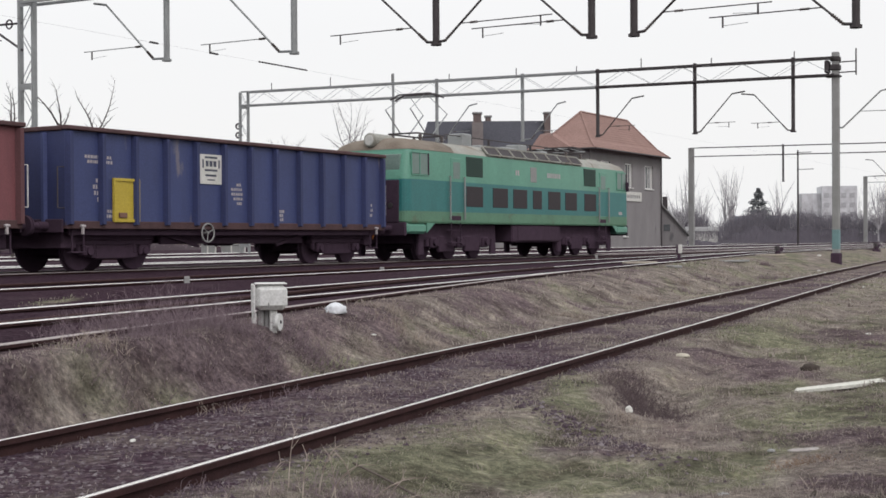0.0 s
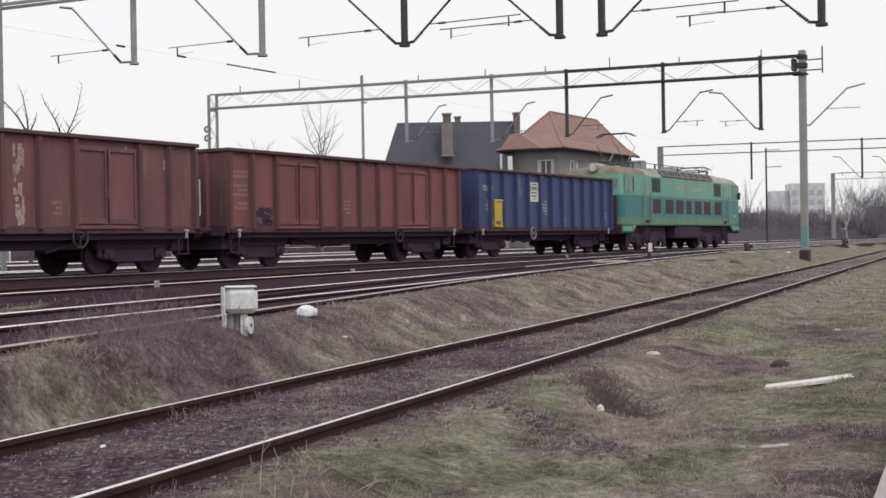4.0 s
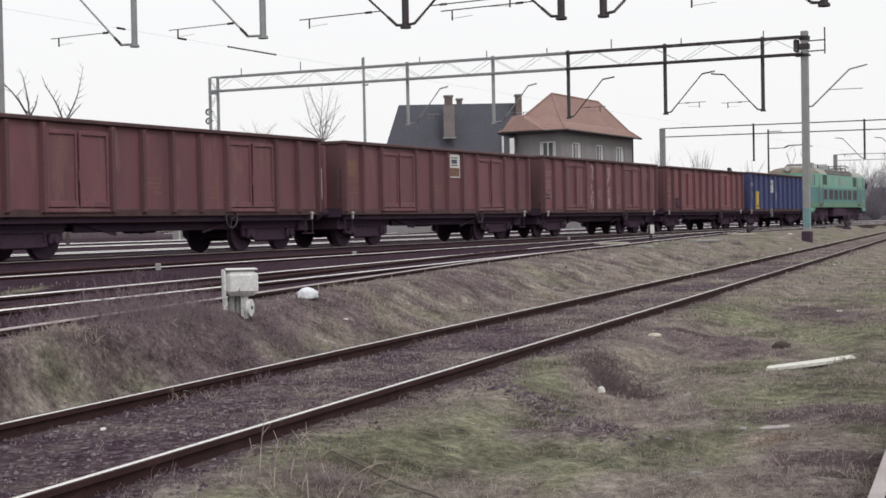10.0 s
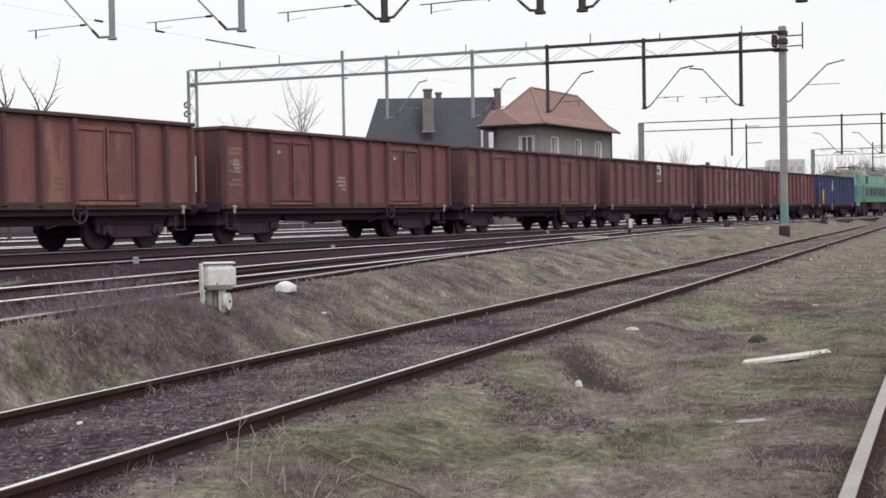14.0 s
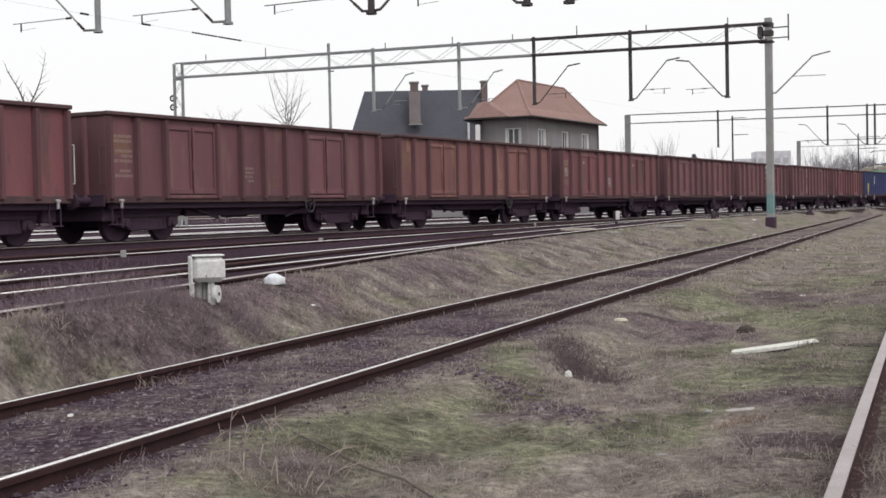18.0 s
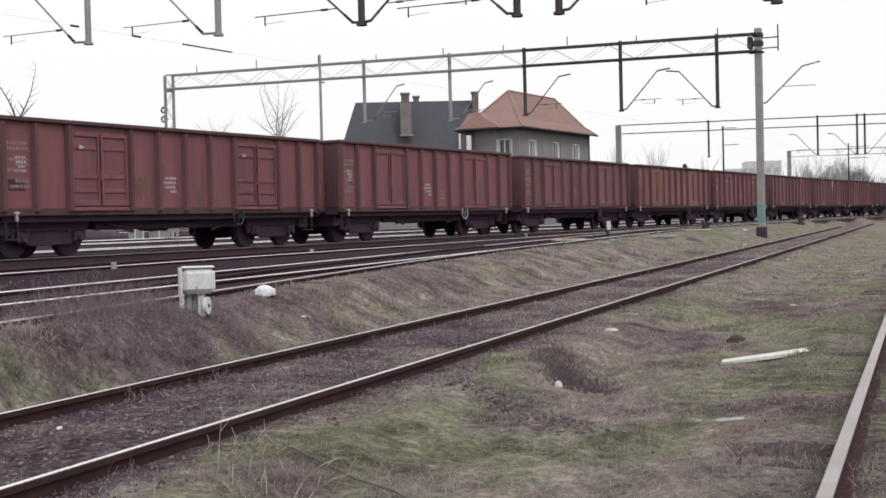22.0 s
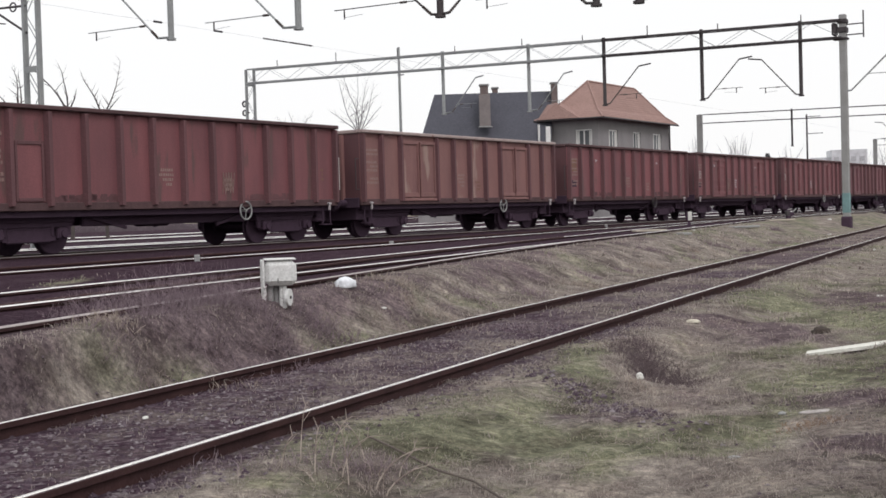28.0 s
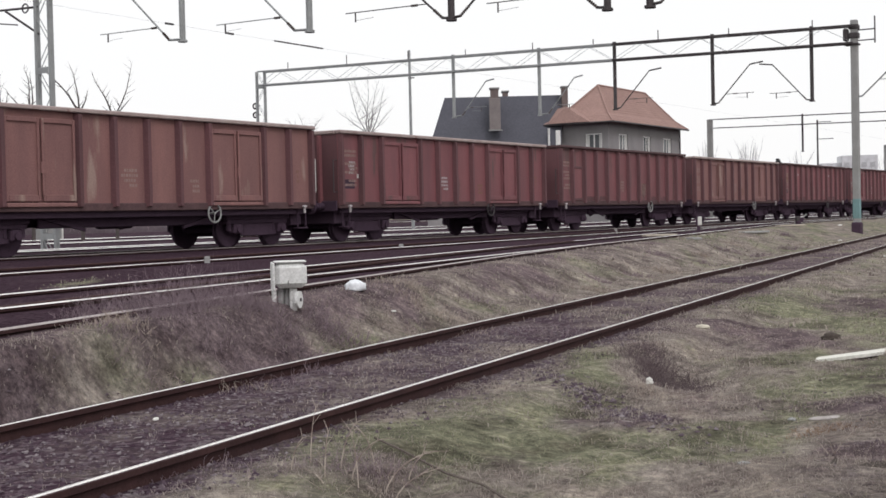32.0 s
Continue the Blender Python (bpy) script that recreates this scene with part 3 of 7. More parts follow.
def bogie_mesh(half=0.9):
    g = Geo()
    for sg in (-1, 1):
        x = sg * 1.0
        g.cbox(x - 0.06, x + 0.06, -half - 0.35, half + 0.35, 0.60, 0.74, 0.02)
        g.cbox(x - 0.05, x + 0.05, -0.62, 0.62, 0.27, 0.60, 0.03)
        g.cbox(x - 0.10, x + 0.10, -half - 0.40, half + 0.40, 0.70, 0.95, 0.03)
        for e in (-1, 1):
            g.cbox(x - 0.12, x + 0.14, e * half - 0.15, e * half + 0.15, 0.34, 0.60, 0.04)
            g.tube((x + sg * 0.1, e * half, 0.46), (x + sg * 0.19, e * half, 0.46), 0.1, 0.09, 12)
            for dy in (-0.24, 0.24):
                g.tube((x, e * half + dy, 0.42), (x, e * half + dy, 0.62), 0.07, n=10)
            g.bar((x, e * half + 0.15 * -e, 0.36), (x, e * 0.4, 0.36), 0.08, 0.1)
    g.cbox(-1.0, 1.0, -0.22, 0.22, 0.52, 0.80, 0.03)
    for e in (-1, 1):
        g.cbox(-0.95, 0.95, e * (half + 0.30) - 0.05, e * (half + 0.30) + 0.05, 0.58, 0.70, 0.02)
        for sg in (-1, 1):
            g.cbox(sg * 0.75 - 0.05, sg * 0.75 + 0.05, e * 0.36 - 0.06, e * 0.36 + 0.06, 0.3, 0.58, 0.02)
    return g.mesh("bogie", M_BLACK)


ME_BOGIE = bogie_mesh()
ME_BUFFER = lathe([(0.0, 0.001), (0.0, 0.13), (0.03, 0.13), (0.05, 0.10), (0.30, 0.10), (0.31, 0.085), (0.55, 0.08), (0.57, 0.22), (0.60, 0.235), (0.62, 0.20), (0.625, 0.001)], 18, "y").mesh("buffer", M_BLACK)
ME_BUFFER_B = lathe([(0.0, 0.001), (0.0, 0.13), (-0.03, 0.13), (-0.05, 0.10), (-0.30, 0.10), (-0.31, 0.085), (-0.55, 0.08), (-0.57, 0.22), (-0.60, 0.235), (-0.62, 0.20), (-0.625, 0.001)], 18, "y").mesh("buffer", M_BLACK)


def placed(ob, x, y, z, rx=0, ry=0, rz=0):
    ob.matrix_basis = pose(x, y, z, rx, ry, rz)
    return ob


def text_bars(parent, x, y0, z0, rows, mat, h=0.06, gap=0.05, name="lettering"):
    """Lines of unreadable lettering as plain broken bars on a side."""
    for i, w in enumerate(rows):
        if w:
            z = z0 - i * (h + gap)
            g, q, end = Geo(), y0 - w + random.uniform(0, 0.06), y0 - random.uniform(0, 0.03)
            cols = [q]
            while cols[-1] < end:
                cols.append(cols[-1] + (random.uniform(0.035, 0.075) if len(cols) % 2 else random.uniform(0.015, 0.03)))
            for k, q in enumerate(cols):
                g.v += [(x + 0.002, q, z - h), (x + 0.002, q, z), (x + 0.002, q, z - h + 0.004)]
                if k:
                    up = 1 if k % 2 else 2
                    g.f.append((3 * k - 3, 3 * k, 3 * k + up, 3 * k - 3 + up))
            part(name, g, mat, parent, "worn unreadable lettering")


def wagon(label, mat, doors, load=None, dz=0.0, blue=False, cap=None, wheel=False):
    """An open high-sided bogie wagon with ribbed sheet walls."""
    top = TOP + dz
    w = thing("open_wagon", label, "goods wagon", group="wagons of the goods train")
    post_w, rib = 0.17, M_RIBS[1 if blue else 0]
    for sg in (-1, 1):
        part("side_wall", Geo().cbox(*sorted((sg * BW, sg * (BW - 0.04))), -HALF, HALF, SILL + 0.06, top - 0.05, 0.008), mat, w)
        part("top_rail", Geo().cbox(*sorted((sg * (BW - 0.06), sg * (BW + 0.13))), -HALF - 0.04, HALF + 0.04, top - 0.10, top, 0.02), cap or mat, w, "dented top rail with a worn edge")
        # sill darker than the wall above it
        part("side_sill", Geo().cbox(*sorted((sg * (BW - 0.10), sg * (BW + 0.04))), -HALF, HALF, SILL - 0.06, SILL + 0.12, 0.015), M_TOPDARK, w, "dark side sill")
        for i in range(13):
            y = -HALF + i * PANEL
            y = min(max(y, -HALF + 0.08), HALF - 0.08)
            if doors and i in (3, 9):
                continue
            ob = part("side_post", hat(0, BW, SILL + 0.02, top - 0.10, post_w, 0.13, sg), rib, w, "folded-sheet stiffener in shade-darkened paint")
            placed(ob, 0, y, 0)
        if doors:
            for c in (-HALF + 3 * PANEL, -HALF + 9 * PANEL):
                for e in (-1, 1):
                    y0, y1 = sorted((c + e * 0.03, c + e * (PANEL - 0.10)))
                    x0, x1 = sorted((sg * BW, sg * (BW + 0.03)))
                    leaf = part("door_leaf", Geo().cbox(x0, x1, y0, y1, SILL + 0.16, top - 0.26, 0.01), mat, w, "side door leaf with a raised frame")
                    fr = Geo()
                    xa, xb = sorted((sg * (BW + 0.03), sg * (BW + 0.07)))
                    fr.cbox(xa, xb, y0, y0 + 0.07, SILL + 0.16, top - 0.26, 0.01).cbox(xa, xb, y1 - 0.07, y1, SILL + 0.16, top - 0.26, 0.01)
                    fr.cbox(xa, xb, y0 + 0.07, y1 - 0.07, SILL + 0.16, SILL + 0.30, 0.01).cbox(xa, xb, y0 + 0.07, y1 - 0.07, top - 0.36, top - 0.26, 0.01)
                    if doors > 1:
                        for z in (top - 0.62, SILL + 0.85, SILL + 0.52):
                            fr.cbox(*sorted((sg * (BW + 0.03), sg * (BW + 0.055))), y0 + 0.09, y1 - 0.09, z - 0.05, z + 0.05, 0.012)
                    part("door_frame", fr, mat, leaf)
                bar = Geo().tube((sg * (BW + 0.10), c, SILL + 0.3), (sg * (BW + 0.10), c, top - 0.3), 0.025, n=6)
                bar.cbox(*sorted((sg * BW, sg * (BW + 0.12))), c - 0.05, c + 0.05, SILL + 0.75, SILL + 1.0, 0.01)
                part("door_bar", bar, mat, w, "vertical locking bar")
                part("door_hinge_rail", Geo().cbox(*sorted((sg * BW, sg * (BW + 0.09))), c - PANEL + 0.1, c + PANEL - 0.1, SILL + 0.04, SILL + 0.13, 0.015), mat, w)
    for e in (-1, 1):
        ye = e * HALF
        # end wall takes the rib paint to darken the gap between wagons
        part("end_wall", Geo().cbox(-BW + 0.02, BW - 0.02, *sorted((ye, ye - e * 0.04)), SILL, top - 0.04, 0.008), rib, w, "ribbed end wall, darkened for grime and gap shade")
        part("end_top_rail", Geo().cbox(-BW + 0.07, BW - 0.07, *sorted((ye - e * 0.06, ye + e * 0.05)), top - 0.11, top - 0.004, 0.02), cap or mat, w)
        for x in (-0.8, 0.0, 0.8):
            g = hat(0, 0, SILL, top - 0.12, 0.15, 0.08)
            ob = part("end_post", g, mat, w)
            placed(ob, x, ye, 0, 0, 0, 90 * e)
        part("end_beam", Geo().cbox(-1.38, 1.38, *sorted((ye + e * 0.002, ye + e * 0.05)), SILL - 0.14, SILL + 0.16, 0.015), M_BLACK, w, "sooty headstock beam")
        for x in (-1.40, 1.40):
            a, b, o = 1.42, 2.32, ye + e * 0.20
            rail = Geo().tube((x, o, a), (x, o, b), 0.017, n=6).tube((x, ye, a), (x, o, a), 0.012, n=6).tube((x, ye, b), (x, o, b), 0.012, n=6)
            part("handrail", rail, M_WHITE if e > 0 else M_STEELD, w, "bent end handrail" if e < 0 else "white-painted bent end handrail")
        for x in (-0.875, 0.875):
            placed(part("buffer", ME_BUFFER if e > 0 else ME_BUFFER_B, None, w, "black side buffer"), x, ye, 1.03)
        hook = Geo().cbox(-0.05, 0.05, *sorted((ye + e * 0.05, ye + e * 0.35)), 0.98, 1.08, 0.02)
        hook.torus((0, ye + e * 0.42, 0.98), (1, 0, 0), 0.09, 0.025, 12, 6).tube((0, ye + e * 0.48, 0.95), (0, ye + e * 0.62, 0.95), 0.03, n=6)
        part("coupling_hook", hook, M_BLACK, w)
        for sg in (-1, 1):
            st = Geo().bar((sg * 1.36, ye - e * 0.25, 0.45), (sg * 1.36, ye - e * 0.25, 1.0), 0.03, 0.03).bar((sg * 1.36, ye - e * 0.6, 0.45), (sg * 1.36, ye - e * 0.6, 1.0), 0.03, 0.03)
            st.cbox(sg * 1.36 - 0.12, sg * 1.36 + 0.06, *sorted((ye - e * 0.22, ye - e * 0.63)), 0.43, 0.46, 0.006)
            part("step", st, M_BLACK, w)
        peg = Geo().cbox(1.46, 1.52, *sorted((ye - e * 0.42, ye - e * 0.48)), 0.84, 1.06, 0.01).cbox(1.45, 1.53, *sorted((ye - e * 0.38, ye - e * 0.52)), 1.00, 1.05, 0.01)
        part("lashing_hook", peg, M_MARK, w, "pale painted lashing hook")
        placed(part("bogie", ME_BOGIE, None, w, "sooty cast bogie frame"), 0, e * 4.5, 0)
        for dy in (-0.9, 0.9):
            placed(part("wheelset", ME_AXLE, None, w, "dark steel wheelset"), 0, e * 4.5 + dy, WHEEL_R)
    part("floor", Geo().cbox(-1.38, 1.38, -6.34, 6.34, 1.16, 1.24, 0.01), M_BLACK, w)
    under = Geo().cbox(-0.42, -0.26, -6.3, 6.3, 0.80, 1.155, 0.02).cbox(0.26, 0.42, -6.3, 6.3, 0.80, 1.155, 0.02)
    for y in (-5.2, -3.2, -1.2, 1.2, 3.2, 5.2):
        under.cbox(-1.34, 1.34, y - 0.06, y + 0.06, 0.90, 1.155, 0.01)
    under.cbox(1.24, 1.34, -6.2, 6.2, 0.82, 1.0, 0.01).cbox(-1.34, -1.24, -6.2, 6.2, 0.82, 1.0, 0.01)
    under.cbox(0.9, 1.0, -2.9, 2.9, 0.60, 0.90, 0.02).cbox(-1.0, -0.9, -2.9, 2.9, 0.62, 0.90, 0.02)
    for e in (-1, 1):
        under.cbox(-1.15, 1.15, *sorted((e * 5.80, e * 6.25)), 0.52, 0.92, 0.03)
        under.bar((1.05, e * 2.9, 0.85), (1.05, e * 1.6, 0.55), 0.07, 0.07).bar((-1.05, e * 2.9, 0.85), (-1.05, e * 1.6, 0.55), 0.07, 0.07)
    part("underframe", under, M_BLACK, w)
    part("brake_cylinder", Geo().tube((0.55, -0.7, 0.72), (0.55, 0.3, 0.72), 0.17, n=14).tube((0.55, 0.3, 0.72), (0.55, 0.55, 0.72), 0.08, n=8).bar((0.55, 0.5, 0.72), (0.55, 3.4, 0.62), 0.05, 0.05), M_BLACK, w)
    wh = Geo().torus((1.50, 0, 0), (1, 0, 0), 0.23, 0.022, 22, 6).tube((1.2, 0, 0), (1.52, 0, 0), 0.03, n=8)
    for i in range(3):
        a = 2 * math.pi * i / 3 + 0.4
        wh.tube((1.5, 0, 0), (1.5, 0.23 * math.cos(a), 0.23 * math.sin(a)), 0.014, n=5)
    placed(part("brake_handwheel", wh, M_CONC if blue or wheel else M_STEELD, w, "spoked brake handwheel"), 0, -1.73 if blue else 2.27, 0.88)
    if load is not None:
        g, n1, n2 = Geo(), 60, 10
        vs = []
        for i in range(n1 + 1):
            for j in range(n2 + 1):
                a, b = -6.3 + 12.6 * i / n1, -1.36 + 2.72 * j / n2
                heap = math.exp(-((a - load) / 0.75) ** 2 - (b / 0.9) ** 2)
                vs.append((b, a, top - 0.55 + 0.66 * heap + 0.06 * noise.noise((a * 1.3, b * 1.1, 3)) + 0.05 * heap * noise.noise((a * 5, b * 5, 9))))
        fs = [(i * (n2 + 1) + j, i * (n2 + 1) + j + 1, (i + 1) * (n2 + 1) + j + 1, (i + 1) * (n2 + 1) + j) for i in range(n1) for j in range(n2)]
        part("coal_load", g.add(vs, fs), M_COAL, w, "heaped black coal load")
    return w


def wagon_marks(w, k, blue=False):
    """Lettering and patches of one wagon, on the side towards the camera."""
    random.seed(100 + k)
    x = BW + 0.003
    y = 7.02
    if blue:
        text_bars(w, x, y - 12.0, 2.62, [0.85, 0.8], M_MARK, 0.07, 0.04)
        text_bars(w, x, y - 12.2, 2.10, [0.35, 0.45, 0.4, 0.3], M_MARK, 0.09, 0.05)
        text_bars(w, x, y - 11.6, 2.05, [0.3, 0.0, 0.35], M_MARK, 0.08, 0.06)
        text_bars(w, x, y - 11.9, 1.40, [0.5, 0.4], M_MARK, 0.07, 0.04)
        text_bars(w, x, y - 7.35, 2.15, [0.25, 0.45, 0.45, 0.35, 0.2], M_MARK, 0.07, 0.05)
        text_bars(w, x, y - 5.6, 1.50, [0.22, 0.22, 0.26], M_MARK, 0.08, 0.03)
        text_bars(w, x, y - 1.2, 1.75, [0.14, 0.12, 0.14], M_MARK, 0.08, 0.07)
        dr = part("hatch_door", Geo().cbox(BW, BW + 0.05, y - 12.0, y - 11.16, 1.12, 2.13, 0.01), M_YELLOW, w, "bright yellow sheet hatch door")
        fr = Geo()
        for a, b, c, d in ((y - 12.0, y - 11.93, 1.12, 2.13), (y - 11.23, y - 11.16, 1.12, 2.13), (y - 11.93, y - 11.23, 1.12, 1.19), (y - 11.93, y - 11.23, 2.06, 2.13)):
            fr.cbox(BW + 0.05, BW + 0.08, a, b, c, d, 0.008)
        part("hatch_frame", fr, M_YELLOW, dr)
        part("latch", Geo().cbox(BW + 0.05, BW + 0.10, y - 11.85, y - 11.6, 1.22, 1.34, 0.01), M_OCHRE, dr, "rusty latch")
        pl = part("sign_plate", Geo().cbox(BW + 0.01, BW + 0.03, y - 8.99, y - 8.15, 2.10, 2.84, 0.005), M_SIGN, w, "white enamel sign plate with a dark emblem")
        em = Geo()
        xs = BW + 0.031
        for a, b, c, d in ((-0.24, 0.24, 2.74, 2.79), (-0.24, 0.24, 2.42, 2.47), (-0.33, -0.28, 2.50, 2.71), (0.28, 0.33, 2.50, 2.71), (-0.20, -0.10, 2.54, 2.68), (-0.06, 0.05, 2.54, 2.68), (0.09, 0.20, 2.54, 2.68), (-0.22, 0.20, 2.29, 2.34), (-0.15, 0.14, 2.19, 2.22)):
            em.box(xs, xs + 0.004, y - 8.57 + a, y - 8.57 + b, c, d)
        part("emblem", em, M_NAVY, pl, "dark bars of an emblem")
        return
    # the lettered panel next to the trailing end, and the weights further along
    pale = M_OCHRE if k in (3, 4, 6) else M_FADED
    text_bars(w, x, -5.50, 2.62, [0.72, 0.66, 0.0, 0.62, 0.40, 0.66, 0.0, 0.45, 0.60], pale, 0.07, 0.05)
    if k in (5, 8, 9, 13):
        text_bars(w, x, -5.62, 2.30, [0.28, 0.30, 0.24, 0.30], M_MARK, 0.06, 0.04)
    if k in (3, 4, 5, 6, 7, 10):
        part("cleaned_patch", Geo().box(x - 0.002, x + 0.001, -6.22, -5.56, 2.12, 2.60), M_OCHRE, w, "ochre repainted patch")
    if k in (2, 9, 10, 13):
        part("stencil_panel", Geo().box(x - 0.002, x + 0.0015, -6.12, -5.62, 1.52, 1.78), M_BLACK, w, "dark stencilled panel")
    text_bars(w, x, -0.36 + random.uniform(-0.1, 0.1), 1.92, [0.45, 0.52, 0.42, 0.25], M_MARK if k in (5, 8, 9, 13) else pale, 0.065, 0.05)
    text_bars(w, x, 0.75 if k in (7, 8, 11) else 1.80, 1.70, [0.32, 0.26, 0.30], M_OCHRE if k % 2 else pale, 0.07, 0.05)
    text_bars(w, x, 5.80, 2.0, [0.16, 0.12, 0.14], M_OCHRE, 0.07, 0.06)

    def flakes(name, label, mat, y0, y1, z0, z1, count):
        g = Geo()
        for i in range(count):
            a, z = random.uniform(y0, y1), z0 + (z1 - z0) * random.random() ** 1.3
            h, wd = random.uniform(0.03, 0.16), random.uniform(0.02, 0.10)
            g.box(x - 0.002, x + 0.002 + 0.0004 * (i % 5), a - wd, a + wd, z, min(z + h, z1 + 0.1))
        part(name, g, mat, w, label)

    def scrawl(y0, z0, width, high, n=9):
        p = Vector((x + 0.004, y0, z0))
        for i in range(n):
            q = Vector((x + 0.004, y0 + width * (i + random.uniform(0.2, 1.0)) / n, z0 + (high if i % 2 == 0 else random.uniform(0, 0.4) * high)))
            g = Geo()
            g.bar(p, q, 0.03, 0.006)
            part("scrawl_stroke", g, M_FADED, w, "pale hand-drawn stroke")
            p = q
    if k in (3, 5, 7, 10, 12, 14):
        flakes("soot_stain", "dark blotchy stain along the hinges", M_RIBS[0], -4.2, -2.2, 1.14, 1.22, 40)
        flakes("soot_stain", "dark blotchy stain along the hinges", M_RIBS[0], 2.2, 4.2, 1.14, 1.22, 40)
    if k == 1:
        flakes("soot_stain", "dark blotchy stain", M_BLACK, -5.2, -4.4, 1.12, 1.55, 60)
        flakes("soot_stain", "dark blotchy stain", M_BLACK, 2.3, 4.1, 1.12, 1.22, 60)
    if k == 9:
        scrawl(-1.95, 1.12, 0.62, 0.85)
    if k == 12:
        scrawl(1.45, 1.3, 0.5, 0.55)
        hd = part("hatch_door", Geo().cbox(BW, BW + 0.03, -5.20, -4.40, 1.16, 2.45, 0.01), M_BROWNS[0], w, "small man-height hatch door")
        hf = Geo()
        for a, b, c, d in ((-5.20, -5.13, 1.16, 2.45), (-4.47, -4.40, 1.16, 2.45), (-5.13, -4.47, 1.16, 1.24), (-5.13, -4.47, 2.37, 2.45)):
            hf.cbox(BW + 0.03, BW + 0.06, a, b, c, d, 0.008)
        part("hatch_frame", hf, M_RIBS[0], hd)
    if k == 13:
        part("label_plate", Geo().cbox(x - 0.002, x + 0.006, -5.50, -5.40, 1.82, 1.94, 0.002), M_WHITE, w, "small white label plate")
    if k == 2:
        for yy, zz in ((8.3, 1.0), (6.47, 0.9), (3.2, 0.5), (1.6, 0.7)):
            g = Geo()
            for i in range(26):
                z = 3.05 - zz * 2.0 * random.random() ** 1.2
                o, h, wd = random.uniform(-0.14, 0.14), random.uniform(0.08, 0.3), random.uniform(0.03, 0.12)
                g.box(x + 0.001 * (i % 3), x + 0.003 + 0.001 * (i % 3), y - yy + o - wd, y - yy + o, max(z - h, 1.15), z)
            part("flaked_paint", g, M_PEEL, w, "pale strip of flaking paint")
    if k == 3:
        pl = part("sign_plate", Geo().cbox(BW + 0.01, BW + 0.03, y - 6.90, y - 6.08, 2.2, 3.0, 0.005), M_SIGN, w, "dull yellowish sign plate with a dark emblem")
        em = Geo()
        for a, b, c, d in ((-0.24, 0.24, 2.86, 2.9), (-0.24, 0.24, 2.6, 2.64), (-0.2, 0.2, 2.68, 2.82)):
            em.box(BW + 0.031, BW + 0.035, y - 6.49 + a, y - 6.49 + b, c, d)
        part("emblem", em, M_NAVY, pl)
        part("emblem_field", Geo().box(BW + 0.031, BW + 0.034, y - 6.84, y - 6.14, 2.24, 2.54), M_OCHRE, pl)
    if k in (5, 9, 10):
        for yy in (4.50, 10.95):
            part("pointer_mark", Geo().add([(x + 0.068, y - yy, 2.62), (x + 0.068, y - yy + 0.2, 2.56), (x + 0.068, y - yy, 2.50), (x + 0.075, y - yy, 2.62), (x + 0.075, y - yy + 0.2, 2.56), (x + 0.075, y - yy, 2.50)], [(2, 1, 0), (3, 4, 5), (0, 1, 4, 3), (1, 2, 5, 4), (2, 0, 3, 5)]), M_MARK, w, "small white triangle")


TRAIN = []  # (thing, metres behind the loco's nose)
HEAPS = {4: -2.0, 5: 1.3, 6: -5.2, 7: 5.5, 13: -5.7}  # where the coal is heaped over the rim
# paint, kind of side doors, extra height
SPEC = [None, (0, 1, 0.03), (1, 1, 0.05), (1, 1, 0.001), (1, 1, 0), (0, 1, 0.0), (2, 1, 0), (1, 1, 0), (0, 1, 0.05), (0, 2, 0), (0, 0, 0.0), (3, 1, 0), (0, 0, 0.05), (0, 1, 0), (3, 1, 0.04), (2, 1, 0), (0, 0, 0)]
for k, spec in enumerate(SPEC):
    if k == 0:
        w = wagon("faded blue open bogie wagon with a yellow hatch door", M_BLUE, False, dz=0.07, blue=True, cap=M_TOPDARK)
    else:
        mi, dr, dz = spec
        lab = "brown open wagon with flaking pale paint streaks" if k == 2 else ("red-brown", "dull brown", "rusty orange-brown", "weathered brown")[mi] + " open goods wagon with ribbed steel sides" + (" and side doors" if dr else "")
        w = wagon(lab, M_BROWNS[mi], dr, load=HEAPS.get(k), dz=dz, cap=M_TOPPALE if k in (11, 13, 14) else M_TOPDARK, wheel=k in (8, 11, 12, 14))
    wagon_marks(w, k, k == 0)
    TRAIN.append((w, 19.24 + 14.04 * k + 7.02))
# ---- electric locomotive ----
M_LGREEN = material("light_green_loco_paint", (0.118, 0.325, 0.232), 0.45, 0, (0.085, 0.245, 0.18), 1.2, 0.6, 25, 0.05, 0.4, (0.16, 0.27, 0.2), 0.68, 1.5)
M_TEAL = material("teal_green_loco_paint", (0.026, 0.185, 0.178), 0.45, 0, (0.02, 0.135, 0.132), 1.2, 0.6, 25, 0.05, 0.4, (0.03, 0.13, 0.12), 0.68, 1.5)
M_ROOF = material("pale_grey_loco_roof", (0.33, 0.35, 0.32), 0.7, 0, (0.22, 0.20, 0.165), 1.2, 0.6, 25, 0.15, 1, (0.15, 0.115, 0.085), 0.6, 0.8)
M_GRILLE = material("dark_maroon_louvre", (0.026, 0.017, 0.022), 0.6, 0, (0.016, 0.011, 0.014), 8, 0.5, 40, 0.1)
M_DGREEN = material("dark_green_louvre", (0.022, 0.062, 0.046), 0.6, 0, (0.014, 0.042, 0.032), 8, 0.5, 40, 0.1)
# pale base colour stands in for sky mirrored in the glass
M_CABGLASS = material("sky_pale_cab_glass", (0.17, 0.25, 0.22), 0.35, 0, (0.12, 0.18, 0.16), 2, 0.6, 20, 0.0)
M_LAMP = material("lamp_glass", (0.62, 0.62, 0.58), 0.15)
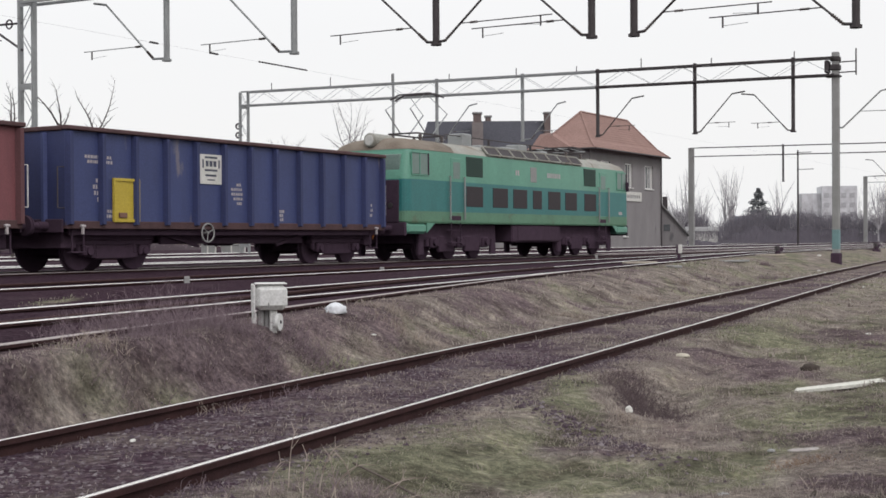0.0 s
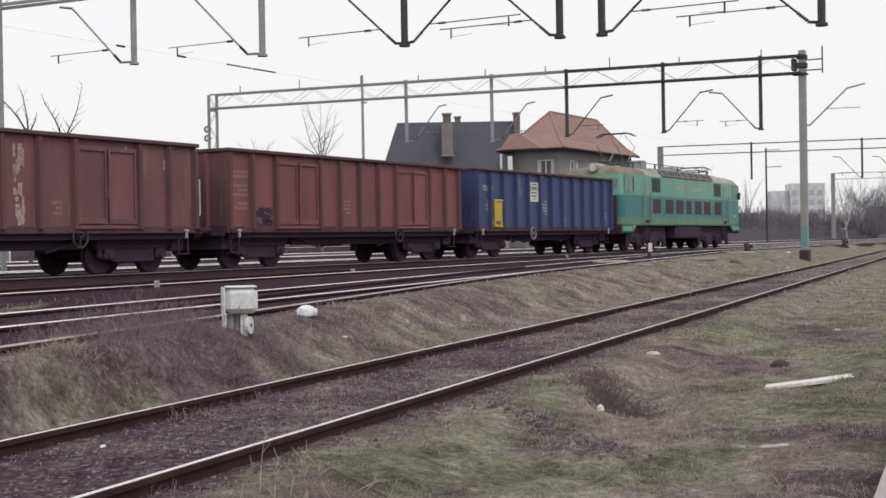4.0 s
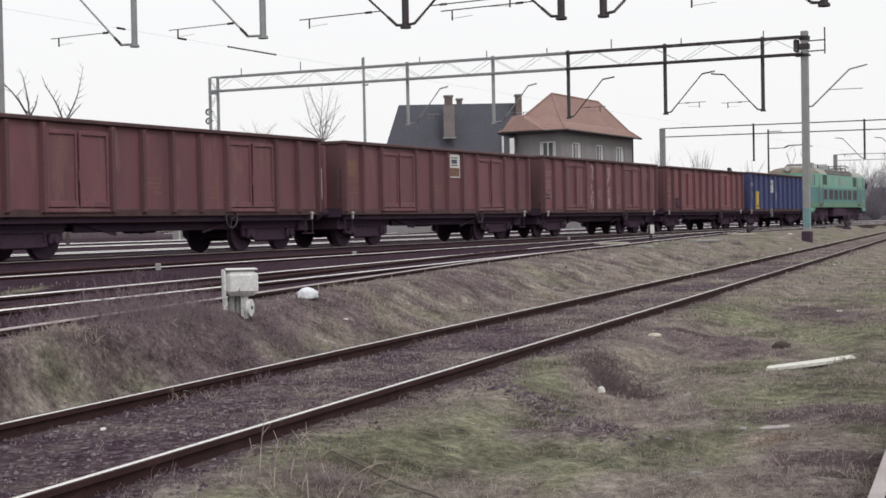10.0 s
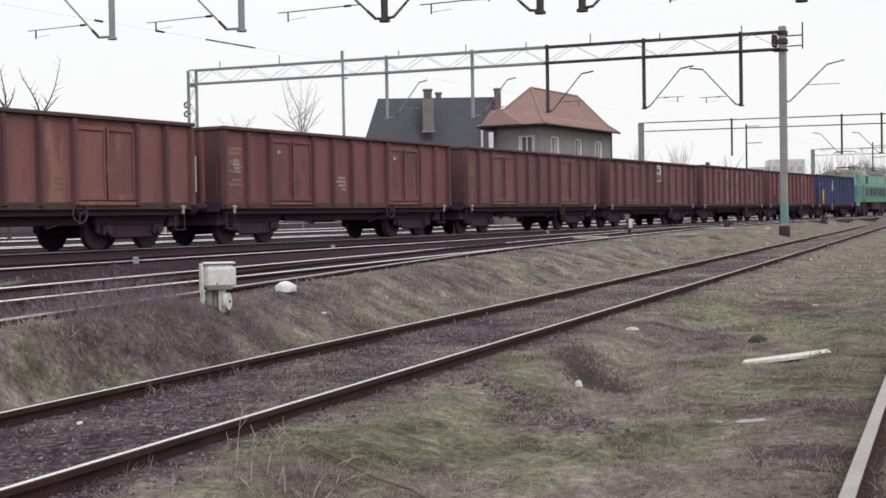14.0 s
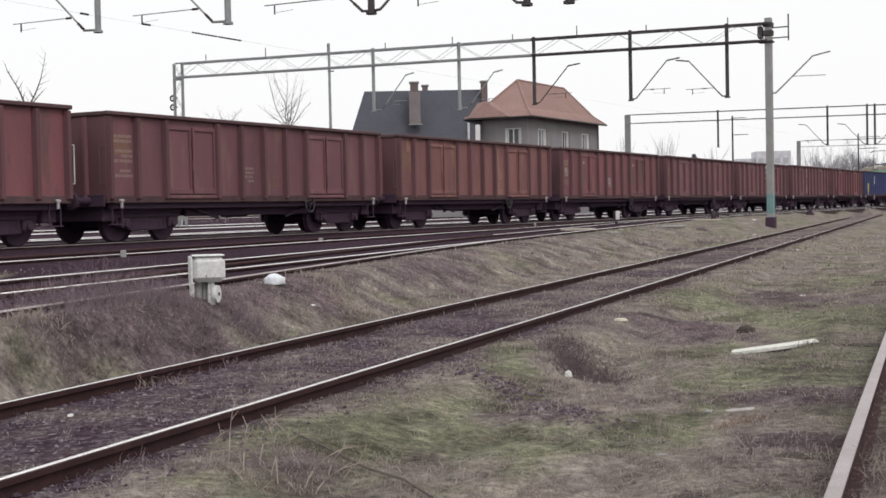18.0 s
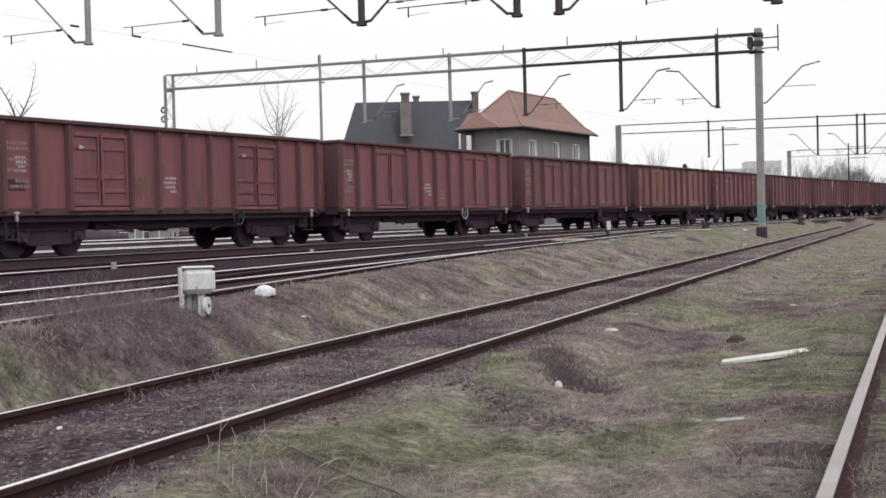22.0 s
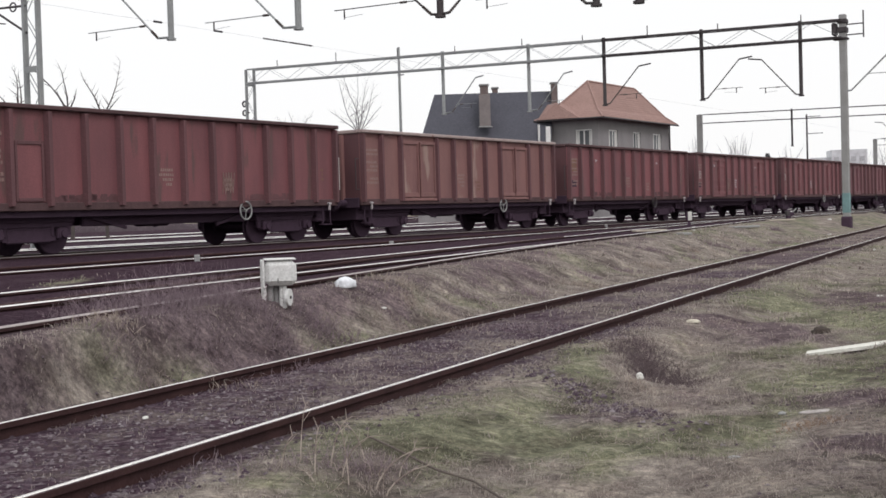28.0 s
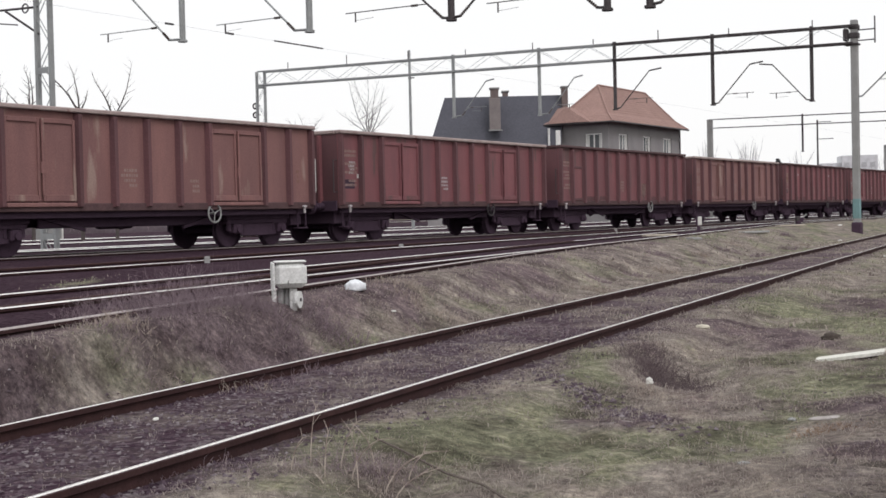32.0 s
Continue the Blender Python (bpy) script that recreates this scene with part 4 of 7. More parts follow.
M_LDIRT = material("grimy_light_green_paint", (0.112, 0.262, 0.165), 0.6, 0, (0.085, 0.175, 0.11), 1.2, 0.6, 25, 0.05, 1, (0.10, 0.16, 0.10), 0.6, 1.5)
M_ORANGE = material("orange_rust_hoses", (0.30, 0.11, 0.03), 0.8)


def ring(hw, hl, z, c=0.28, n=5, lean=0.0):
    """A rounded rectangle; lean moves both ends inwards."""
    pts = []
    for sx, sy, a0 in ((1, 1, 0), (-1, 1, 90), (-1, -1, 180), (1, -1, 270)):
        for i in range(n + 1):
            a = radians(a0 + 90 * i / n)
            pts.append((sx * (hw - c) + c * math.cos(a), sy * (hl - lean - c) + c * math.sin(a), z))
    return pts


def shell(rings, cap_top=False, cap_bottom=False):
    g, n = Geo(), len(rings[0])
    vs = [p for r in rings for p in r]
    fs = [(i * n + j, i * n + (j + 1) % n, (i + 1) * n + (j + 1) % n, (i + 1) * n + j) for i in range(len(rings) - 1) for j in range(n)]
    if cap_bottom:
        fs.append(tuple(range(n))[::-1])
    if cap_top:
        fs.append(tuple(range((len(rings) - 1) * n, len(rings) * n)))
    return g.add(vs, fs)


loco = thing("electric_locomotive", "two-tone green electric locomotive with a pale grey roof", "locomotive")
HL, HW = 8.98, 1.50


def L(u):
    return 9.62 - u


lower = shell([ring(HW - 0.02, HL - 0.05, 1.20), ring(HW, HL, 1.26), ring(HW, HL, 1.58)], cap_bottom=True)
part("lower_band", lower, M_LDIRT, loco, "light green lower body band")
for e in (-1, 1):
    apron = Geo().cbox(-HW + 0.01, HW - 0.01, *sorted((e * (HL - 1.25), e * (HL - 0.06))), 0.86, 1.205, 0.08)
    part("cab_apron", apron, M_LGREEN, loco, "light green deep apron below the cab")
    for sg in (-1, 1):
        vs = [(sg * (HW - 0.012), e * (HL - 1.25), 0.90), (sg * (HW - 0.012), e * (HL - 1.25), 1.205), (sg * (HW - 0.012), e * (HL - 1.75), 1.205), (sg * (HW - 0.06), e * (HL - 1.25), 0.90), (sg * (HW - 0.06), e * (HL - 1.25), 1.205), (sg * (HW - 0.06), e * (HL - 1.75), 1.205)]
        part("apron_gusset", fixed(Geo().add(vs, [(0, 1, 2), (3, 5, 4), (0, 2, 5, 3), (0, 3, 4, 1), (1, 4, 5, 2)])), M_LGREEN, loco)
part("middle_band", shell([ring(HW, HL, 1.58), ring(HW, HL, 2.58, lean=0.02)]), M_TEAL, loco, "teal green middle body band")
part("upper_band", shell([ring(HW, HL, 2.58, lean=0.02), ring(HW, HL, 3.0, 0.3, lean=0.1), ring(HW - 0.02, HL, 3.52, 0.32, lean=0.24)]), M_LGREEN, loco, "light green upper body band", True)
part("roof", shell([ring(HW - 0.02, HL, 3.52, 0.32, lean=0.24), ring(HW - 0.16, HL, 3.70, 0.4, lean=0.34), ring(HW - 0.45, HL, 3.84, 0.4, lean=0.55), ring(HW - 0.8, HL, 3.92, 0.3, lean=0.85), ring(0.4, HL, 3.95, 0.2, lean=1.3)], cap_top=True), M_ROOF, loco, "pale grey roof with brown soot", True)
for sg in (-1, 1):
    def side(name, u0, u1, z0, z1, mat, label="", out=0.012, b=0.02, rim=None, slats=0):
        y0, y1 = sorted((L(u0), L(u1)))
        ob = part(name, Geo().cbox(*sorted((sg * (HW - 0.02), sg * (HW + out))), y0, y1, z0, z1, b), mat, loco, label)
        if rim:
            fr = Geo()
            xa, xb = sorted((sg * (HW - 0.01), sg * (HW + out + 0.012)))
            for a, b2, c, d in ((y0 - 0.04, y0, z0 - 0.04, z1 + 0.04), (y1, y1 + 0.04, z0 - 0.04, z1 + 0.04), (y0, y1, z0 - 0.04, z0), (y0, y1, z1, z1 + 0.04)):
                fr.cbox(xa, xb, a, b2, c, d, 0.006)
            part("frame", fr, rim, ob)
        if slats:
            gs = Geo()
            for i in range(slats):
                z = z0 + (i + 0.5) * (z1 - z0) / slats
                gs.bar((sg * (HW + out + 0.003), y0 + 0.03, z), (sg * (HW + out + 0.003), y1 - 0.03, z), 0.03, 0.008)
            part("louvre_slats", gs, mat, ob)
        return ob
    cs = [(14.82, 13.64), (12.94, 11.80), (11.40, 10.28), (9.82, 9.07), (8.53, 7.45), (7.03, 5.95), (5.24, 4.09)]
    for a, b in cs:
        side("louvre_window", a, b, 1.77, 2.46, M_GRILLE, "dark maroon window panel")
    side("air_grille", 14.82, 13.65, 2.78, 3.45, M_DGREEN, "dark green air grille", slats=9)
    side("air_grille", 5.28, 4.13, 2.76, 3.45, M_DGREEN, "dark green air grille", slats=9)
    for u0, u1, hu in ((15.85, 15.12, 15.98), (3.75, 3.02, 3.90)):
        dr = side("cab_door", u0, u1, 1.55, 3.36, M_LGREEN, "cab side door in the body colours", out=0.01)
        part("door_lower", Geo().box(*sorted((sg * (HW + 0.011), sg * (HW + 0.014))), L(u0) + 0.01, L(u1) - 0.01, 1.585, 2.575), M_TEAL, dr)
        part("door_window", Geo().cbox(*sorted((sg * (HW + 0.01), sg * (HW + 0.018))), L(u0) + 0.14, L(u1) - 0.14, 2.68, 3.22, 0.02), M_CABGLASS, dr, "small cab door window")
        for hh in (hu, u1 - 0.1):
            hr = Geo().tube((sg * (HW + 0.07), L(hh), 1.35), (sg * (HW + 0.07), L(hh), 2.75), 0.026, n=6)
            for z in (1.36, 2.05, 2.74):
                hr.tube((sg * HW, L(hh), z), (sg * (HW + 0.07), L(hh), z), 0.012, n=5)
            part("door_handrail", hr, M_CONC, loco, "long pale handrail beside the cab door")
        stp = Geo()
        for z in (0.55, 0.95):
            stp.cbox(*sorted((sg * (HW - 0.18), sg * (HW + 0.02))), L(u0) + 0.05, L(u1) - 0.05, z, z + 0.04, 0.008)
        stp.bar((sg * (HW - 0.02), L(u0) + 0.06, 0.5), (sg * (HW - 0.02), L(u0) + 0.06, 1.3), 0.03, 0.03).bar((sg * (HW - 0.02), L(u1) - 0.06, 0.5), (sg * (HW - 0.02), L(u1) - 0.06, 1.3), 0.03, 0.03)
        part("cab_steps", stp, M_BLACK, loco)
        # flat black panel paints the shade of a foot recess
        side("step_box", u0 - 0.05, u1 + 0.05, 1.30, 1.46, M_BLACK, "dark foot recess", out=0.008)
    for u0, u1, um in ((18.28, 17.30, 17.82), (1.94, 0.96, 1.45)):
        cw = side("cab_side_window", u0, u1, 2.74, 3.40, M_CABGLASS, "two-pane cab side window", rim=M_LGREEN)
        part("mullion", Geo().cbox(*sorted((sg * HW, sg * (HW + 0.03))), L(um) - 0.025, L(um) + 0.025, 2.74, 3.40, 0.006), M_LGREEN, cw)
        part("window_edge", Geo().cbox(*sorted((sg * HW, sg * (HW + 0.035))), L(u1) - 0.03, L(u1) + 0.03, 2.72, 3.42, 0.006), M_BLACK, cw, "dark rubber edge")
    side("number_plate", 10.0, 9.5, 2.75, 3.30, M_CONC, "weathered maker plate", out=0.01)
    for u0, w, z in ((11.2, 0.5, 3.05), (8.6, 1.2, 3.05)):
        yy = L(u0)
        for i in range(int(w / 0.17)):
            part("lettering", Geo().box(*sorted((sg * (HW + 0.001), sg * (HW + 0.005))), yy + i * 0.17, yy + i * 0.17 + 0.12, z - 0.09, z + 0.09), M_MARK, loco, "pale unreadable lettering")
    part("lettering", Geo().box(*sorted((sg * (HW + 0.001), sg * (HW + 0.004))), L(1.75), L(1.75) + 0.36, 1.66, 1.78), M_MARK, loco, "pale unreadable lettering")
    for i in range(8):
        y0 = L(13.3) + i * 0.98
        pane = fixed(Geo().add([(sg * xx, yy, zz) for xx, zz in ((1.47, 3.56), (1.20, 3.84), (1.30, 3.86), (1.50, 3.62)) for yy in (y0 + 0.06, y0 + 0.90)], [(0, 1, 3, 2), (2, 3, 5, 4), (4, 5, 7, 6), (6, 7, 1, 0), (0, 2, 4, 6), (1, 7, 5, 3)]))
        win = part("roof_window", pane, M_GRILLE, loco, "dark sloping roof window in a pale frame")
        rim = Geo()
        for yy in (y0, y0 + 0.96):
            rim.bar((sg * 1.52, yy, 3.60), (sg * 1.27, yy, 3.88), 0.07, 0.05)
        for xx, zz in ((1.515, 3.59), (1.28, 3.885)):
            rim.bar((sg * xx, y0 + 0.036, zz), (sg * xx, y0 + 0.924, zz), 0.05, 0.05)
        part("window_rim", rim, M_ROOF, win, "pale grey window frame")
    part("wing_mirror", Geo().cbox(*sorted((sg * (HW + 0.02), sg * (HW + 0.16))), HL - 0.42, HL - 0.36, 2.65, 3.05, 0.02), M_BLACK, loco, "black wing mirror")
for e in (-1, 1):
    ye = e * (HL - 0.13)
    for x in (-0.68, 0.68):
        part("windscreen", Geo().cbox(x - 0.52, x + 0.52, *sorted((e * (HL - 0.24), e * (HL - 0.075))), 2.74, 3.36, 0.02), M_CABGLASS, loco, "front cab windscreen")
        part("tail_lamp", Geo().tube((x * 1.35, e * (HL - 0.05), 1.75), (x * 1.35, e * (HL + 0.05), 1.75), 0.10, 0.09, 14), M_STEELD, loco, "round buffer-beam lamp")
        placed(part("buffer", ME_BUFFER if e > 0 else ME_BUFFER_B, None, loco, "black side buffer"), x * 1.29, e * (HL + 0.005), 1.03)
    part("roof_headlight", Geo().tube((0, e * (HL - 1.3), 3.84), (0, e * (HL - 0.22), 3.84), 0.23, 0.23, 16).tube((0, e * (HL - 0.22), 3.84), (0, e * (HL - 0.18), 3.84), 0.21, 0.19, 16), M_ROOF, loco, "round roof headlight in a grey housing")
    part("headlight_lens", Geo().tube((0, e * (HL - 0.19), 3.84), (0, e * (HL - 0.16), 3.84), 0.18, 0.16, 16), M_LAMP, loco)
    bb = Geo().cbox(-1.45, 1.45, *sorted((e * (HL - 0.10), e * (HL + 0.02))), 0.80, 1.22, 0.03)
    part("buffer_beam", bb, M_BLACK, loco)
    part("brake_hoses", Geo().tube((0.35, e * HL, 1.1), (0.38, e * (HL + 0.25), 0.7), 0.03, n=6).tube((-0.35, e * HL, 1.1), (-0.38, e * (HL + 0.25), 0.7), 0.03, n=6).cbox(-0.3, 0.3, *sorted((e * HL, e * (HL + 0.3))), 0.95, 1.1, 0.02), M_ORANGE, loco, "rust-orange hoses and coupling")
    # bogies with three axles
    y0 = e * 5.15
    bg = Geo()
    for sg in (-1, 1):
        x = sg * 1.12
        bg.cbox(x - 0.07, x + 0.07, y0 - 2.6, y0 + 2.6, 0.66, 1.19, 0.03)
        for dy in (-1.75, 0.0, 1.75):
            bg.cbox(x - 0.1, x + 0.14, y0 + dy - 0.2, y0 + dy + 0.2, 0.40, 0.76, 0.04)
            bg.tube((x + sg * 0.1, y0 + dy, 0.6), (x + sg * 0.22, y0 + dy, 0.6), 0.13, 0.11, 12)
            for q in (-0.33, 0.33):
                bg.tube((x + sg * 0.03, y0 + dy + q, 0.46), (x + sg * 0.03, y0 + dy + q, 0.75), 0.085, n=10)
        for dy in (-0.87, 0.87):
            bg.cbox(x - 0.04, x + 0.1, y0 + dy - 0.5, y0 + dy + 0.5, 0.26, 0.8, 0.03)
        for dy in (-2.45, 2.45):
            bg.cbox(x - 0.05, x + 0.08, y0 + dy - 0.16, y0 + dy + 0.16, 0.16, 0.7, 0.03)
    bg.cbox(-1.0, 1.0, y0 - 2.5, y0 + 2.5, 0.55, 1.19, 0.04)
    part("bogie", bg, M_BLACK, loco, "sooty three-axle bogie frame")
    for dy in (-1.75, 0.0, 1.75):
        placed(part("wheelset", ME_AXLE, None, loco, "dark steel wheelset"), 0, y0 + dy, WHEEL_R)
part("battery_box", Geo().cbox(-1.42, 1.42, L(11.3), L(7.3), 0.55, 1.19, 0.06), M_BLACK, loco, "sooty equipment box between the bogies")
part("equipment_cover", Geo().cbox(1.42, 1.44, L(10.9), L(8.3), 0.62, 1.15, 0.008), M_BLACK, loco, "grimy cover")


def pantograph(y, up):
    """A diamond pantograph on its frame: raised to the wire, or folded flat."""
    base = Geo()
    for x in (-0.55, 0.55):
        base.bar((x, y - 0.9, 4.18), (x, y + 0.9, 4.18), 0.05, 0.05)
    for dy in (-0.9, 0.9):
        base.bar((-0.55, y + dy, 4.18), (0.55, y + dy, 4.18), 0.05, 0.05)
    root = part("pantograph", base, M_STEELD, loco, "dark raised diamond pantograph" if up else "dark folded pantograph")
    head, knee, out = (5.50, 4.96, 1.2) if up else (4.34, 4.28, 1.3)
    for x in (-0.48, 0.48):
        for s in (-1, 1):
            part("lower_arm", Geo().tube((x, y + s * 0.25, 4.22), (x, y + s * out, knee), 0.022, n=6), M_STEEL, root)
            part("upper_arm", Geo().tube((x, y + s * out, knee), (x * 0.75, y + s * 0.14, head), 0.013, n=5), M_STEEL, root, "thin upper arm")
    for s in (-0.16, 0.16):
        bar = Geo().bar((-0.62, y + s, head + 0.05), (0.62, y + s, head + 0.05), 0.05, 0.05)
        for x in (-1, 1):
            bar.bar((x * 0.62, y + s, head + 0.05), (x * 0.95, y + s, head - 0.10), 0.045, 0.045)
        part("collector_bar", bar, M_STEELD, root, "bowed collector bar")
    for x in (-0.55, 0.55):
        for dy in (-0.7, 0.7):
            part("roof_insulator", ribbed(Geo(), (x, y + dy, 3.80), (x, y + dy, 4.16), 0.085, 4, 10), M_CERAMIC, loco, "brown ribbed roof insulator")


pantograph(L(15.5), True)
pantograph(L(4.2), False)
kit = Geo()
for u, w, l2, h in ((12.6, 0.32, 0.32, 0.46), (11.2, 0.3, 0.45, 0.12), (9.6, 0.45, 0.5, 0.14), (8.2, 0.3, 0.32, 0.32), (6.6, 0.4, 0.35, 0.15)):
    kit.cbox(-w, w, L(u) - l2, L(u) + l2, 3.93, 3.95 + h, 0.04)
part("roof_equipment", kit, M_STEEL, loco, "grey roof boxes")
part("roof_busbar", Geo().tube((0.2, L(14.0), 4.3), (0.2, L(5.5), 4.3), 0.02, n=6).tube((0.2, L(10.8), 3.9), (0.2, L(10.8), 4.3), 0.05, n=8).tube((0.2, L(7.4), 3.9), (0.2, L(7.4), 4.3), 0.05, n=8), M_STEELD, loco)
# brown sooty dome over the rear cab
soot = shell([ring(HW - 0.01, HL + 0.01, 3.53, 0.32, lean=0.24), ring(HW - 0.15, HL + 0.01, 3.71, 0.4, lean=0.34), ring(HW - 0.44, HL + 0.01, 3.85, 0.4, lean=0.55), ring(HW - 0.79, HL + 0.01, 3.93, 0.3, lean=0.85), ring(0.41, HL + 0.01, 3.96, 0.2, lean=1.3)], cap_top=True)
soot.v = [(x, min(y, L(15.6)), z) for x, y, z in soot.v]
part("sooty_roof_end", soot, material("brown_sooted_roof_paint", (0.27, 0.24, 0.20), 0.85, 0, (0.15, 0.12, 0.095), 1.4, 0.6, 25, 0.15), loco, "tan roof end stained with brown soot", True)
# thin dark panel standing proud of the rear face, added to darken it
part("dark_end_panel", Geo().cbox(-1.22, 1.22, -HL - 0.03, -HL + 0.06, 1.22, 2.55, 0.02), M_BLACK, loco, "flat dark panel on the rear end")
TRAIN.append((loco, 9.62))
# ---- overhead line gantries ----
M_MASTP = material("teal_mast_foot_paint", (0.17, 0.30, 0.31), 0.7, 0, (0.13, 0.22, 0.22), 3, 0.6, 30, 0.1)


def lattice(g, m, z0, z1, w=0.56, c=0.10, d=0.165, bays=11):
    """A mast of two channel chords with thin lacing and batten plates between them; m places it."""
    for x in (-w / 2, w / 2):
        g.cbox(x - c / 2, x + c / 2, -d / 2, d / 2, z0, z1, 0.01, m)
    for i in range(bays):
        a, b = z0 + (z1 - z0) * i / bays, z0 + (z1 - z0) * (i + 1) / bays
        e = 1 if i % 2 else -1
        for y in (-d / 2 + 0.01, d / 2 - 0.01):
            g.bar(m @ Vector((-e * w / 2, y, a)), m @ Vector((e * w / 2, y, b)), 0.018, 0.018)
        if i % 3 == 1:
            g.box(-w / 2 + c / 2, w / 2 - c / 2, -d / 2 - 0.006, -d / 2 + 0.006, a - 0.09, a + 0.09, m)


def gantry(name, along, left, right, zl, zr, hangers, deep, dark_from, left_lattice, ground=0.25, tall_right=0.25, chord=0.08, steady=3.1, laced=True, reach=1.0):
    """A portal across the tracks: two masts, a lattice beam, drop tubes and their bracket arms."""
    root = thing(name, "grey steel lattice gantry carrying the overhead line", "gantry", group="overhead line gantries")
    beam_z = lambda lt: zl + (zr - zl) * (lt - left) / (right - left)
    P = lambda lt, z, da=0.0: on_main(lt, along + da, z)
    gm = Geo()
    if left_lattice:
        lattice(gm, Matrix.Translation(P(left, 0)) @ pose(0, 0, 0, 0, 0, -MPHI), ground - 0.3, zl + 0.02)
        part("lattice_mast", gm, M_STEEL, root, "lattice mast with angle-iron chords")
    else:
        gm.cbox(-0.24, 0.24, -0.14, 0.14, ground - 0.3, zl + 0.02, 0.03, Matrix.Translation(P(left, 0)) @ pose(0, 0, 0, 0, 0, -MPHI))
        part("plain_mast", gm, M_CONC, root, "plain grey concrete mast")
    gp = Geo()
    gp.cbox(-0.15, 0.15, -0.13, 0.13, ground - 0.3, zr + tall_right, 0.03, Matrix.Translation(P(right, 0)) @ pose(0, 0, 0, 0, 0, -MPHI))
    mast = part("mast", gp, M_CONC, root, "tall grey concrete mast")
    part("mast_foot_band", Geo().cbox(-0.156, 0.156, -0.136, 0.136, ground + 0.3, ground + 1.2, 0.03, Matrix.Translation(P(right, 0)) @ pose(0, 0, 0, 0, 0, -MPHI)), M_MASTP, mast, "teal painted band on the mast")
    part("mast_plinth", Geo().cbox(-0.21, 0.21, -0.19, 0.19, ground - 0.4, ground + 0.16, 0.04, Matrix.Translation(P(right, 0)) @ pose(0, 0, 0, 0, 0, -MPHI)), M_BLACK, mast, "dark concrete plinth")
    # beam: chords in two tones, as the paint is
    for a, b, mt in ((left, dark_from, M_STEEL), (dark_from, right, M_STEELD)):
        for da in (-0.25, 0.25):
            for dz in (0.0, -deep):
                part("beam_chord", Geo().bar(P(a, beam_z(a) + dz, da), P(b, beam_z(b) + dz, da), chord, chord), mt, root, "beam chord of riveted angle iron")
        k = max(3, int(abs(b - a) / 1.3))
        lace = Geo()
        for i in range(k):
            l0, l1 = a + (b - a) * i / k, a + (b - a) * (i + 1) / k
            for da in (-0.25, 0.25):
                if i % 2:
                    lace.bar(P(l0, beam_z(l0), da), P(l1, beam_z(l1) - deep, da), 0.015, 0.015)
                else:
                    lace.bar(P(l0, beam_z(l0) - deep, da), P(l1, beam_z(l1), da), 0.015, 0.015)
            lace.bar(P(l0, beam_z(l0), -0.25), P(l1, beam_z(l1), 0.25), 0.012, 0.012)
        if laced:
            tagged(part("beam_lacing", lace, M_STEEL, root), kind="stuff")
    for lt, zb, mt, dirs in hangers:
        tube = Geo().tube(P(lt, beam_z(lt) + 0.12), P(lt, zb), 0.085, n=10)
        tube.tube(P(lt, beam_z(lt) - deep - 0.05), P(lt, beam_z(lt) - deep + 0.05), 0.13, n=10)
        tube.tube(P(lt, zb), P(lt, zb + 0.06), 0.13, n=10)
        hg = part("drop_tube", tube, mt, root, "vertical drop tube under the beam")
        for dr in dirs:
            arm = Geo()
            foot = Vector(P(lt + dr * (0.25 if mt is M_STEELD else 0.48), zb + 0.10))
            tip = Vector(P(lt + dr * (1.75 * reach + (0.0 if mt is M_STEELD else 0.14)), zb + 1.75))
            end = Vector(P(lt + dr * (1.75 * reach + 0.6), zb + 1.83))
            arm.tube(P(lt, zb + 0.08), foot, 0.035, n=6)
            arm.tube(foot.lerp(tip, 0.14), tip, 0.027, n=6)
            arm.tube(tip, end, 0.036, n=6)
            mid = foot.lerp(tip, 0.23)
            arm.tube(mid, Vector(P(lt + dr * steady, mid.z)), 0.014, n=5)
            arm.tube(P(lt + dr * (steady - 0.3), mid.z - 0.2), P(lt + dr * (steady - 0.85), mid.z - 0.17), 0.005, n=4)
            part("bracket_arm", arm, M_STEELD if mt is M_STEELD else M_STEEL, hg, "sloping bracket arm with a steady arm")
            part("insulator", ribbed(Geo(), foot, foot.lerp(tip, 0.14), 0.045), M_CERAMIC, hg, "brown ribbed insulator")
            part("insulator", ribbed(Geo(), P(lt + dr * 0.95, mid.z - 0.001), P(lt + dr * 1.15, mid.z - 0.001), 0.035), M_CERAMIC, hg, "brown ribbed insulator")
            part("clamp", Geo().bar(P(lt + dr * (steady - 0.3), mid.z), P(lt + dr * (steady - 0.3), mid.z - 0.24), 0.035, 0.035), M_STEELD, hg)
    random.seed(int(along) + 77)
    span = right - left
    for i in range(9 if laced else 0):
        lt = left + span * (0.07 + 0.88 * i / 8) + random.uniform(-0.5, 0.5)
        part("wire_peg", Geo().tube(P(lt, beam_z(lt)), P(lt, beam_z(lt) + random.uniform(0.3, 0.55)), 0.025, n=5), M_STEELD, root, "short insulator peg on the beam")
    return root, P


gn, PN_ = gantry("overhead_gantry", -26.0, -7.0, 21.5, 8.9, 8.55,
                 [(-1.6, 6.02, M_STEEL, (-1,)), (2.72, 5.89, M_STEEL, (-1,)), (6.96, 5.78, M_STEELD, (-1, 1)), (11.04, 5.62, M_STEELD, (-1,)), (12.06, 5.58, M_STEELD, (1,)), (16.89, 5.36, M_STEELD, (-1,))],
                 0.8, 5.0, True, reach=1.2)
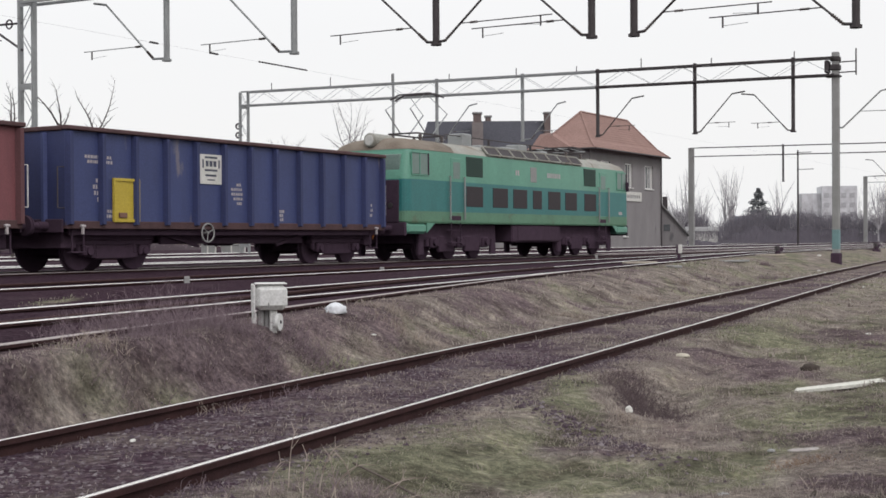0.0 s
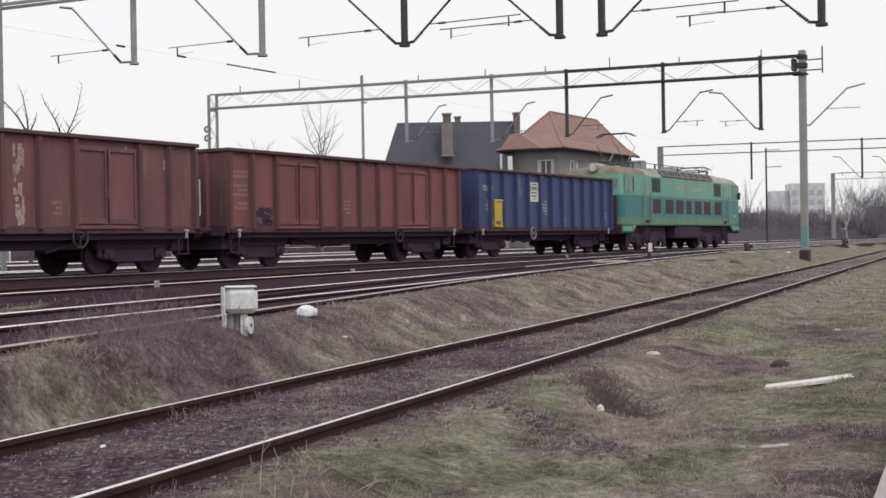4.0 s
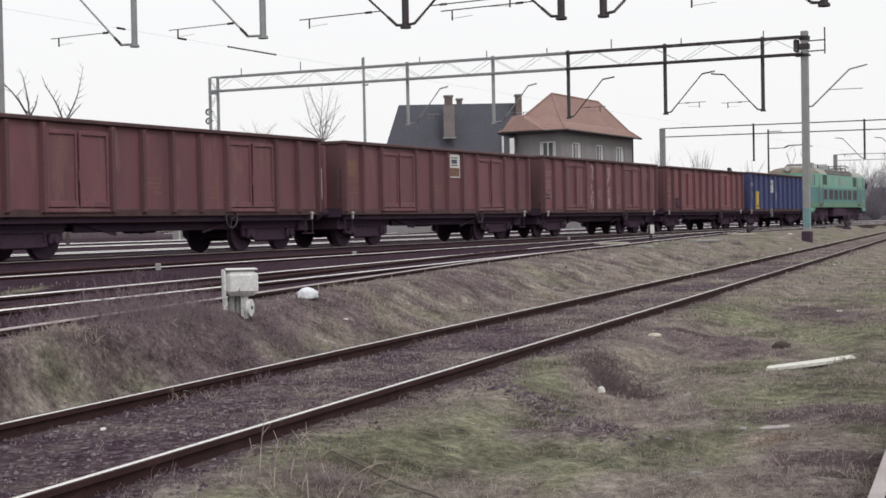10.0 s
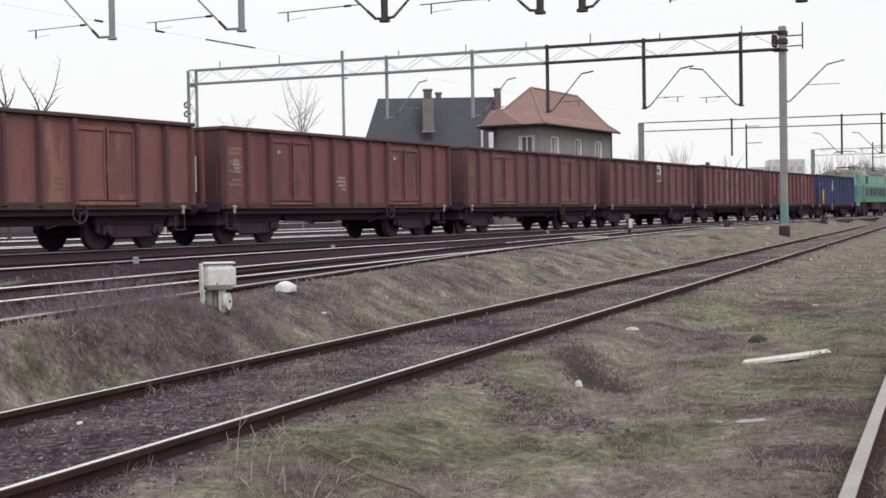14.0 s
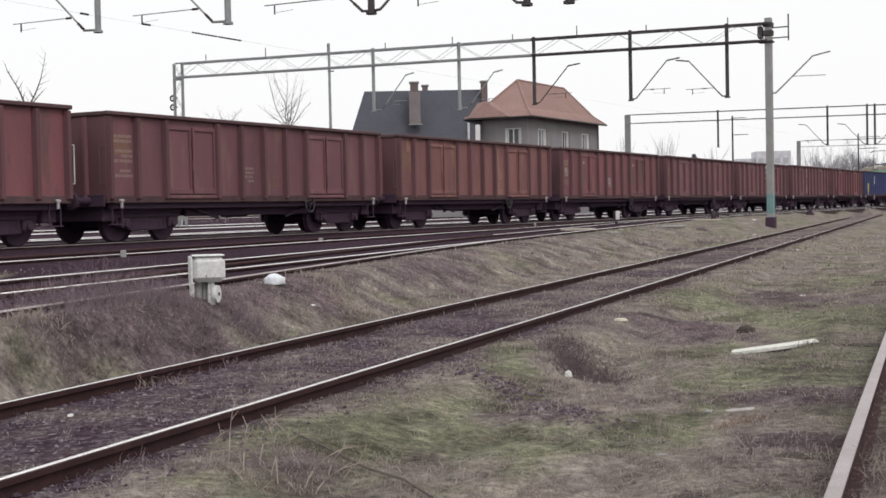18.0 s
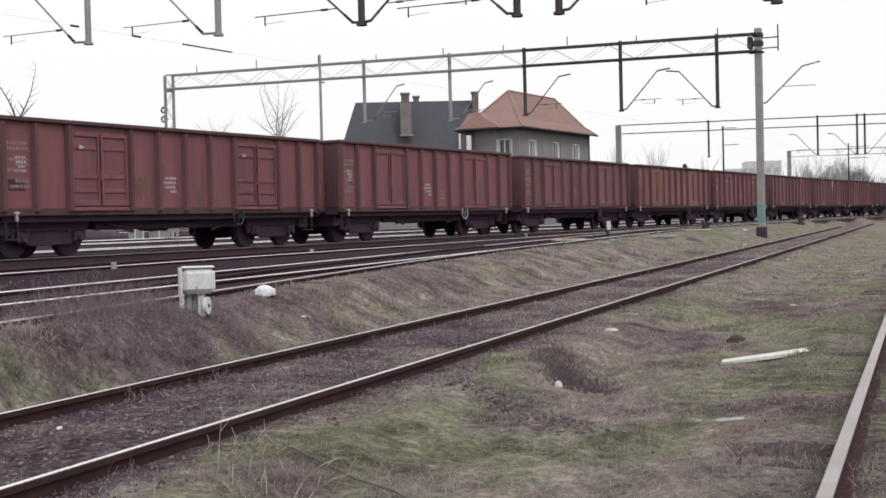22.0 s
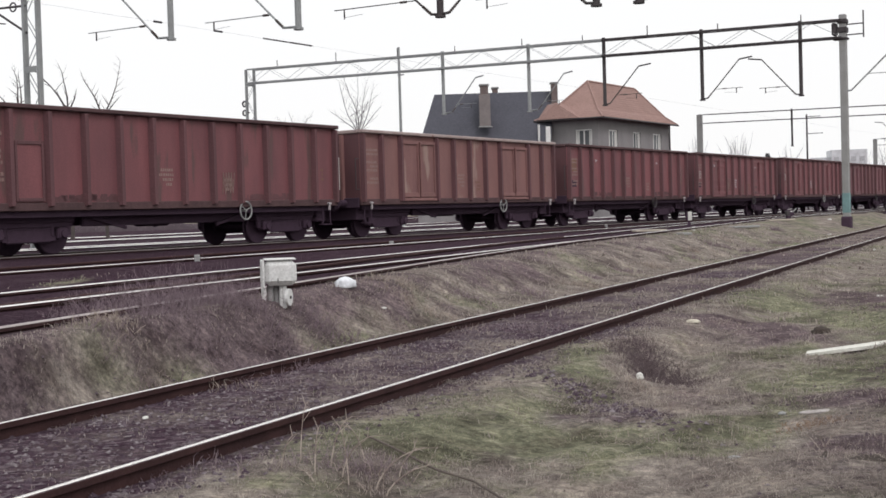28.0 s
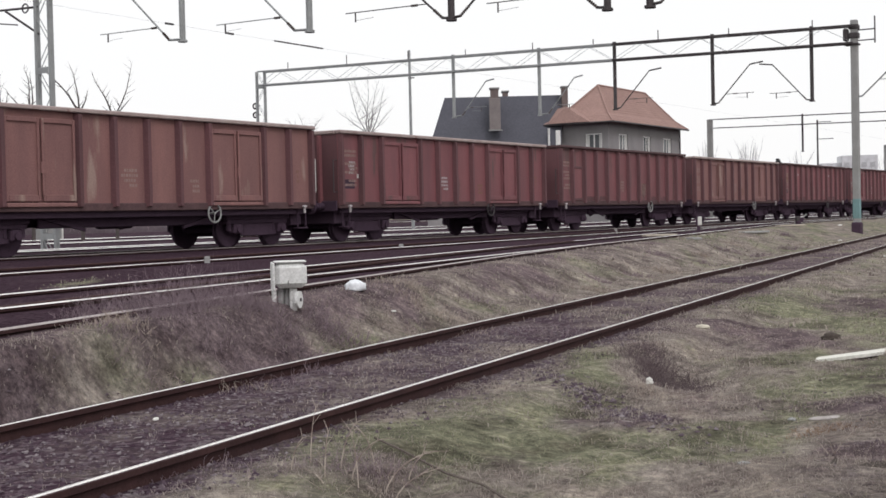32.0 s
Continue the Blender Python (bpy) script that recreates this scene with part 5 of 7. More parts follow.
gf_, PF_ = gantry("overhead_gantry", 5.0, -23.8, 8.85, 9.37, 8.90,
                  [(-11.3, 6.08, M_STEEL, (1,)), (-6.4, 5.90, M_STEEL, (1,)), (-2.38, 5.94, M_STEELD, (1,)), (2.46, 5.86, M_STEELD, (1,)), (6.99, 5.75, M_STEELD, (-1,))],
                  0.75, -2.4, True, steady=1.9)
arm = Geo()
foot, tip = Vector(PF_(9.15, 5.85)), Vector(PF_(10.75, 7.35))
arm.tube(PF_(8.9, 5.85), foot, 0.04, n=6).tube(foot, tip, 0.035, n=6).tube(tip, PF_(11.5, 7.5), 0.036, n=6).tube(foot.lerp(tip, 0.45), PF_(11.3, 6.5), 0.018, n=5)
part("bracket_arm", arm, M_STEEL, gf_, "sloping bracket arm on the mast")
head = Geo()
hm = Matrix.Translation(PF_(8.85, 0)) @ pose(0, 0, 0, 0, 0, -MPHI)
head.cbox(-0.42, 0.22, -0.2, 0.2, 8.05, 8.15, 0.03, hm).cbox(-0.45, -0.25, -0.2, 0.2, 8.25, 8.8, 0.05, hm).cbox(-0.22, 0.2, -0.18, 0.18, 8.35, 8.6, 0.03, hm).cbox(-0.22, 0.2, -0.18, 0.18, 8.75, 8.95, 0.03, hm)
for z in (8.25, 8.7):
    head.bar(PF_(8.9, z), PF_(9.75, z), 0.05, 0.05)
head.bar(PF_(9.72, 8.1), PF_(9.72, 9.25), 0.05, 0.05)
part("mast_head", head, M_STEELD, gf_, "dark mast-head bracket with insulators")
gantry("overhead_gantry", 58.0, -16.7, 16.0, 8.95, 8.55,
                 [(-8.6, 5.8, M_STEELD, ()), (0.55, 5.6, M_STEELD, (-1,)), (3.7, 5.5, M_STEELD, (-1,)), (4.3, 5.5, M_STEELD, (1,))],
                 0.75, -16.0, False, chord=0.055, steady=1.9, laced=False)
gantry("overhead_gantry", 118.0, -15.3, 14.0, 8.7, 8.5, [(-3.0, 5.7, M_STEELD, (1,)), (2.5, 5.7, M_STEELD, (1,)), (6.5, 5.5, M_STEELD, (-1,))], 0.75, -8.6, False, chord=0.055, steady=1.9, laced=False)


def mast(along, lat, h, arms, label="slender grey line mast with short cross-arms", mat=None):
    root = thing("line_mast", label, "mast", group="line masts")
    b = Vector(on_main(lat, along, 0.1))
    part("pole", Geo().tube(b, b + Vector((0, 0, h)), 0.10, 0.07, 10), mat or M_STEELD, root)
    s = on_main(1, 0) - on_main(0, 0)
    for z, l in arms:
        part("cross_arm", Geo().bar(b + Vector((0, 0, z)) - s * 0.1, b + Vector((0, 0, z)) + s * l, 0.06, 0.06), M_STEELD, root)
    return root


mast(11.4, -18.0, 10.6, [(9.0, 0.3)], "thin tall grey pole behind the gantry", M_STEEL)
mast(64.0, -9.0, 8.7, [(8.5, 1.2), (7.0, 1.4)])
mast(92.0, -3.2, 8.0, [(7.6, 2.2), (6.4, 2.0)])
mast(150.0, 3.0, 8.6, [(8.0, 2.0), (6.6, 2.0)])
mast(170.0, -8.0, 8.6, [(8.0, 2.0)])


# the contact wire over the main track with its rod insulators
wire = thing("overhead_wire", "very thin overhead wire with dark rod insulators", "overhead wire")
part("wire", Geo().tube(on_main(0, -90, 6.12), on_main(0, 240, 6.12), 0.0018, n=4), M_STEELD, wire)
for y, l, r in ((-24.0, 1.15, 0.028), (-22.8, 1.1, 0.030), (-26.1, 0.35, 0.03), (-28.4, 0.3, 0.03)):
    part("rod_insulator", ribbed(Geo(), on_main(0, y, 6.12), on_main(0, y + l, 6.12), r, 8, 8), M_STEELD, wire, "dark ribbed rod insulator")
# bracket with a tension ring on the outer side of the near lattice mast
br = Geo().tube(PN_(-7.2, 7.55), PN_(-8.9, 7.6), 0.035, n=6).tube(PN_(-7.2, 6.75), PN_(-8.6, 7.55), 0.035, n=6).tube(PN_(-8.1, 7.1), PN_(-9.2, 7.25), 0.02, n=5)
br.torus(PN_(-7.75, 7.56), on_main(0, 1) - on_main(0, 0), 0.13, 0.025, 14, 5)
part("bracket_arm", br, M_STEELD, gn, "dark bracket arm with a ring")
for z in (7.0, 7.5):
    part("counterweight_pulley", Geo().torus(PF_(-24.25, z), on_main(0, 1) - on_main(0, 0), 0.14, 0.05, 14, 6).bar(PF_(-23.9, z), PF_(-24.25, z), 0.05, 0.05), M_STEELD, gf_, "dark pulley on the mast")
# ---- railway house beyond the tracks ----
M_STUCCO = material("grey_stucco", (0.30, 0.29, 0.29), 0.95, 0, (0.21, 0.20, 0.205), 0.8, 0.7, 12, 0.2, 0.4, (0.17, 0.165, 0.17), 0.66, 0.7)
M_TILE = material("terracotta_roof_tiles", (0.335, 0.222, 0.195), 0.9, 0, (0.25, 0.162, 0.142), 0.8, 0.7, 9, 0.3, 1, (0.24, 0.16, 0.14), 0.68, 0.9)
M_SLATE = material("dark_slate_shingles", (0.092, 0.094, 0.112), 0.8, 0, (0.072, 0.074, 0.088), 0.8, 0.6, 9, 0.2, 1, (0.105, 0.105, 0.12), 0.68, 0.7)
M_CHIM = material("smoky_chimney_brick", (0.20, 0.16, 0.15), 0.95, 0, (0.11, 0.09, 0.09), 2, 0.6, 20, 0.3)
M_FRAME = material("white_window_frame", (0.75, 0.75, 0.73), 0.5, 0, (0.62, 0.62, 0.6), 4, 0.5, 30, 0)
M_GLASS = material("dark_window_glass", (0.10, 0.11, 0.12), 0.08, 0, (0.06, 0.065, 0.07), 2, 0.5, 10, 0)
M_DRAPE = material("pale_curtain_cloth", (0.62, 0.62, 0.60), 0.9, 0, (0.5, 0.5, 0.48), 6, 0.5, 40, 0)

BX, BY = 11.51, 105.0
HOUSE = pose(BX, BY, 0.25, 0, 0, -MPHI)  # local y along the tracks, local -x away from the corner
house = thing("railway_house", "two-storey grey stucco railway house with a hipped tile roof", "house")
house.matrix_world = HOUSE
HL2, HD, EAVE, RIDGE = 15.3, 4.5, 8.05, 10.95


def wall_panels(plane, lo, hi, z0, z1, openings, thick, mat, name, parent):
    """A wall with real openings: plane maps (s, z, depth) to a place."""
    xs = sorted({lo, hi, *[v for o in openings for v in o[:2]]})
    zs = sorted({z0, z1, *[v for o in openings for v in o[2:]]})
    g, at = Geo(), {}

    def vert(i, j, k):
        if (i, j, k) not in at:
            at[(i, j, k)] = len(g.v)
            g.v.append(plane(xs[i], zs[j], thick * k))
        return at[(i, j, k)]

    def solid(i, j):
        if not (0 <= i < len(xs) - 1 and 0 <= j < len(zs) - 1):
            return False
        u, w = (xs[i] + xs[i + 1]) / 2, (zs[j] + zs[j + 1]) / 2
        return not any(o[0] <= u <= o[1] and o[2] <= w <= o[3] for o in openings)
    for i in range(len(xs) - 1):
        for j in range(len(zs) - 1):
            if solid(i, j):
                for k in (0, 1):
                    g.f.append((vert(i, j, k), vert(i + 1, j, k), vert(i + 1, j + 1, k), vert(i, j + 1, k)))
                for (di, dj), (p, q) in zip(((0, -1), (1, 0), (0, 1), (-1, 0)), (((i, j), (i + 1, j)), ((i + 1, j), (i + 1, j + 1)), ((i + 1, j + 1), (i, j + 1)), ((i, j + 1), (i, j)))):
                    if not solid(i + di, j + dj):
                        g.f.append((vert(*p, 0), vert(*q, 0), vert(*q, 1), vert(*p, 1)))
    return part(name, fixed(g), mat, parent)


def window(plane, s0, s1, z0, z1, parent, leaves=2, drape=0.5):
    g = Geo()
    w = 0.09

    def slab(a, b, c, d, d0, d1, gg):
        vs = [plane(s, z, dd) for dd in (d0, d1) for s, z in ((a, c), (b, c), (b, d), (a, d))]
        gg.add(vs, [(0, 1, 2, 3), (7, 6, 5, 4), (0, 4, 5, 1), (1, 5, 6, 2), (2, 6, 7, 3), (3, 7, 4, 0)])
    slab(s0, s0 + w, z0, z1, 0.08, 0.16, g)
    slab(s1 - w, s1, z0, z1, 0.08, 0.16, g)
    slab(s0 + w, s1 - w, z0, z0 + w, 0.08, 0.16, g)
    slab(s0 + w, s1 - w, z1 - w, z1, 0.08, 0.16, g)
    for i in range(1, leaves):
        c = s0 + (s1 - s0) * i / leaves
        slab(c - 0.05, c + 0.05, z0 + w, z1 - w, 0.08, 0.16, g)
    win = part("window", fixed(g), M_FRAME, parent, "white casement window with pale curtains")
    p = Geo()
    slab(s0 + w, s1 - w, z0 + w, z1 - w, 0.13, 0.14, p)
    part("pane", fixed(p), M_GLASS, win)
    for i in range(leaves):
        a, b = s0 + (s1 - s0) * i / leaves + 0.08, s0 + (s1 - s0) * (i + 1) / leaves - 0.08
        c = Geo()
        e = a + (b - a) * drape if i % 2 == 0 else b - (b - a) * drape
        slab(min(a, e) if i % 2 == 0 else e, e if i % 2 == 0 else b, z0 + 0.12, z1 - 0.12, 0.120, 0.128, c)
        part("curtain", fixed(c), M_DRAPE, win)
    s = Geo()
    slab(s0 - 0.08, s1 + 0.08, z0 - 0.08, z0, -0.10, 0.08, s)
    part("sill", fixed(s), M_FRAME, win)


front = lambda s, z, d: (-d, s, z)              # wall along the tracks
gable = lambda s, z, d: (-s, d, z)              # wall facing back down the line
fo = [(2.04, 3.87, 5.1, 7.1), (7.08, 8.68, 5.1, 7.1), (11.5, 13.4, 5.1, 7.1), (2.2, 3.6, 1.0, 2.9), (6.6, 7.5, 1.0, 2.3)]
go = [(0.55, 1.98, 5.1, 7.1)]
wall_panels(front, 0, HL2, -0.6, EAVE, fo, 0.35, M_STUCCO, "wall", house)
wall_panels(gable, 0.352, HD, -0.6, EAVE, go, 0.35, M_STUCCO, "wall", house)
part("wall", Geo().box(-HD, -HD + 0.35, 0.352, HL2, -0.6, EAVE), M_STUCCO, house)
part("wall", Geo().box(-HD + 0.352, -0.352, HL2 - 0.35, HL2, -0.6, EAVE), M_STUCCO, house)
for o in fo:
    window(front, *o, house)
for o in go:
    window(gable, *o, house, 2, 0.4)
ov = 0.75
rf = Geo()
a, b, c, d = (ov, -ov, EAVE - 0.12), (ov, HL2 + 0.2, EAVE - 0.12), (-HD - ov, HL2 + 0.2, EAVE - 0.12), (-HD - ov, -ov, EAVE - 0.12)
k0, k1 = (-HD / 2, 3.2, RIDGE + 0.25), (-HD / 2, HL2 - 2.3, RIDGE + 0.25)
f = 0.30
def mid(p, q):
    return tuple(p[i] + (q[i] - p[i]) * f - (0.28 if i == 2 else 0) for i in range(3))
m0, m1, m2, m3 = mid(a, k0), mid(b, k1), mid(c, k1), mid(d, k0)
rf.add([a, b, c, d, m0, m1, m2, m3, k0, k1], [(0, 1, 5, 4), (1, 2, 6, 5), (2, 3, 7, 6), (3, 0, 4, 7), (4, 5, 9, 8), (5, 6, 9), (6, 7, 8, 9), (7, 4, 8), (3, 2, 1, 0)])
part("roof", fixed(rf), M_TILE, house, "flared terracotta tile hip roof")
rg = Geo()
for p, q in ((k0, k1), (m0, k0), (m3, k0), (m1, k1), (m2, k1), (a, m0), (b, m1), (c, m2), (d, m3)):
    rg.tube(p, q, 0.10, n=6)
part("ridge_tiles", rg, M_TILE, house)
# courses of tiles: thin proud strips across the slopes
for lo, hi, n in (((a, b), (m0, m1), 5), ((m0, m1), (k0, k1), 12), ((d, a), (m3, m0), 5)):
    for i in range(1, n):
        t = i / n
        p, q = Vector(lo[0]).lerp(Vector(hi[0]), t), Vector(lo[1]).lerp(Vector(hi[1]), t)
        part("tile_course", Geo().bar(p + Vector((0, 0, -0.004)), q + Vector((0, 0, -0.004)), 0.05, 0.018), M_TILE, house)
gt = Geo()
gt.tube((ov + 0.05, -ov, EAVE - 0.14), (ov + 0.05, HL2 + 0.2, EAVE - 0.14), 0.08, n=8).tube((ov, -ov - 0.05, EAVE - 0.14), (-HD - ov, -ov - 0.05, EAVE - 0.14), 0.08, n=8)
gt.tube((0.1, HL2 - 0.1, 0), (0.1, HL2 - 0.1, EAVE - 0.1), 0.06, n=8)
part("gutter", gt, M_STEELD, house, "dark gutter and downpipe")
part("name_board", Geo().cbox(0.02, 0.08, 7.0, 10.6, 3.95, 4.75, 0.02), M_WHITE, house, "white board on the wall")
nb = Geo()
for i in range(7):
    nb.box(0.082, 0.086, 7.4 + i * 0.42, 7.68 + i * 0.42, 4.22, 4.5)
part("board_lettering", nb, M_CONC, house, "unreadable grey lettering")
part("lean_roof", fixed(Geo().add([(-3.4, -0.5, 9.3), (-4.7, 0.6, 9.3), (-4.85, -0.9, 8.0), (-1.2, -0.9, 8.0), (-3.4, 3.0, 9.3), (-4.7, 3.0, 9.3), (-4.85, 3.0, 8.0), (-1.2, 3.0, 8.0)], [(0, 1, 2, 3), (4, 7, 6, 5), (0, 4, 5, 1), (3, 2, 6, 7), (0, 3, 7, 4), (1, 5, 6, 2)])), M_TILE, house, "low tiled roof joining the wing")
# the slate-roofed wing
wing = thing("slate_roofed_house", "house with a steep dark slate roof and brick chimneys", "house")
wing.matrix_world = pose(0, 0, 0.25)
x0, x1, yf, yb, ze, zt, ym = -3.15, 7.7, 104.85, 118.0, 4.6, 10.45, 108.5
part("wall", Geo().box(x0 + 0.3, x1 - 0.3, yf + 0.4, yb - 0.4, -0.5, ze), M_STUCCO, wing)
sr = Geo()
A, B, C, D = (x0, yf, ze), (x1, yf, ze), (x1, yb, ze), (x0, yb, ze)
K0, K1, K2, K3 = (-1.34, ym, zt), (8.3, ym, zt), (8.3, yb - 3.4, zt), (-1.34, yb - 3.4, zt)
sr.add([A, B, C, D, K0, K1, K2, K3], [(0, 1, 5, 4), (1, 2, 6, 5), (2, 3, 7, 6), (3, 0, 4, 7), (4, 5, 6, 7), (3, 2, 1, 0)])
part("roof", fixed(sr), M_SLATE, wing, "steep dark slate roof")
for cx, w, cy, z0, z1 in ((2.66, 0.64, 106.7, 8.3, 10.85), (3.62, 0.45, 109.6, 9.5, 10.85), (8.35, 0.5, 107.9, 9.6, 10.95)):
    ch = part("chimney", Geo().cbox(cx - w / 2, cx + w / 2, cy - 0.4, cy + 0.4, z0 - 0.5, z1, 0.03), M_CHIM, wing, "smoky brick chimney")
    if w > 0.6:
        part("chimney_breast", Geo().cbox(cx - w / 2 - 0.12, cx + w / 2 + 0.12, cy - 1.0, cy - 0.41, z0 - 0.7, z1 - 0.75, 0.03), material("pale_chimney_render", (0.26, 0.235, 0.225), 0.95, 0, (0.17, 0.15, 0.15), 2, 0.6, 20, 0.3), ch, "pale rendered lower chimney")
        part("soot_door_ledge", Geo().cbox(cx - w / 2 - 0.2, cx + w / 2 + 0.25, cy - 1.15, cy - 0.5, z0 - 0.82, z0 - 0.71, 0.02), M_CONC, ch)
    part("chimney_cap", Geo().cbox(cx - w / 2 - 0.08, cx + w / 2 + 0.08, cy - 0.48, cy + 0.48, z1, z1 + 0.14, 0.03), M_CONC, ch)
part("window", Geo().cbox(7.36, 7.72, 104.60, 104.84, 5.9, 7.35, 0.02), M_FRAME, wing, "narrow white-framed window at the corner")
part("downpipe", Geo().tube((6.9, 105.9, 3), (6.9, 105.9, 7.6), 0.09, n=8), M_FRAME, wing, "pale downpipe")
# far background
# wall and window colours lifted almost alike to paint in haze
M_FAR = material("haze_pale_concrete", (0.62, 0.625, 0.645), 0.9, 0, (0.57, 0.575, 0.595), 0.1, 0.6, 0.6, 0)
apt = thing("apartment_block", "distant concrete apartment block paled for haze", "apartment building")
apt.matrix_world = pose(124.0, 420.0, 0, 0, 0, -8)
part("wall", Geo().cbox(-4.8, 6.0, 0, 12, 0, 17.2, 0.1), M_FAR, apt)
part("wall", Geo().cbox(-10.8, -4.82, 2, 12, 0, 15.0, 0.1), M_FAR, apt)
M_FARGLASS = material("haze_pale_far_window", (0.54, 0.545, 0.565), 0.5)
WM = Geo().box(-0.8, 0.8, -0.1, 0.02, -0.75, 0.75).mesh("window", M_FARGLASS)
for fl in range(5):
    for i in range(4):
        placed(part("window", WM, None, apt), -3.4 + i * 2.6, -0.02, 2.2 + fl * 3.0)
ext = thing("lean_to_extension", "low grey extension with a sloping roof behind the house", "extension")
ext.matrix_world = pose(18.6, 123.0, 0.2, 0, 0, -8)
part("wall", fixed(Geo().add([(-1.5, 0, -0.4), (3.7, 0, -0.4), (3.7, 0, 1.3), (1.3, 0, 4.1), (-1.5, 0, 4.1), (-1.5, 6, -0.4), (3.7, 6, -0.4), (3.7, 6, 1.3), (1.3, 6, 4.1), (-1.5, 6, 4.1)], [(0, 1, 2, 3, 4), (9, 8, 7, 6, 5), (0, 5, 6, 1), (1, 6, 7, 2), (2, 7, 8, 3), (3, 8, 9, 4), (4, 9, 5, 0)])), M_STUCCO, ext)
part("roof", fixed(Geo().add([(1.25, -0.3, 4.16), (3.95, -0.3, 1.06), (3.95, 6.3, 1.06), (1.25, 6.3, 4.16), (1.25, -0.3, 4.30), (4.0, -0.3, 1.16), (4.0, 6.3, 1.16), (1.25, 6.3, 4.30)], [(0, 1, 2, 3), (7, 6, 5, 4), (0, 4, 5, 1), (1, 5, 6, 2), (2, 6, 7, 3), (3, 7, 4, 0)])), M_CONC, ext, "grey felt roof slope")
part("chimney", Geo().cbox(1.55, 2.0, 1.0, 1.5, 3.0, 4.75, 0.03), M_STEELD, ext, "dark metal chimney")
part("window", Geo().cbox(1.6, 2.2, -0.05, 0.02, 1.55, 2.15, 0.01), M_GLASS, ext, "small dark window")
wsh = thing("white_shed", "low white shed among the shrubs", "shed")
wsh.matrix_world = pose(28.0, 144.5, 0.2, 0, 0, -10) @ Matrix.Scale(0.8, 4)
part("wall", Geo().box(-2.1, 2.0, 0, 3, -0.3, 2.0), M_WHITE, wsh)
part("roof", fixed(Geo().add([(-2.3, -0.2, 1.9), (2.2, -0.2, 1.9), (2.2, 3.2, 2.5), (-2.3, 3.2, 2.5), (-2.3, -0.2, 2.02), (2.2, -0.2, 2.02), (2.2, 3.2, 2.62), (-2.3, 3.2, 2.62)], [(3, 2, 1, 0), (4, 5, 6, 7), (0, 1, 5, 4), (1, 2, 6, 5), (2, 3, 7, 6), (3, 0, 4, 7)])), M_CONC, wsh)
shed = thing("low_shed", "low dark shed roof among the shrubs", "shed")
shed.matrix_world = pose(41.5, 176, 0.2, 0, 0, -14)
part("wall", Geo().box(-3.6, 3.6, 0, 6, -0.3, 2.2), M_STUCCO, shed)
part("roof", fixed(Geo().add([(-4, -0.4, 2.2), (4, -0.4, 2.2), (4, 6.4, 2.2), (-4, 6.4, 2.2), (-4, 3, 3.8), (4, 3, 3.8)], [(0, 1, 5, 4), (2, 3, 4, 5), (0, 4, 3), (1, 2, 5), (3, 2, 1, 0)])), M_SLATE, shed)
# ---- small things along the line ----
def ground_z(x, y):
    return zones(x, y)[0]


M_BOXP = material("chalky_grey_box_paint", (0.68, 0.69, 0.68), 0.7, 0, (0.55, 0.56, 0.54), 5, 0.6, 40, 0.1, 1, (0.34, 0.31, 0.24), 0.66, 6)
cab = thing("cable_box", "chalky grey trackside cable box on a short post", "cable box", pose(-1.60, 12.0, 0.27, 0, 0, 12) @ Matrix.Scale(0.78, 4))
part("housing", Geo().cbox(-0.17, 0.20, -0.16, 0.16, 0.27, 0.56, 0.055), M_BOXP, cab, "rounded cast housing")
part("side_cover", Geo().cbox(-0.20, -0.171, -0.17, 0.17, 0.24, 0.57, 0.012), M_BOXP, cab, "flat side cover")
part("lid", Geo().cbox(-0.165, 0.195, -0.155, 0.155, 0.562, 0.582, 0.01), M_BOXP, cab, "flat lid")
part("hinge", Geo().tube((-0.02, -0.172, 0.30), (-0.02, -0.172, 0.36), 0.008, n=6), M_CONC, cab)
part("post", Geo().cbox(-0.20, -0.15, -0.06, 0.06, -0.12, 0.245, 0.008), M_BOXP, cab)
part("post", Geo().cbox(0.00, 0.04, -0.06, 0.06, -0.12, 0.268, 0.008), M_BOXP, cab)
part("cable_duct", Geo().tube((-0.10, 0, -0.1), (-0.10, 0, 0.268), 0.04, n=8).tube((-0.03, 0.02, -0.1), (-0.03, 0.02, 0.268), 0.03, n=8), M_CONC, cab, "grey cable duct")
dsc = Geo().tube((0.120, -0.085, 0.13), (0.088, -0.071, 0.13), 0.10, n=20)
part("end_disc", dsc, M_BOXP, cab, "round cover disc")
part("disc_boss", Geo().tube((0.131, -0.090, 0.13), (0.121, -0.0855, 0.13), 0.02, n=10), M_STEELD, cab)
part("disc_bracket", Geo().cbox(0.03, 0.085, -0.07, 0.10, 0.0, 0.268, 0.01), M_BOXP, cab)

M_BAG = material("white_plastic_bag", (0.74, 0.77, 0.80), 0.35, 0, (0.6, 0.63, 0.66), 9, 0.6, 30, 0.2)


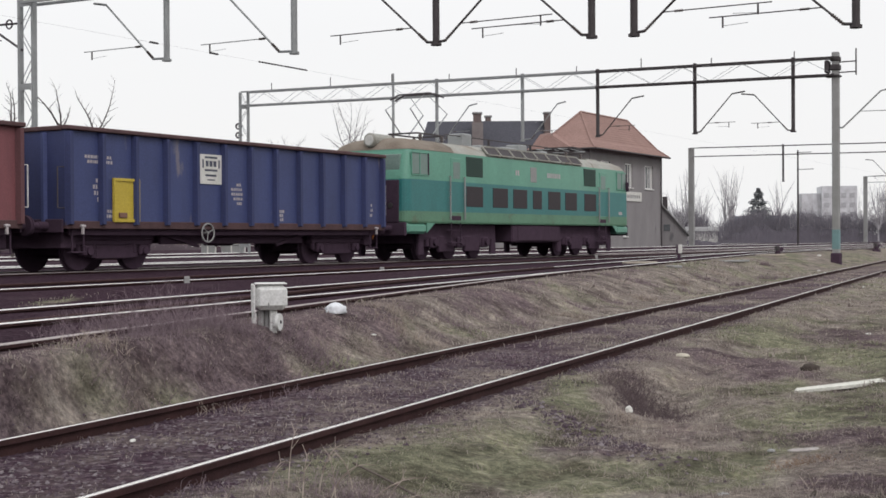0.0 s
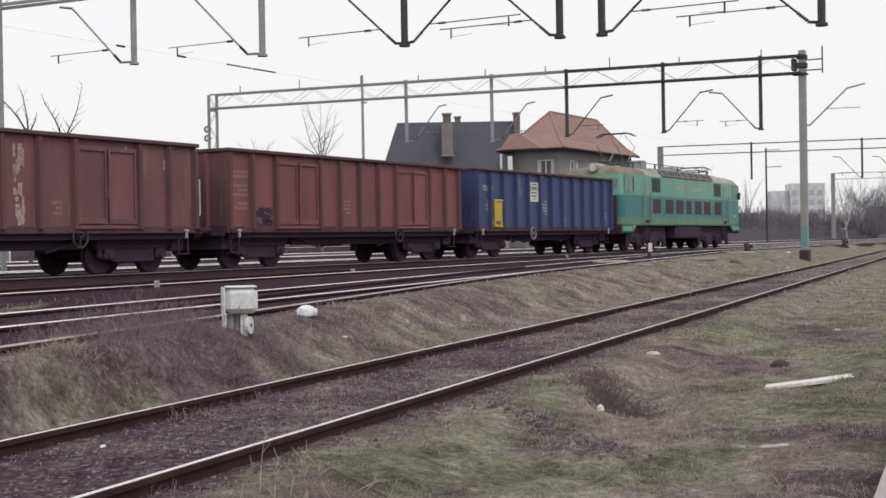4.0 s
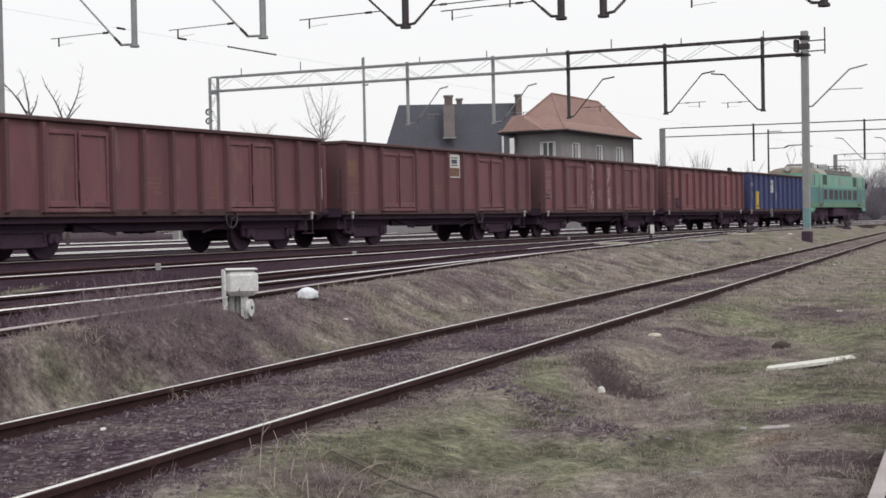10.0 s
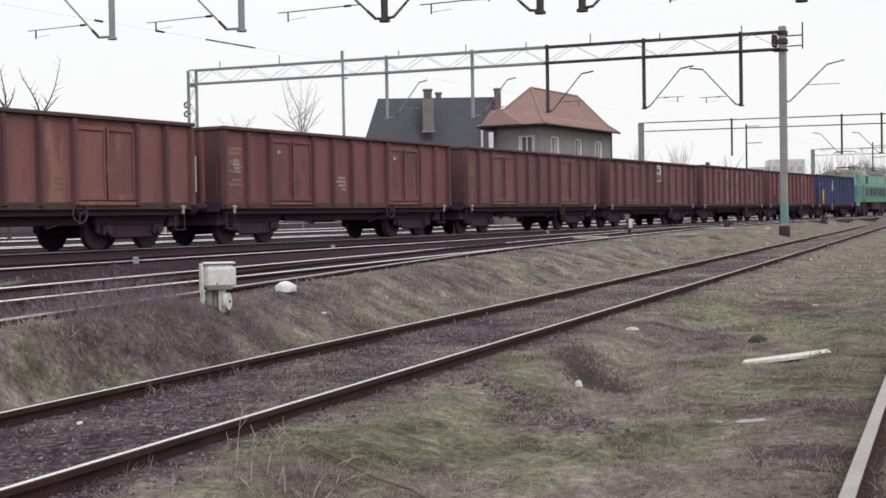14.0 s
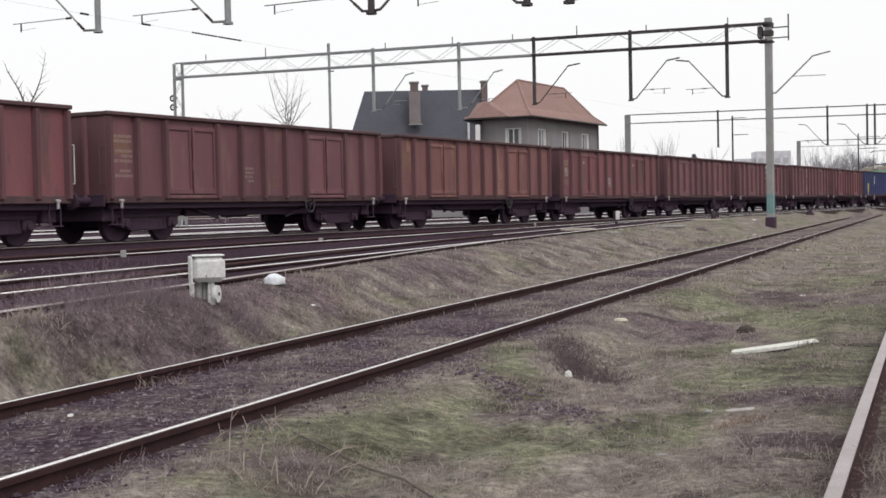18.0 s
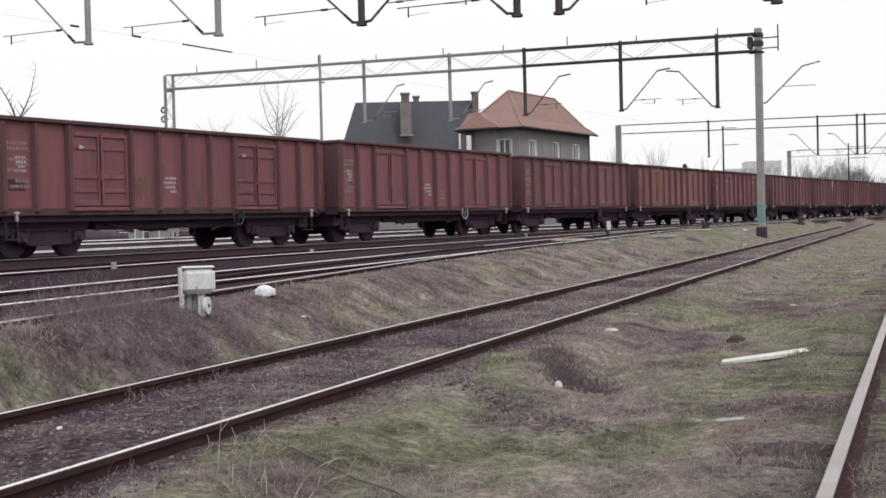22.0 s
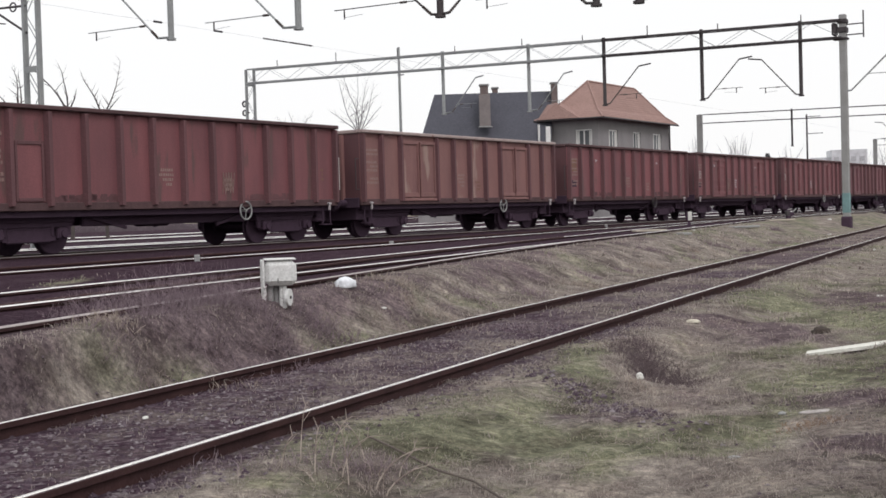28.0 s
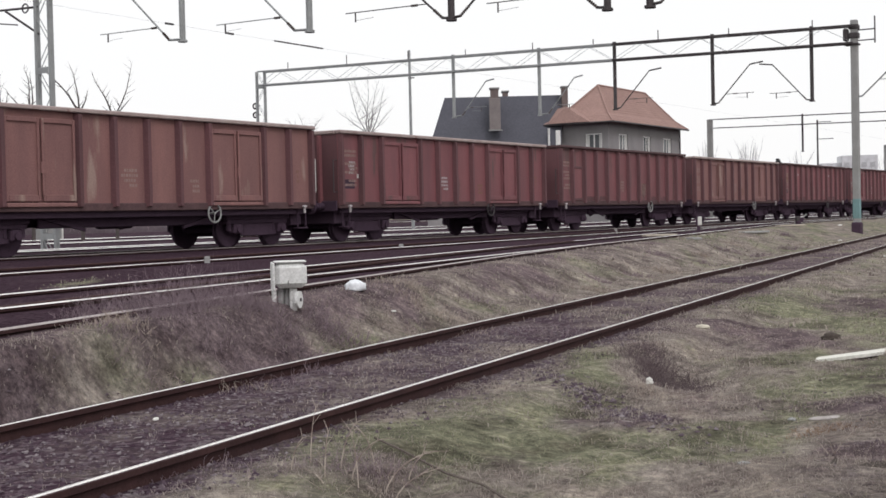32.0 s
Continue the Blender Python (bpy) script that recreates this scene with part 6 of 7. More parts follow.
def crumple(name, label, cat, x, y, sx, sy, sz, mat, seed, turn=0, lift=0.0):
    bm = bmesh.new()
    bmesh.ops.create_icosphere(bm, subdivisions=3, radius=1)
    for v in bm.verts:
        k = 1 + 0.28 * noise.noise(v.co * 2.1 + Vector((seed, 0, 0))) + 0.16 * noise.noise(v.co * 5.3 + Vector((0, seed, 0)))
        v.co = Vector((v.co.x * sx * k, v.co.y * sy * k, max(v.co.z, -0.35) * sz * k))
    me = bpy.data.meshes.new(name)
    bm.to_mesh(me)
    bm.free()
    me.materials.append(mat)
    me.polygons.foreach_set("use_smooth", [True] * len(me.polygons))
    ob = tagged(new(name, me), label, cat)
    ob.matrix_world = pose(x, y, ground_z(x, y) + sz * 0.3 + lift, 0, 0, turn)
    return ob


crumple("plastic_bag", "crumpled white plastic bag lying in dry grass", "bag", -1.15, 13.8, 0.115, 0.08, 0.085, M_BAG, 3.3, 25)
M_PLANK = material("whitewashed_plank", (0.70, 0.70, 0.64), 0.8, 0, (0.5, 0.5, 0.45), 3, 0.6, 40, 0.15)
pk = Geo()
pv = [(-0.45, -0.08, 0), (0.40, -0.10, 0), (0.47, 0.09, 0), (-0.36, 0.06, 0)]
pk.add([(a, b, z) for z in (0, 0.028) for a, b, _ in pv], [(3, 2, 1, 0), (4, 5, 6, 7), (0, 1, 5, 4), (1, 2, 6, 5), (2, 3, 7, 6), (3, 0, 4, 7)])
plank = tagged(new("wooden_plank", pk.mesh("wooden_plank", M_PLANK)), "whitewashed wooden plank lying on the grass", "plank")
plank.matrix_world = pose(3.37, 11.47, ground_z(3.37, 11.47) + 0.03, 0, -4.0, 13)
M_LITTER = material("pale_paper_litter", (0.55, 0.52, 0.43), 0.8, 0, (0.5, 0.46, 0.38), 9, 0.6, 30, 0.1)
crumple("paper_litter", "pale crumpled paper scrap in the grass", "litter", 2.38, 13.4, 0.07, 0.03, 0.03, M_LITTER, 7.1, -30)
crumple("paper_litter", "small white paper scrap on a hummock", "litter", 1.33, 9.75, 0.028, 0.012, 0.034, M_WHITE, 1.7, 0, 0.02)
crumple("earth_clod", "dark clod of earth", "clod", 3.5, 12.8, 0.09, 0.07, 0.05, M_SLEEPER, 4.4)
crumple("stone_slab", "pale flat stone half sunk in soil", "stone", 2.13, 7.88, 0.13, 0.06, 0.008, material("dusty_pale_slab", (0.40, 0.375, 0.36), 0.9, 0, (0.26, 0.24, 0.225), 12, 0.4, 60, 0.3), 5.5, 20)
crumple("stone_slab", "pale small stone in the grass", "stone", 1.92, 7.9, 0.025, 0.02, 0.012, M_CONC, 2.5, 10)
crumple("stone_slab", "pale broken stone in the grass", "stone", 1.35, 6.55, 0.035, 0.02, 0.012, M_CONC, 6.5, 10)
for i, (x, y, s) in enumerate(((5.75, 18.1, 0.055), (17.2, 61.2, 0.12), (9.8, 31.2, 0.06), (6.9, 38.5, 0.06), (13.2, 47.0, 0.07), (-0.75, 13.6, 0.035), (7.9, 44.0, 0.06), (-1.9, 8.0, 0.03), (-2.45, 7.7, 0.03))):
    crumple("white_stone", "pale stone chip on the ground", "stone", x, y, s, s * 0.6, s * 0.35, M_WHITE, 9.0 + i, i * 40)


def board(x, y, length, wide, turn, label, mat):
    ob = tagged(new("timber_board", Geo().cbox(-length / 2, length / 2, -wide / 2, wide / 2, 0, 0.06, 0.012).mesh("timber_board", mat)), label, "board")
    ob.matrix_world = pose(x, y, ground_z(x, y) + 0.015, 0, 0, turn)


M_TIMBER = material("pale_new_timber", (0.46, 0.42, 0.35), 0.85, 0, (0.34, 0.30, 0.25), 3, 0.6, 40, 0.2)
board(5.5, 37.6, 0.95, 0.30, 15, "pale timber board lying beside the track", M_TIMBER)
board(13.3, 54.4, 1.3, 0.28, 25, "pale timber board by the point lever", M_TIMBER)
board(9.4, 43.3, 1.3, 0.26, 40, "grey weathered board by the track", M_CONC)
board(5.95, 34.6, 0.32, 0.28, 30, "grey concrete slab by the track", M_CONC)

# dwarf marker, point levers, fouling marker
mk = thing("marker_post", "low marker post with a black-edged white plate", "marker post", pose(8.15, 46.4, 0.28, 0, 0, -8) @ Matrix.Scale(0.8, 4))
part("post", Geo().cbox(-0.07, 0.07, -0.05, 0.05, -0.1, 0.32, 0.01), M_BLACK, mk)
part("plate", Geo().cbox(-0.03, 0.14, -0.07, -0.05, 0.36, 0.74, 0.01), M_WHITE, mk, "white plate")
part("edge_stripe", Geo().cbox(-0.12, -0.032, -0.07, -0.05, 0.36, 0.74, 0.005), M_BLACK, mk, "black stripe")


def lever(x, y, turn):
    lv = thing("point_lever", "dark hand point lever with a pale weight", "point lever", pose(x, y, 0.22, 0, 0, turn) @ Matrix.Scale(0.7, 4), "point levers")
    part("stand", Geo().cbox(-0.35, 0.35, -0.14, 0.14, -0.1, 0.18, 0.03).cbox(-0.14, 0.14, -0.12, 0.12, 0.18, 0.42, 0.03), M_BLACK, lv)
    part("arm", Geo().tube((0, 0, 0.35), (0.62, 0, 0.85), 0.04, n=8), M_CONC, lv, "pale lever arm")
    part("weight", Geo().tube((0.24, -0.08, 0.52), (0.24, 0.08, 0.52), 0.14, n=14), M_BLACK, lv, "round counterweight")
    part("lantern", Geo().cbox(-0.16, 0.08, -0.12, 0.12, 0.42, 0.72, 0.03), M_STEELD, lv)


lever(14.6, 58.4, 20)
lever(25.6, 79.0, 20)
for x, y in ((-4.51, 23.2), (5.5, 48.4), (-1.45, 30.4)):
    fm = tagged(new("fouling_marker", Geo().cbox(-0.05, 0.05, -0.035, 0.035, -0.05, 0.12, 0.012).mesh("fouling_marker", M_CONC)), "small pale fouling marker between the tracks", "marker", "fouling markers")
    fm.matrix_world = pose(x, y, ground_z(x, y), 0, 0, 10)
# things on the far side, seen beneath the wagons
for i, (al, lt, w, h) in enumerate(((9.2, -30, 0.9, 0.85), (11.8, -30.2, 1.5, 0.6), (-5.0, -30, 1.3, 0.9), (40, -33, 2.2, 0.9))):
    cc = thing("relay_cabinet", "pale grey trackside relay cabinet", "cabinet", Matrix.Translation(on_main(lt, al, 0.2)) @ pose(0, 0, 0, 0, 0, -MPHI), "relay cabinets")
    part("body", Geo().cbox(-w / 4, w / 4, -w / 2, w / 2, 0, h, 0.03), M_CONC, cc)
    for q in (-w / 2 + 0.08, w / 2 - 0.08):
        part("corner_post", Geo().cbox(w / 4, w / 4 + 0.04, q - 0.05, q + 0.05, 0, h, 0.01), M_WHITE, cc, "white corner post")
    part("lid", Geo().cbox(-w / 4 - 0.05, w / 4 + 0.05, -w / 2 - 0.05, w / 2 + 0.05, h, h + 0.07, 0.02), M_CONC, cc)

# ---- plants ----
def island_material(name, ramp_cols, rough=0.9, thin=False):
    mt = bpy.data.materials.new(name)
    mt.use_nodes = True
    n, l = mt.node_tree.nodes, mt.node_tree.links
    b = n["Principled BSDF"]
    b.inputs["Roughness"].default_value = rough
    b.inputs["Specular IOR Level"].default_value = 0.2
    g = n.new("ShaderNodeNewGeometry")
    r = n.new("ShaderNodeValToRGB")
    e = r.color_ramp.elements
    while len(e) < len(ramp_cols):
        e.new(0.5)
    for i, c in enumerate(ramp_cols):
        e[i].position, e[i].color = i / (len(ramp_cols) - 1), (*c, 1)
    l.new(g.outputs["Random Per Island"], r.inputs[0])
    l.new(r.outputs[0], b.inputs["Base Color"])
    if thin:
        tr = n.new("ShaderNodeBsdfTranslucent")
        mx = n.new("ShaderNodeMixShader")
        mx.inputs[0].default_value = 0.5
        l.new(r.outputs[0], tr.inputs[0])
        l.new(b.outputs[0], mx.inputs[1])
        l.new(tr.outputs[0], mx.inputs[2])
        l.new(mx.outputs[0], n["Material Output"].inputs[0])
    return mt


M_DRY = island_material("dry_grass_blades", [(0.19, 0.155, 0.145), (0.31, 0.27, 0.245), (0.40, 0.355, 0.315), (0.24, 0.205, 0.185), (0.45, 0.405, 0.36)], thin=True)
M_GREEN = island_material("green_grass_blades", [(0.145, 0.152, 0.105), (0.205, 0.212, 0.142), (0.27, 0.272, 0.185), (0.36, 0.345, 0.255)], thin=True)
M_TWIG = island_material("dead_brush_twigs", [(0.15, 0.110, 0.128), (0.19, 0.145, 0.162), (0.25, 0.20, 0.215), (0.165, 0.122, 0.14)])
M_TWIGD = island_material("dark_rotten_twigs", [(0.085, 0.062, 0.068), (0.12, 0.092, 0.096), (0.15, 0.12, 0.12), (0.10, 0.075, 0.08)])
M_STALK = island_material("pale_dead_stalks", [(0.26, 0.215, 0.18), (0.38, 0.33, 0.285), (0.18, 0.14, 0.125)])
M_STONE = island_material("ballast_stones", [(0.048, 0.032, 0.044), (0.066, 0.047, 0.060), (0.084, 0.064, 0.076), (0.11, 0.088, 0.100), (0.20, 0.178, 0.185)])
M_BARK = material("grey_bare_bark", (0.11, 0.095, 0.09), 0.95, 0, (0.07, 0.06, 0.058), 3, 0.6, 20, 0.2)


def blade(vs, fs, x, y, z, h, w, lean, az, mid=0.55):
    ca, sa = math.cos(az), math.sin(az)
    bx, by = -sa * w / 2, ca * w / 2
    mx, my, mz = x + ca * lean * h * 0.35, y + sa * lean * h * 0.35, z + h * mid
    tx, ty, tz = x + ca * lean * h, y + sa * lean * h, z + h * max(0.3, 1 - 0.25 * lean)
    n = len(vs)
    vs += [(x - bx, y - by, z - 0.01), (x + bx, y + by, z - 0.01), (mx - bx * 0.7, my - by * 0.7, mz), (mx + bx * 0.7, my + by * 0.7, mz), (tx, ty, tz)]
    fs += [(n, n + 1, n + 3, n + 2), (n + 2, n + 3, n + 4)]


def scatter_grass():
    rng = random.Random(5)
    sets = {"dry": ([], []), "green": ([], [])}
    for r0, r1, per, hh, ww in ((4.6, 8.5, 3000, 0.022, 0.0045), (8.5, 14, 1150, 0.030, 0.008), (14, 24, 300, 0.042, 0.016), (24, 48, 40, 0.06, 0.04)):
        a0, a1 = radians(-27), radians(27)
        count = int(per * 0.5 * (a1 - a0) * (r1 * r1 - r0 * r0))
        for _ in range(count):
            r, a = math.sqrt(rng.uniform(r0 * r0, r1 * r1)), rng.uniform(a0, a1)
            x, y = r * math.sin(a), r * math.cos(a)
            z, bal, bed, green, soil = zones(x, y)
            thick = 0.40 + 0.7 * noise.noise((x * 0.9, y * 0.9, 17.0)) + 0.9 * noise.noise((x * 5.5, y * 4.0, 23.0))
            if rng.random() < bal * 1.02 or rng.random() < bed * 0.85 or rng.random() < soil * 0.8 or rng.random() > thick:
                continue
            tuft = 0.6 + 1.2 * max(0.0, noise.noise((x * 1.6, y * 1.6, 3.0))) + 1.3 * max(0.0, noise.noise((x * 5.5, y * 4.0, 23.0)))
            key = "green" if rng.random() < (green - 0.45) * 1.6 else "dry"
            vs, fs = sets[key]
            h = 0.95 * hh * tuft * rng.uniform(0.45, 1.5) * (0.8 if key == "green" else 1.0)
            blade(vs, fs, x, y, z, h, ww * rng.uniform(0.6, 1.3), rng.uniform(0.25, 1.9), rng.uniform(0, 6.283), 0.5)
    # loose tussocks
    for _ in range(620):
        r, a = math.sqrt(rng.uniform(4.9 ** 2, 22 ** 2)) * rng.uniform(0.55, 1.0), rng.uniform(radians(-24), radians(24))
        if r < 4.9:
            continue
        cx, cy = r * math.sin(a), r * math.cos(a)
        z, bal, bed, green, soil = zones(cx, cy)
        if bal > 0.3 or bed > 0.45:
            continue
        vs, fs = sets["green" if rng.random() < (green - 0.5) * 1.4 else "dry"]
        k, sp = 0.0018 + 0.00038 * r, rng.uniform(0.05, 0.22)
        for _ in range(int(rng.uniform(30, 70))):
            x, y = cx + rng.gauss(0, sp), cy + rng.gauss(0, sp)
            blade(vs, fs, x, y, ground_z(x, y), rng.uniform(0.015, 0.05), k * rng.uniform(0.6, 1.2), rng.uniform(1.4, 4.5), rng.uniform(0, 6.283), 0.5)
    for key, mt, lab in (("dry", M_DRY, "short dry straw-coloured winter grass"), ("green", M_GREEN, "patches of short green grass")):
        me = bpy.data.meshes.new(key + "_grass")
        me.from_pydata(*[sets[key][0], [], sets[key][1]])
        me.materials.append(mt)
        tagged(new(key + "_grass", me), lab, "grass", kind="stuff")


scatter_grass()


def scatter_stones():
    rng = random.Random(9)
    vs, fs = [], []
    for i in range(12000):
        if i < 11000:
            p = on_near(rng.uniform(-0.5, 2.0), rng.uniform(-2, 8) if i % 2 else rng.uniform(-2, 22))
            x, y = p.x, p.y
            s = rng.uniform(0.006, 0.018) * (1 + 0.6 * (rng.random() < 0.06))
        elif i < 11450:
            x, y = 0.92 + rng.gauss(0, 0.22), 8.75 + rng.gauss(0, 0.6)
            s = rng.uniform(0.010, 0.024)
        else:
            p = on_near(rng.uniform(3.6, 6.2), rng.uniform(-1, 14))
            x, y = p.x, p.y
            s = rng.uniform(0.006, 0.016)
        if 11000 <= i < 11450:
            x = 0.9 + (8.75 - y) * 0.3 + rng.gauss(0, 0.09)
        z, _, bedded, _, _ = zones(x, y)
        if i < 11000 and rng.random() > 0.25 + bedded:
            continue
        n, t = len(vs), rng.uniform(0, 6.28)
        for k in range(4):
            a = t + k * 1.57 + rng.uniform(-0.4, 0.4)
            q = s * rng.uniform(0.7, 1.3)
            vs.append((x + q * math.cos(a), y + q * math.sin(a), z + s * rng.uniform(-0.1, 0.3)))
        vs.append((x + rng.uniform(-0.3, 0.3) * s, y + rng.uniform(-0.3, 0.3) * s, z + s * rng.uniform(0.6, 1.0)))
        fs += [(n, n + 1, n + 4), (n + 1, n + 2, n + 4), (n + 2, n + 3, n + 4), (n + 3, n, n + 4)]
    me = bpy.data.meshes.new("ballast_stones")
    me.from_pydata(vs, [], fs)
    me.materials.append(M_STONE)
    tagged(new("ballast_stones", me), "scattered dark ballast stones between the siding rails", "gravel", kind="stuff")


scatter_stones()


def brush(name, label, x, y, rx, ry, h, count, mat, seed, thick=0.004, turn=0.0, cat="shrub"):
    """A tangle of thin branching twigs."""
    rng, g, side = random.Random(seed), Geo(), Geo()
    ct, st = math.cos(turn), math.sin(turn)
    for _ in range(count):
        u, v = rng.gauss(0, 0.5), rng.gauss(0, 0.5)
        bx, by = x + u * rx * ct - v * ry * st, y + u * rx * st + v * ry * ct
        p = Vector((bx, by, ground_z(bx, by) - 0.02))
        d = Vector((rng.gauss(0, 0.5), rng.gauss(0, 0.5), 1)).normalized()
        top = h * rng.uniform(0.4, 1.1) * math.exp(-(u * u + v * v) * 0.7)
        seg = 4
        for i in range(seg):
            q = p + d * (top / seg)
            g.tube(p, q, thick * (1 - i / seg * 0.6), thick * (1 - (i + 1) / seg * 0.6), 3, False)
            if i > 0 and rng.random() < 0.8:
                e = (d + Vector((rng.gauss(0, 0.7), rng.gauss(0, 0.7), rng.gauss(0, 0.3)))).normalized()
                side.tube(q, q + e * top * rng.uniform(0.12, 0.3), thick * 0.55, thick * 0.3, 3, False)
            d = (d + Vector((rng.gauss(0, 0.3), rng.gauss(0, 0.3), rng.gauss(0, 0.15)))).normalized()
            p = q
    root = thing(name, label, cat, pose(x, y, ground_z(x, y)), "dead brush and weeds")
    back = root.matrix_world.inverted()
    for nm, geo in (("stem_tangle", g), ("twig_tangle", side)):
        geo.v = [tuple(back @ Vector(v)) for v in geo.v]
        tagged(part(nm, geo, mat, root), kind="stuff")
    return root


brush("dead_shrub", "tangled leafless brown brush beside the track", -2.28, 10.85, 0.80, 0.36, 0.42, 620, M_TWIG, 21, 0.0018, 0.9)
brush("dead_shrub", "low leafless brown brush beside the track", -1.85, 11.4, 0.42, 0.26, 0.34, 380, M_TWIG, 22, 0.0018)
brush("dead_shrub", "thin leafless brush beside the rails", -2.75, 10.5, 0.5, 0.3, 0.30, 240, M_TWIG, 23, 0.0018)
brush("dead_shrub", "low dead weeds beside the cable box", -1.28, 12.1, 0.36, 0.24, 0.17, 260, M_TWIG, 24, 0.003)
brush("dead_shrub", "dry weed clump in the grass", -0.62, 14.9, 0.42, 0.22, 0.2, 120, M_STALK, 25, 0.0035)
brush("dead_shrub", "dark dead weeds in a hollow", 1.62, 10.95, 0.42, 1.1, 0.10, 2600, M_TWIGD, 26, 0.003)
brush("dead_weeds", "pale dead weed stalks in the near grass", -0.55, 6.1, 0.55, 0.25, 0.22, 26, M_STALK, 27, 0.0024)
brush("dead_weeds", "dry reddish weed stalks beside the rail", -1.1, 6.25, 0.7, 0.2, 0.12, 60, M_TWIG, 28, 0.0022)
brush("dead_weeds", "pale dry stalks on a hummock", 1.27, 9.4, 0.16, 0.5, 0.09, 160, M_STALK, 29, 0.0026)
brush("dead_weeds", "pale dry stalks beside the siding rail", 2.1, 5.9, 0.25, 0.3, 0.2, 30, M_STALK, 30, 0.0024)
brush("dead_weeds", "lone dry stalk in the soil", 1.79, 6.62, 0.03, 0.03, 0.18, 3, M_STALK, 31, 0.003)
brush("dead_weeds", "dry weed stalks in short grass", -2.0, 9.3, 0.9, 0.3, 0.13, 180, M_STALK, 32, 0.0024)
brush("dead_shrub", "twiggy weeds at the foot of the bank", -1.6, 10.3, 0.9, 0.3, 0.14, 260, M_TWIG, 33, 0.003)
brush("dead_weeds", "dry weeds at the bank top", -0.4, 13.4, 0.9, 0.4, 0.12, 200, M_STALK, 34, 0.0026)
brush("dead_weeds", "brown weeds by the far rail", 0.6, 13.2, 0.9, 0.4, 0.12, 220, M_TWIG, 35, 0.0026)
rng = random.Random(61)
for i in range(22):
    u, v = rng.uniform(-3.0, -1.2), rng.uniform(9.0, 11.6)
    brush("dead_weeds", "low tangle of dark leafless twigs on the bank", u, v, rng.uniform(0.2, 0.45), rng.uniform(0.12, 0.25), rng.uniform(0.08, 0.17), 60, M_TWIG, 300 + i, 0.0018)
for i in range(22):
    al, side = -9.5 + i * 1.9 + rng.uniform(-0.6, 0.6), rng.uniform(-1.5, -0.4)
    p = on_near(side - 0.03 * max(0, al), al + 12)
    brush("dead_weeds", "clump of dry brown weeds on the bank", p.x, p.y, rng.uniform(0.25, 0.6), rng.uniform(0.15, 0.35), rng.uniform(0.09, 0.19), 70 + int(rng.random() * 70), M_TWIG if i % 3 else M_STALK, 200 + i, 0.0026 + 0.00012 * p.y)
for i, (x, y) in enumerate(((0.35, 6.6), (2.45, 7.2), (0.9, 7.4), (3.2, 9.6), (2.9, 13.9), (4.3, 14.6), (0.1, 8.3), (1.6, 7.2), (3.9, 18.5), (2.2, 12.2))):
    brush("dead_weeds", "flattened pale straw and dry stalks in the grass", x, y, 0.3, 0.25, 0.06, 60, M_STALK, 240 + i, 0.0018 + 0.0001 * y)
brush("dead_weeds", "tangle of thin reddish stalks in the near grass", -0.5, 6.35, 0.45, 0.16, 0.17, 170, M_TWIG, 39, 0.0016)
M_RUSTLEAF = island_material("rust_brown_dead_leaves", [(0.17, 0.105, 0.075), (0.23, 0.15, 0.10), (0.29, 0.20, 0.13)])
brush("dead_weeds", "low rust-brown dead leaves in the grass", 2.0, 7.5, 0.34, 0.22, 0.05, 420, M_RUSTLEAF, 36, 0.0026)
brush("dead_weeds", "low dark rotten weeds on bare soil", 2.0, 6.65, 0.36, 0.26, 0.06, 460, M_TWIGD, 37, 0.0024)
brush("dead_weeds", "low dark rotten weeds on bare soil", 2.6, 8.3, 0.32, 0.22, 0.05, 300, M_TWIGD, 38, 0.0024)


def arching_stalks(label, stalks, mat, thick=0.0032):
    """Long dead stalks that bow over: foot, sideways reach, depth reach and height of each."""
    x0, y0 = stalks[0][0], stalks[0][1]
    root = thing("dead_weeds", label, "weed", pose(x0, y0, ground_z(x0, y0)), "dead brush and weeds")
    for x, y, dx, dy, h in stalks:
        base = Vector((x - x0, y - y0, ground_z(x, y) - ground_z(x0, y0) - 0.02))
        pts = [base + Vector((dx * (i / 7) ** 1.6, dy * (i / 7) ** 1.6, h * math.sin(1.75 * i / 7))) for i in range(8)]
        g = Geo()
        for i in range(7):
            g.tube(pts[i], pts[i + 1], thick * (1 - 0.1 * i), thick * (0.9 - 0.1 * i), 4, False)
        for i in (3, 5):
            side = Vector((dx, dy, 0)) * 0.18 + Vector((0.03 * (1 if i == 3 else -1), 0.02, 0.05))
            g.tube(pts[i], pts[i] + side, thick * 0.5, thick * 0.25, 3, False)
        part("stalk", g, mat, root, "bowed dead stalk")


arching_stalks("long pale dead stalks bowing over the near grass", [(-0.62, 6.30, 0.14, 0.02, 0.26), (-0.56, 6.20, 0.22, -0.05, 0.22), (-0.78, 6.45, 0.05, 0.05, 0.30), (-0.46, 6.40, -0.12, 0.03, 0.22), (-0.40, 6.15, 0.30, 0.10, 0.19), (-0.85, 6.25, 0.10, 0.0, 0.18), (-0.30, 6.35, 0.14, 0.06, 0.15), (-0.52, 6.12, -0.06, 0.04, 0.30), (-0.35, 6.05, 0.34, 0.02, 0.16), (-0.68, 6.15, 0.03, 0.08, 0.24)], M_STALK, 0.004)
arching_stalks("dark bent twigs lying on the bank", [(-2.05, 9.55, -0.26, 0.05, 0.12), (-2.03, 9.58, -0.40, 0.10, 0.10), (-2.0, 9.52, 0.04, 0.02, 0.12)], M_TWIGD, 0.006)
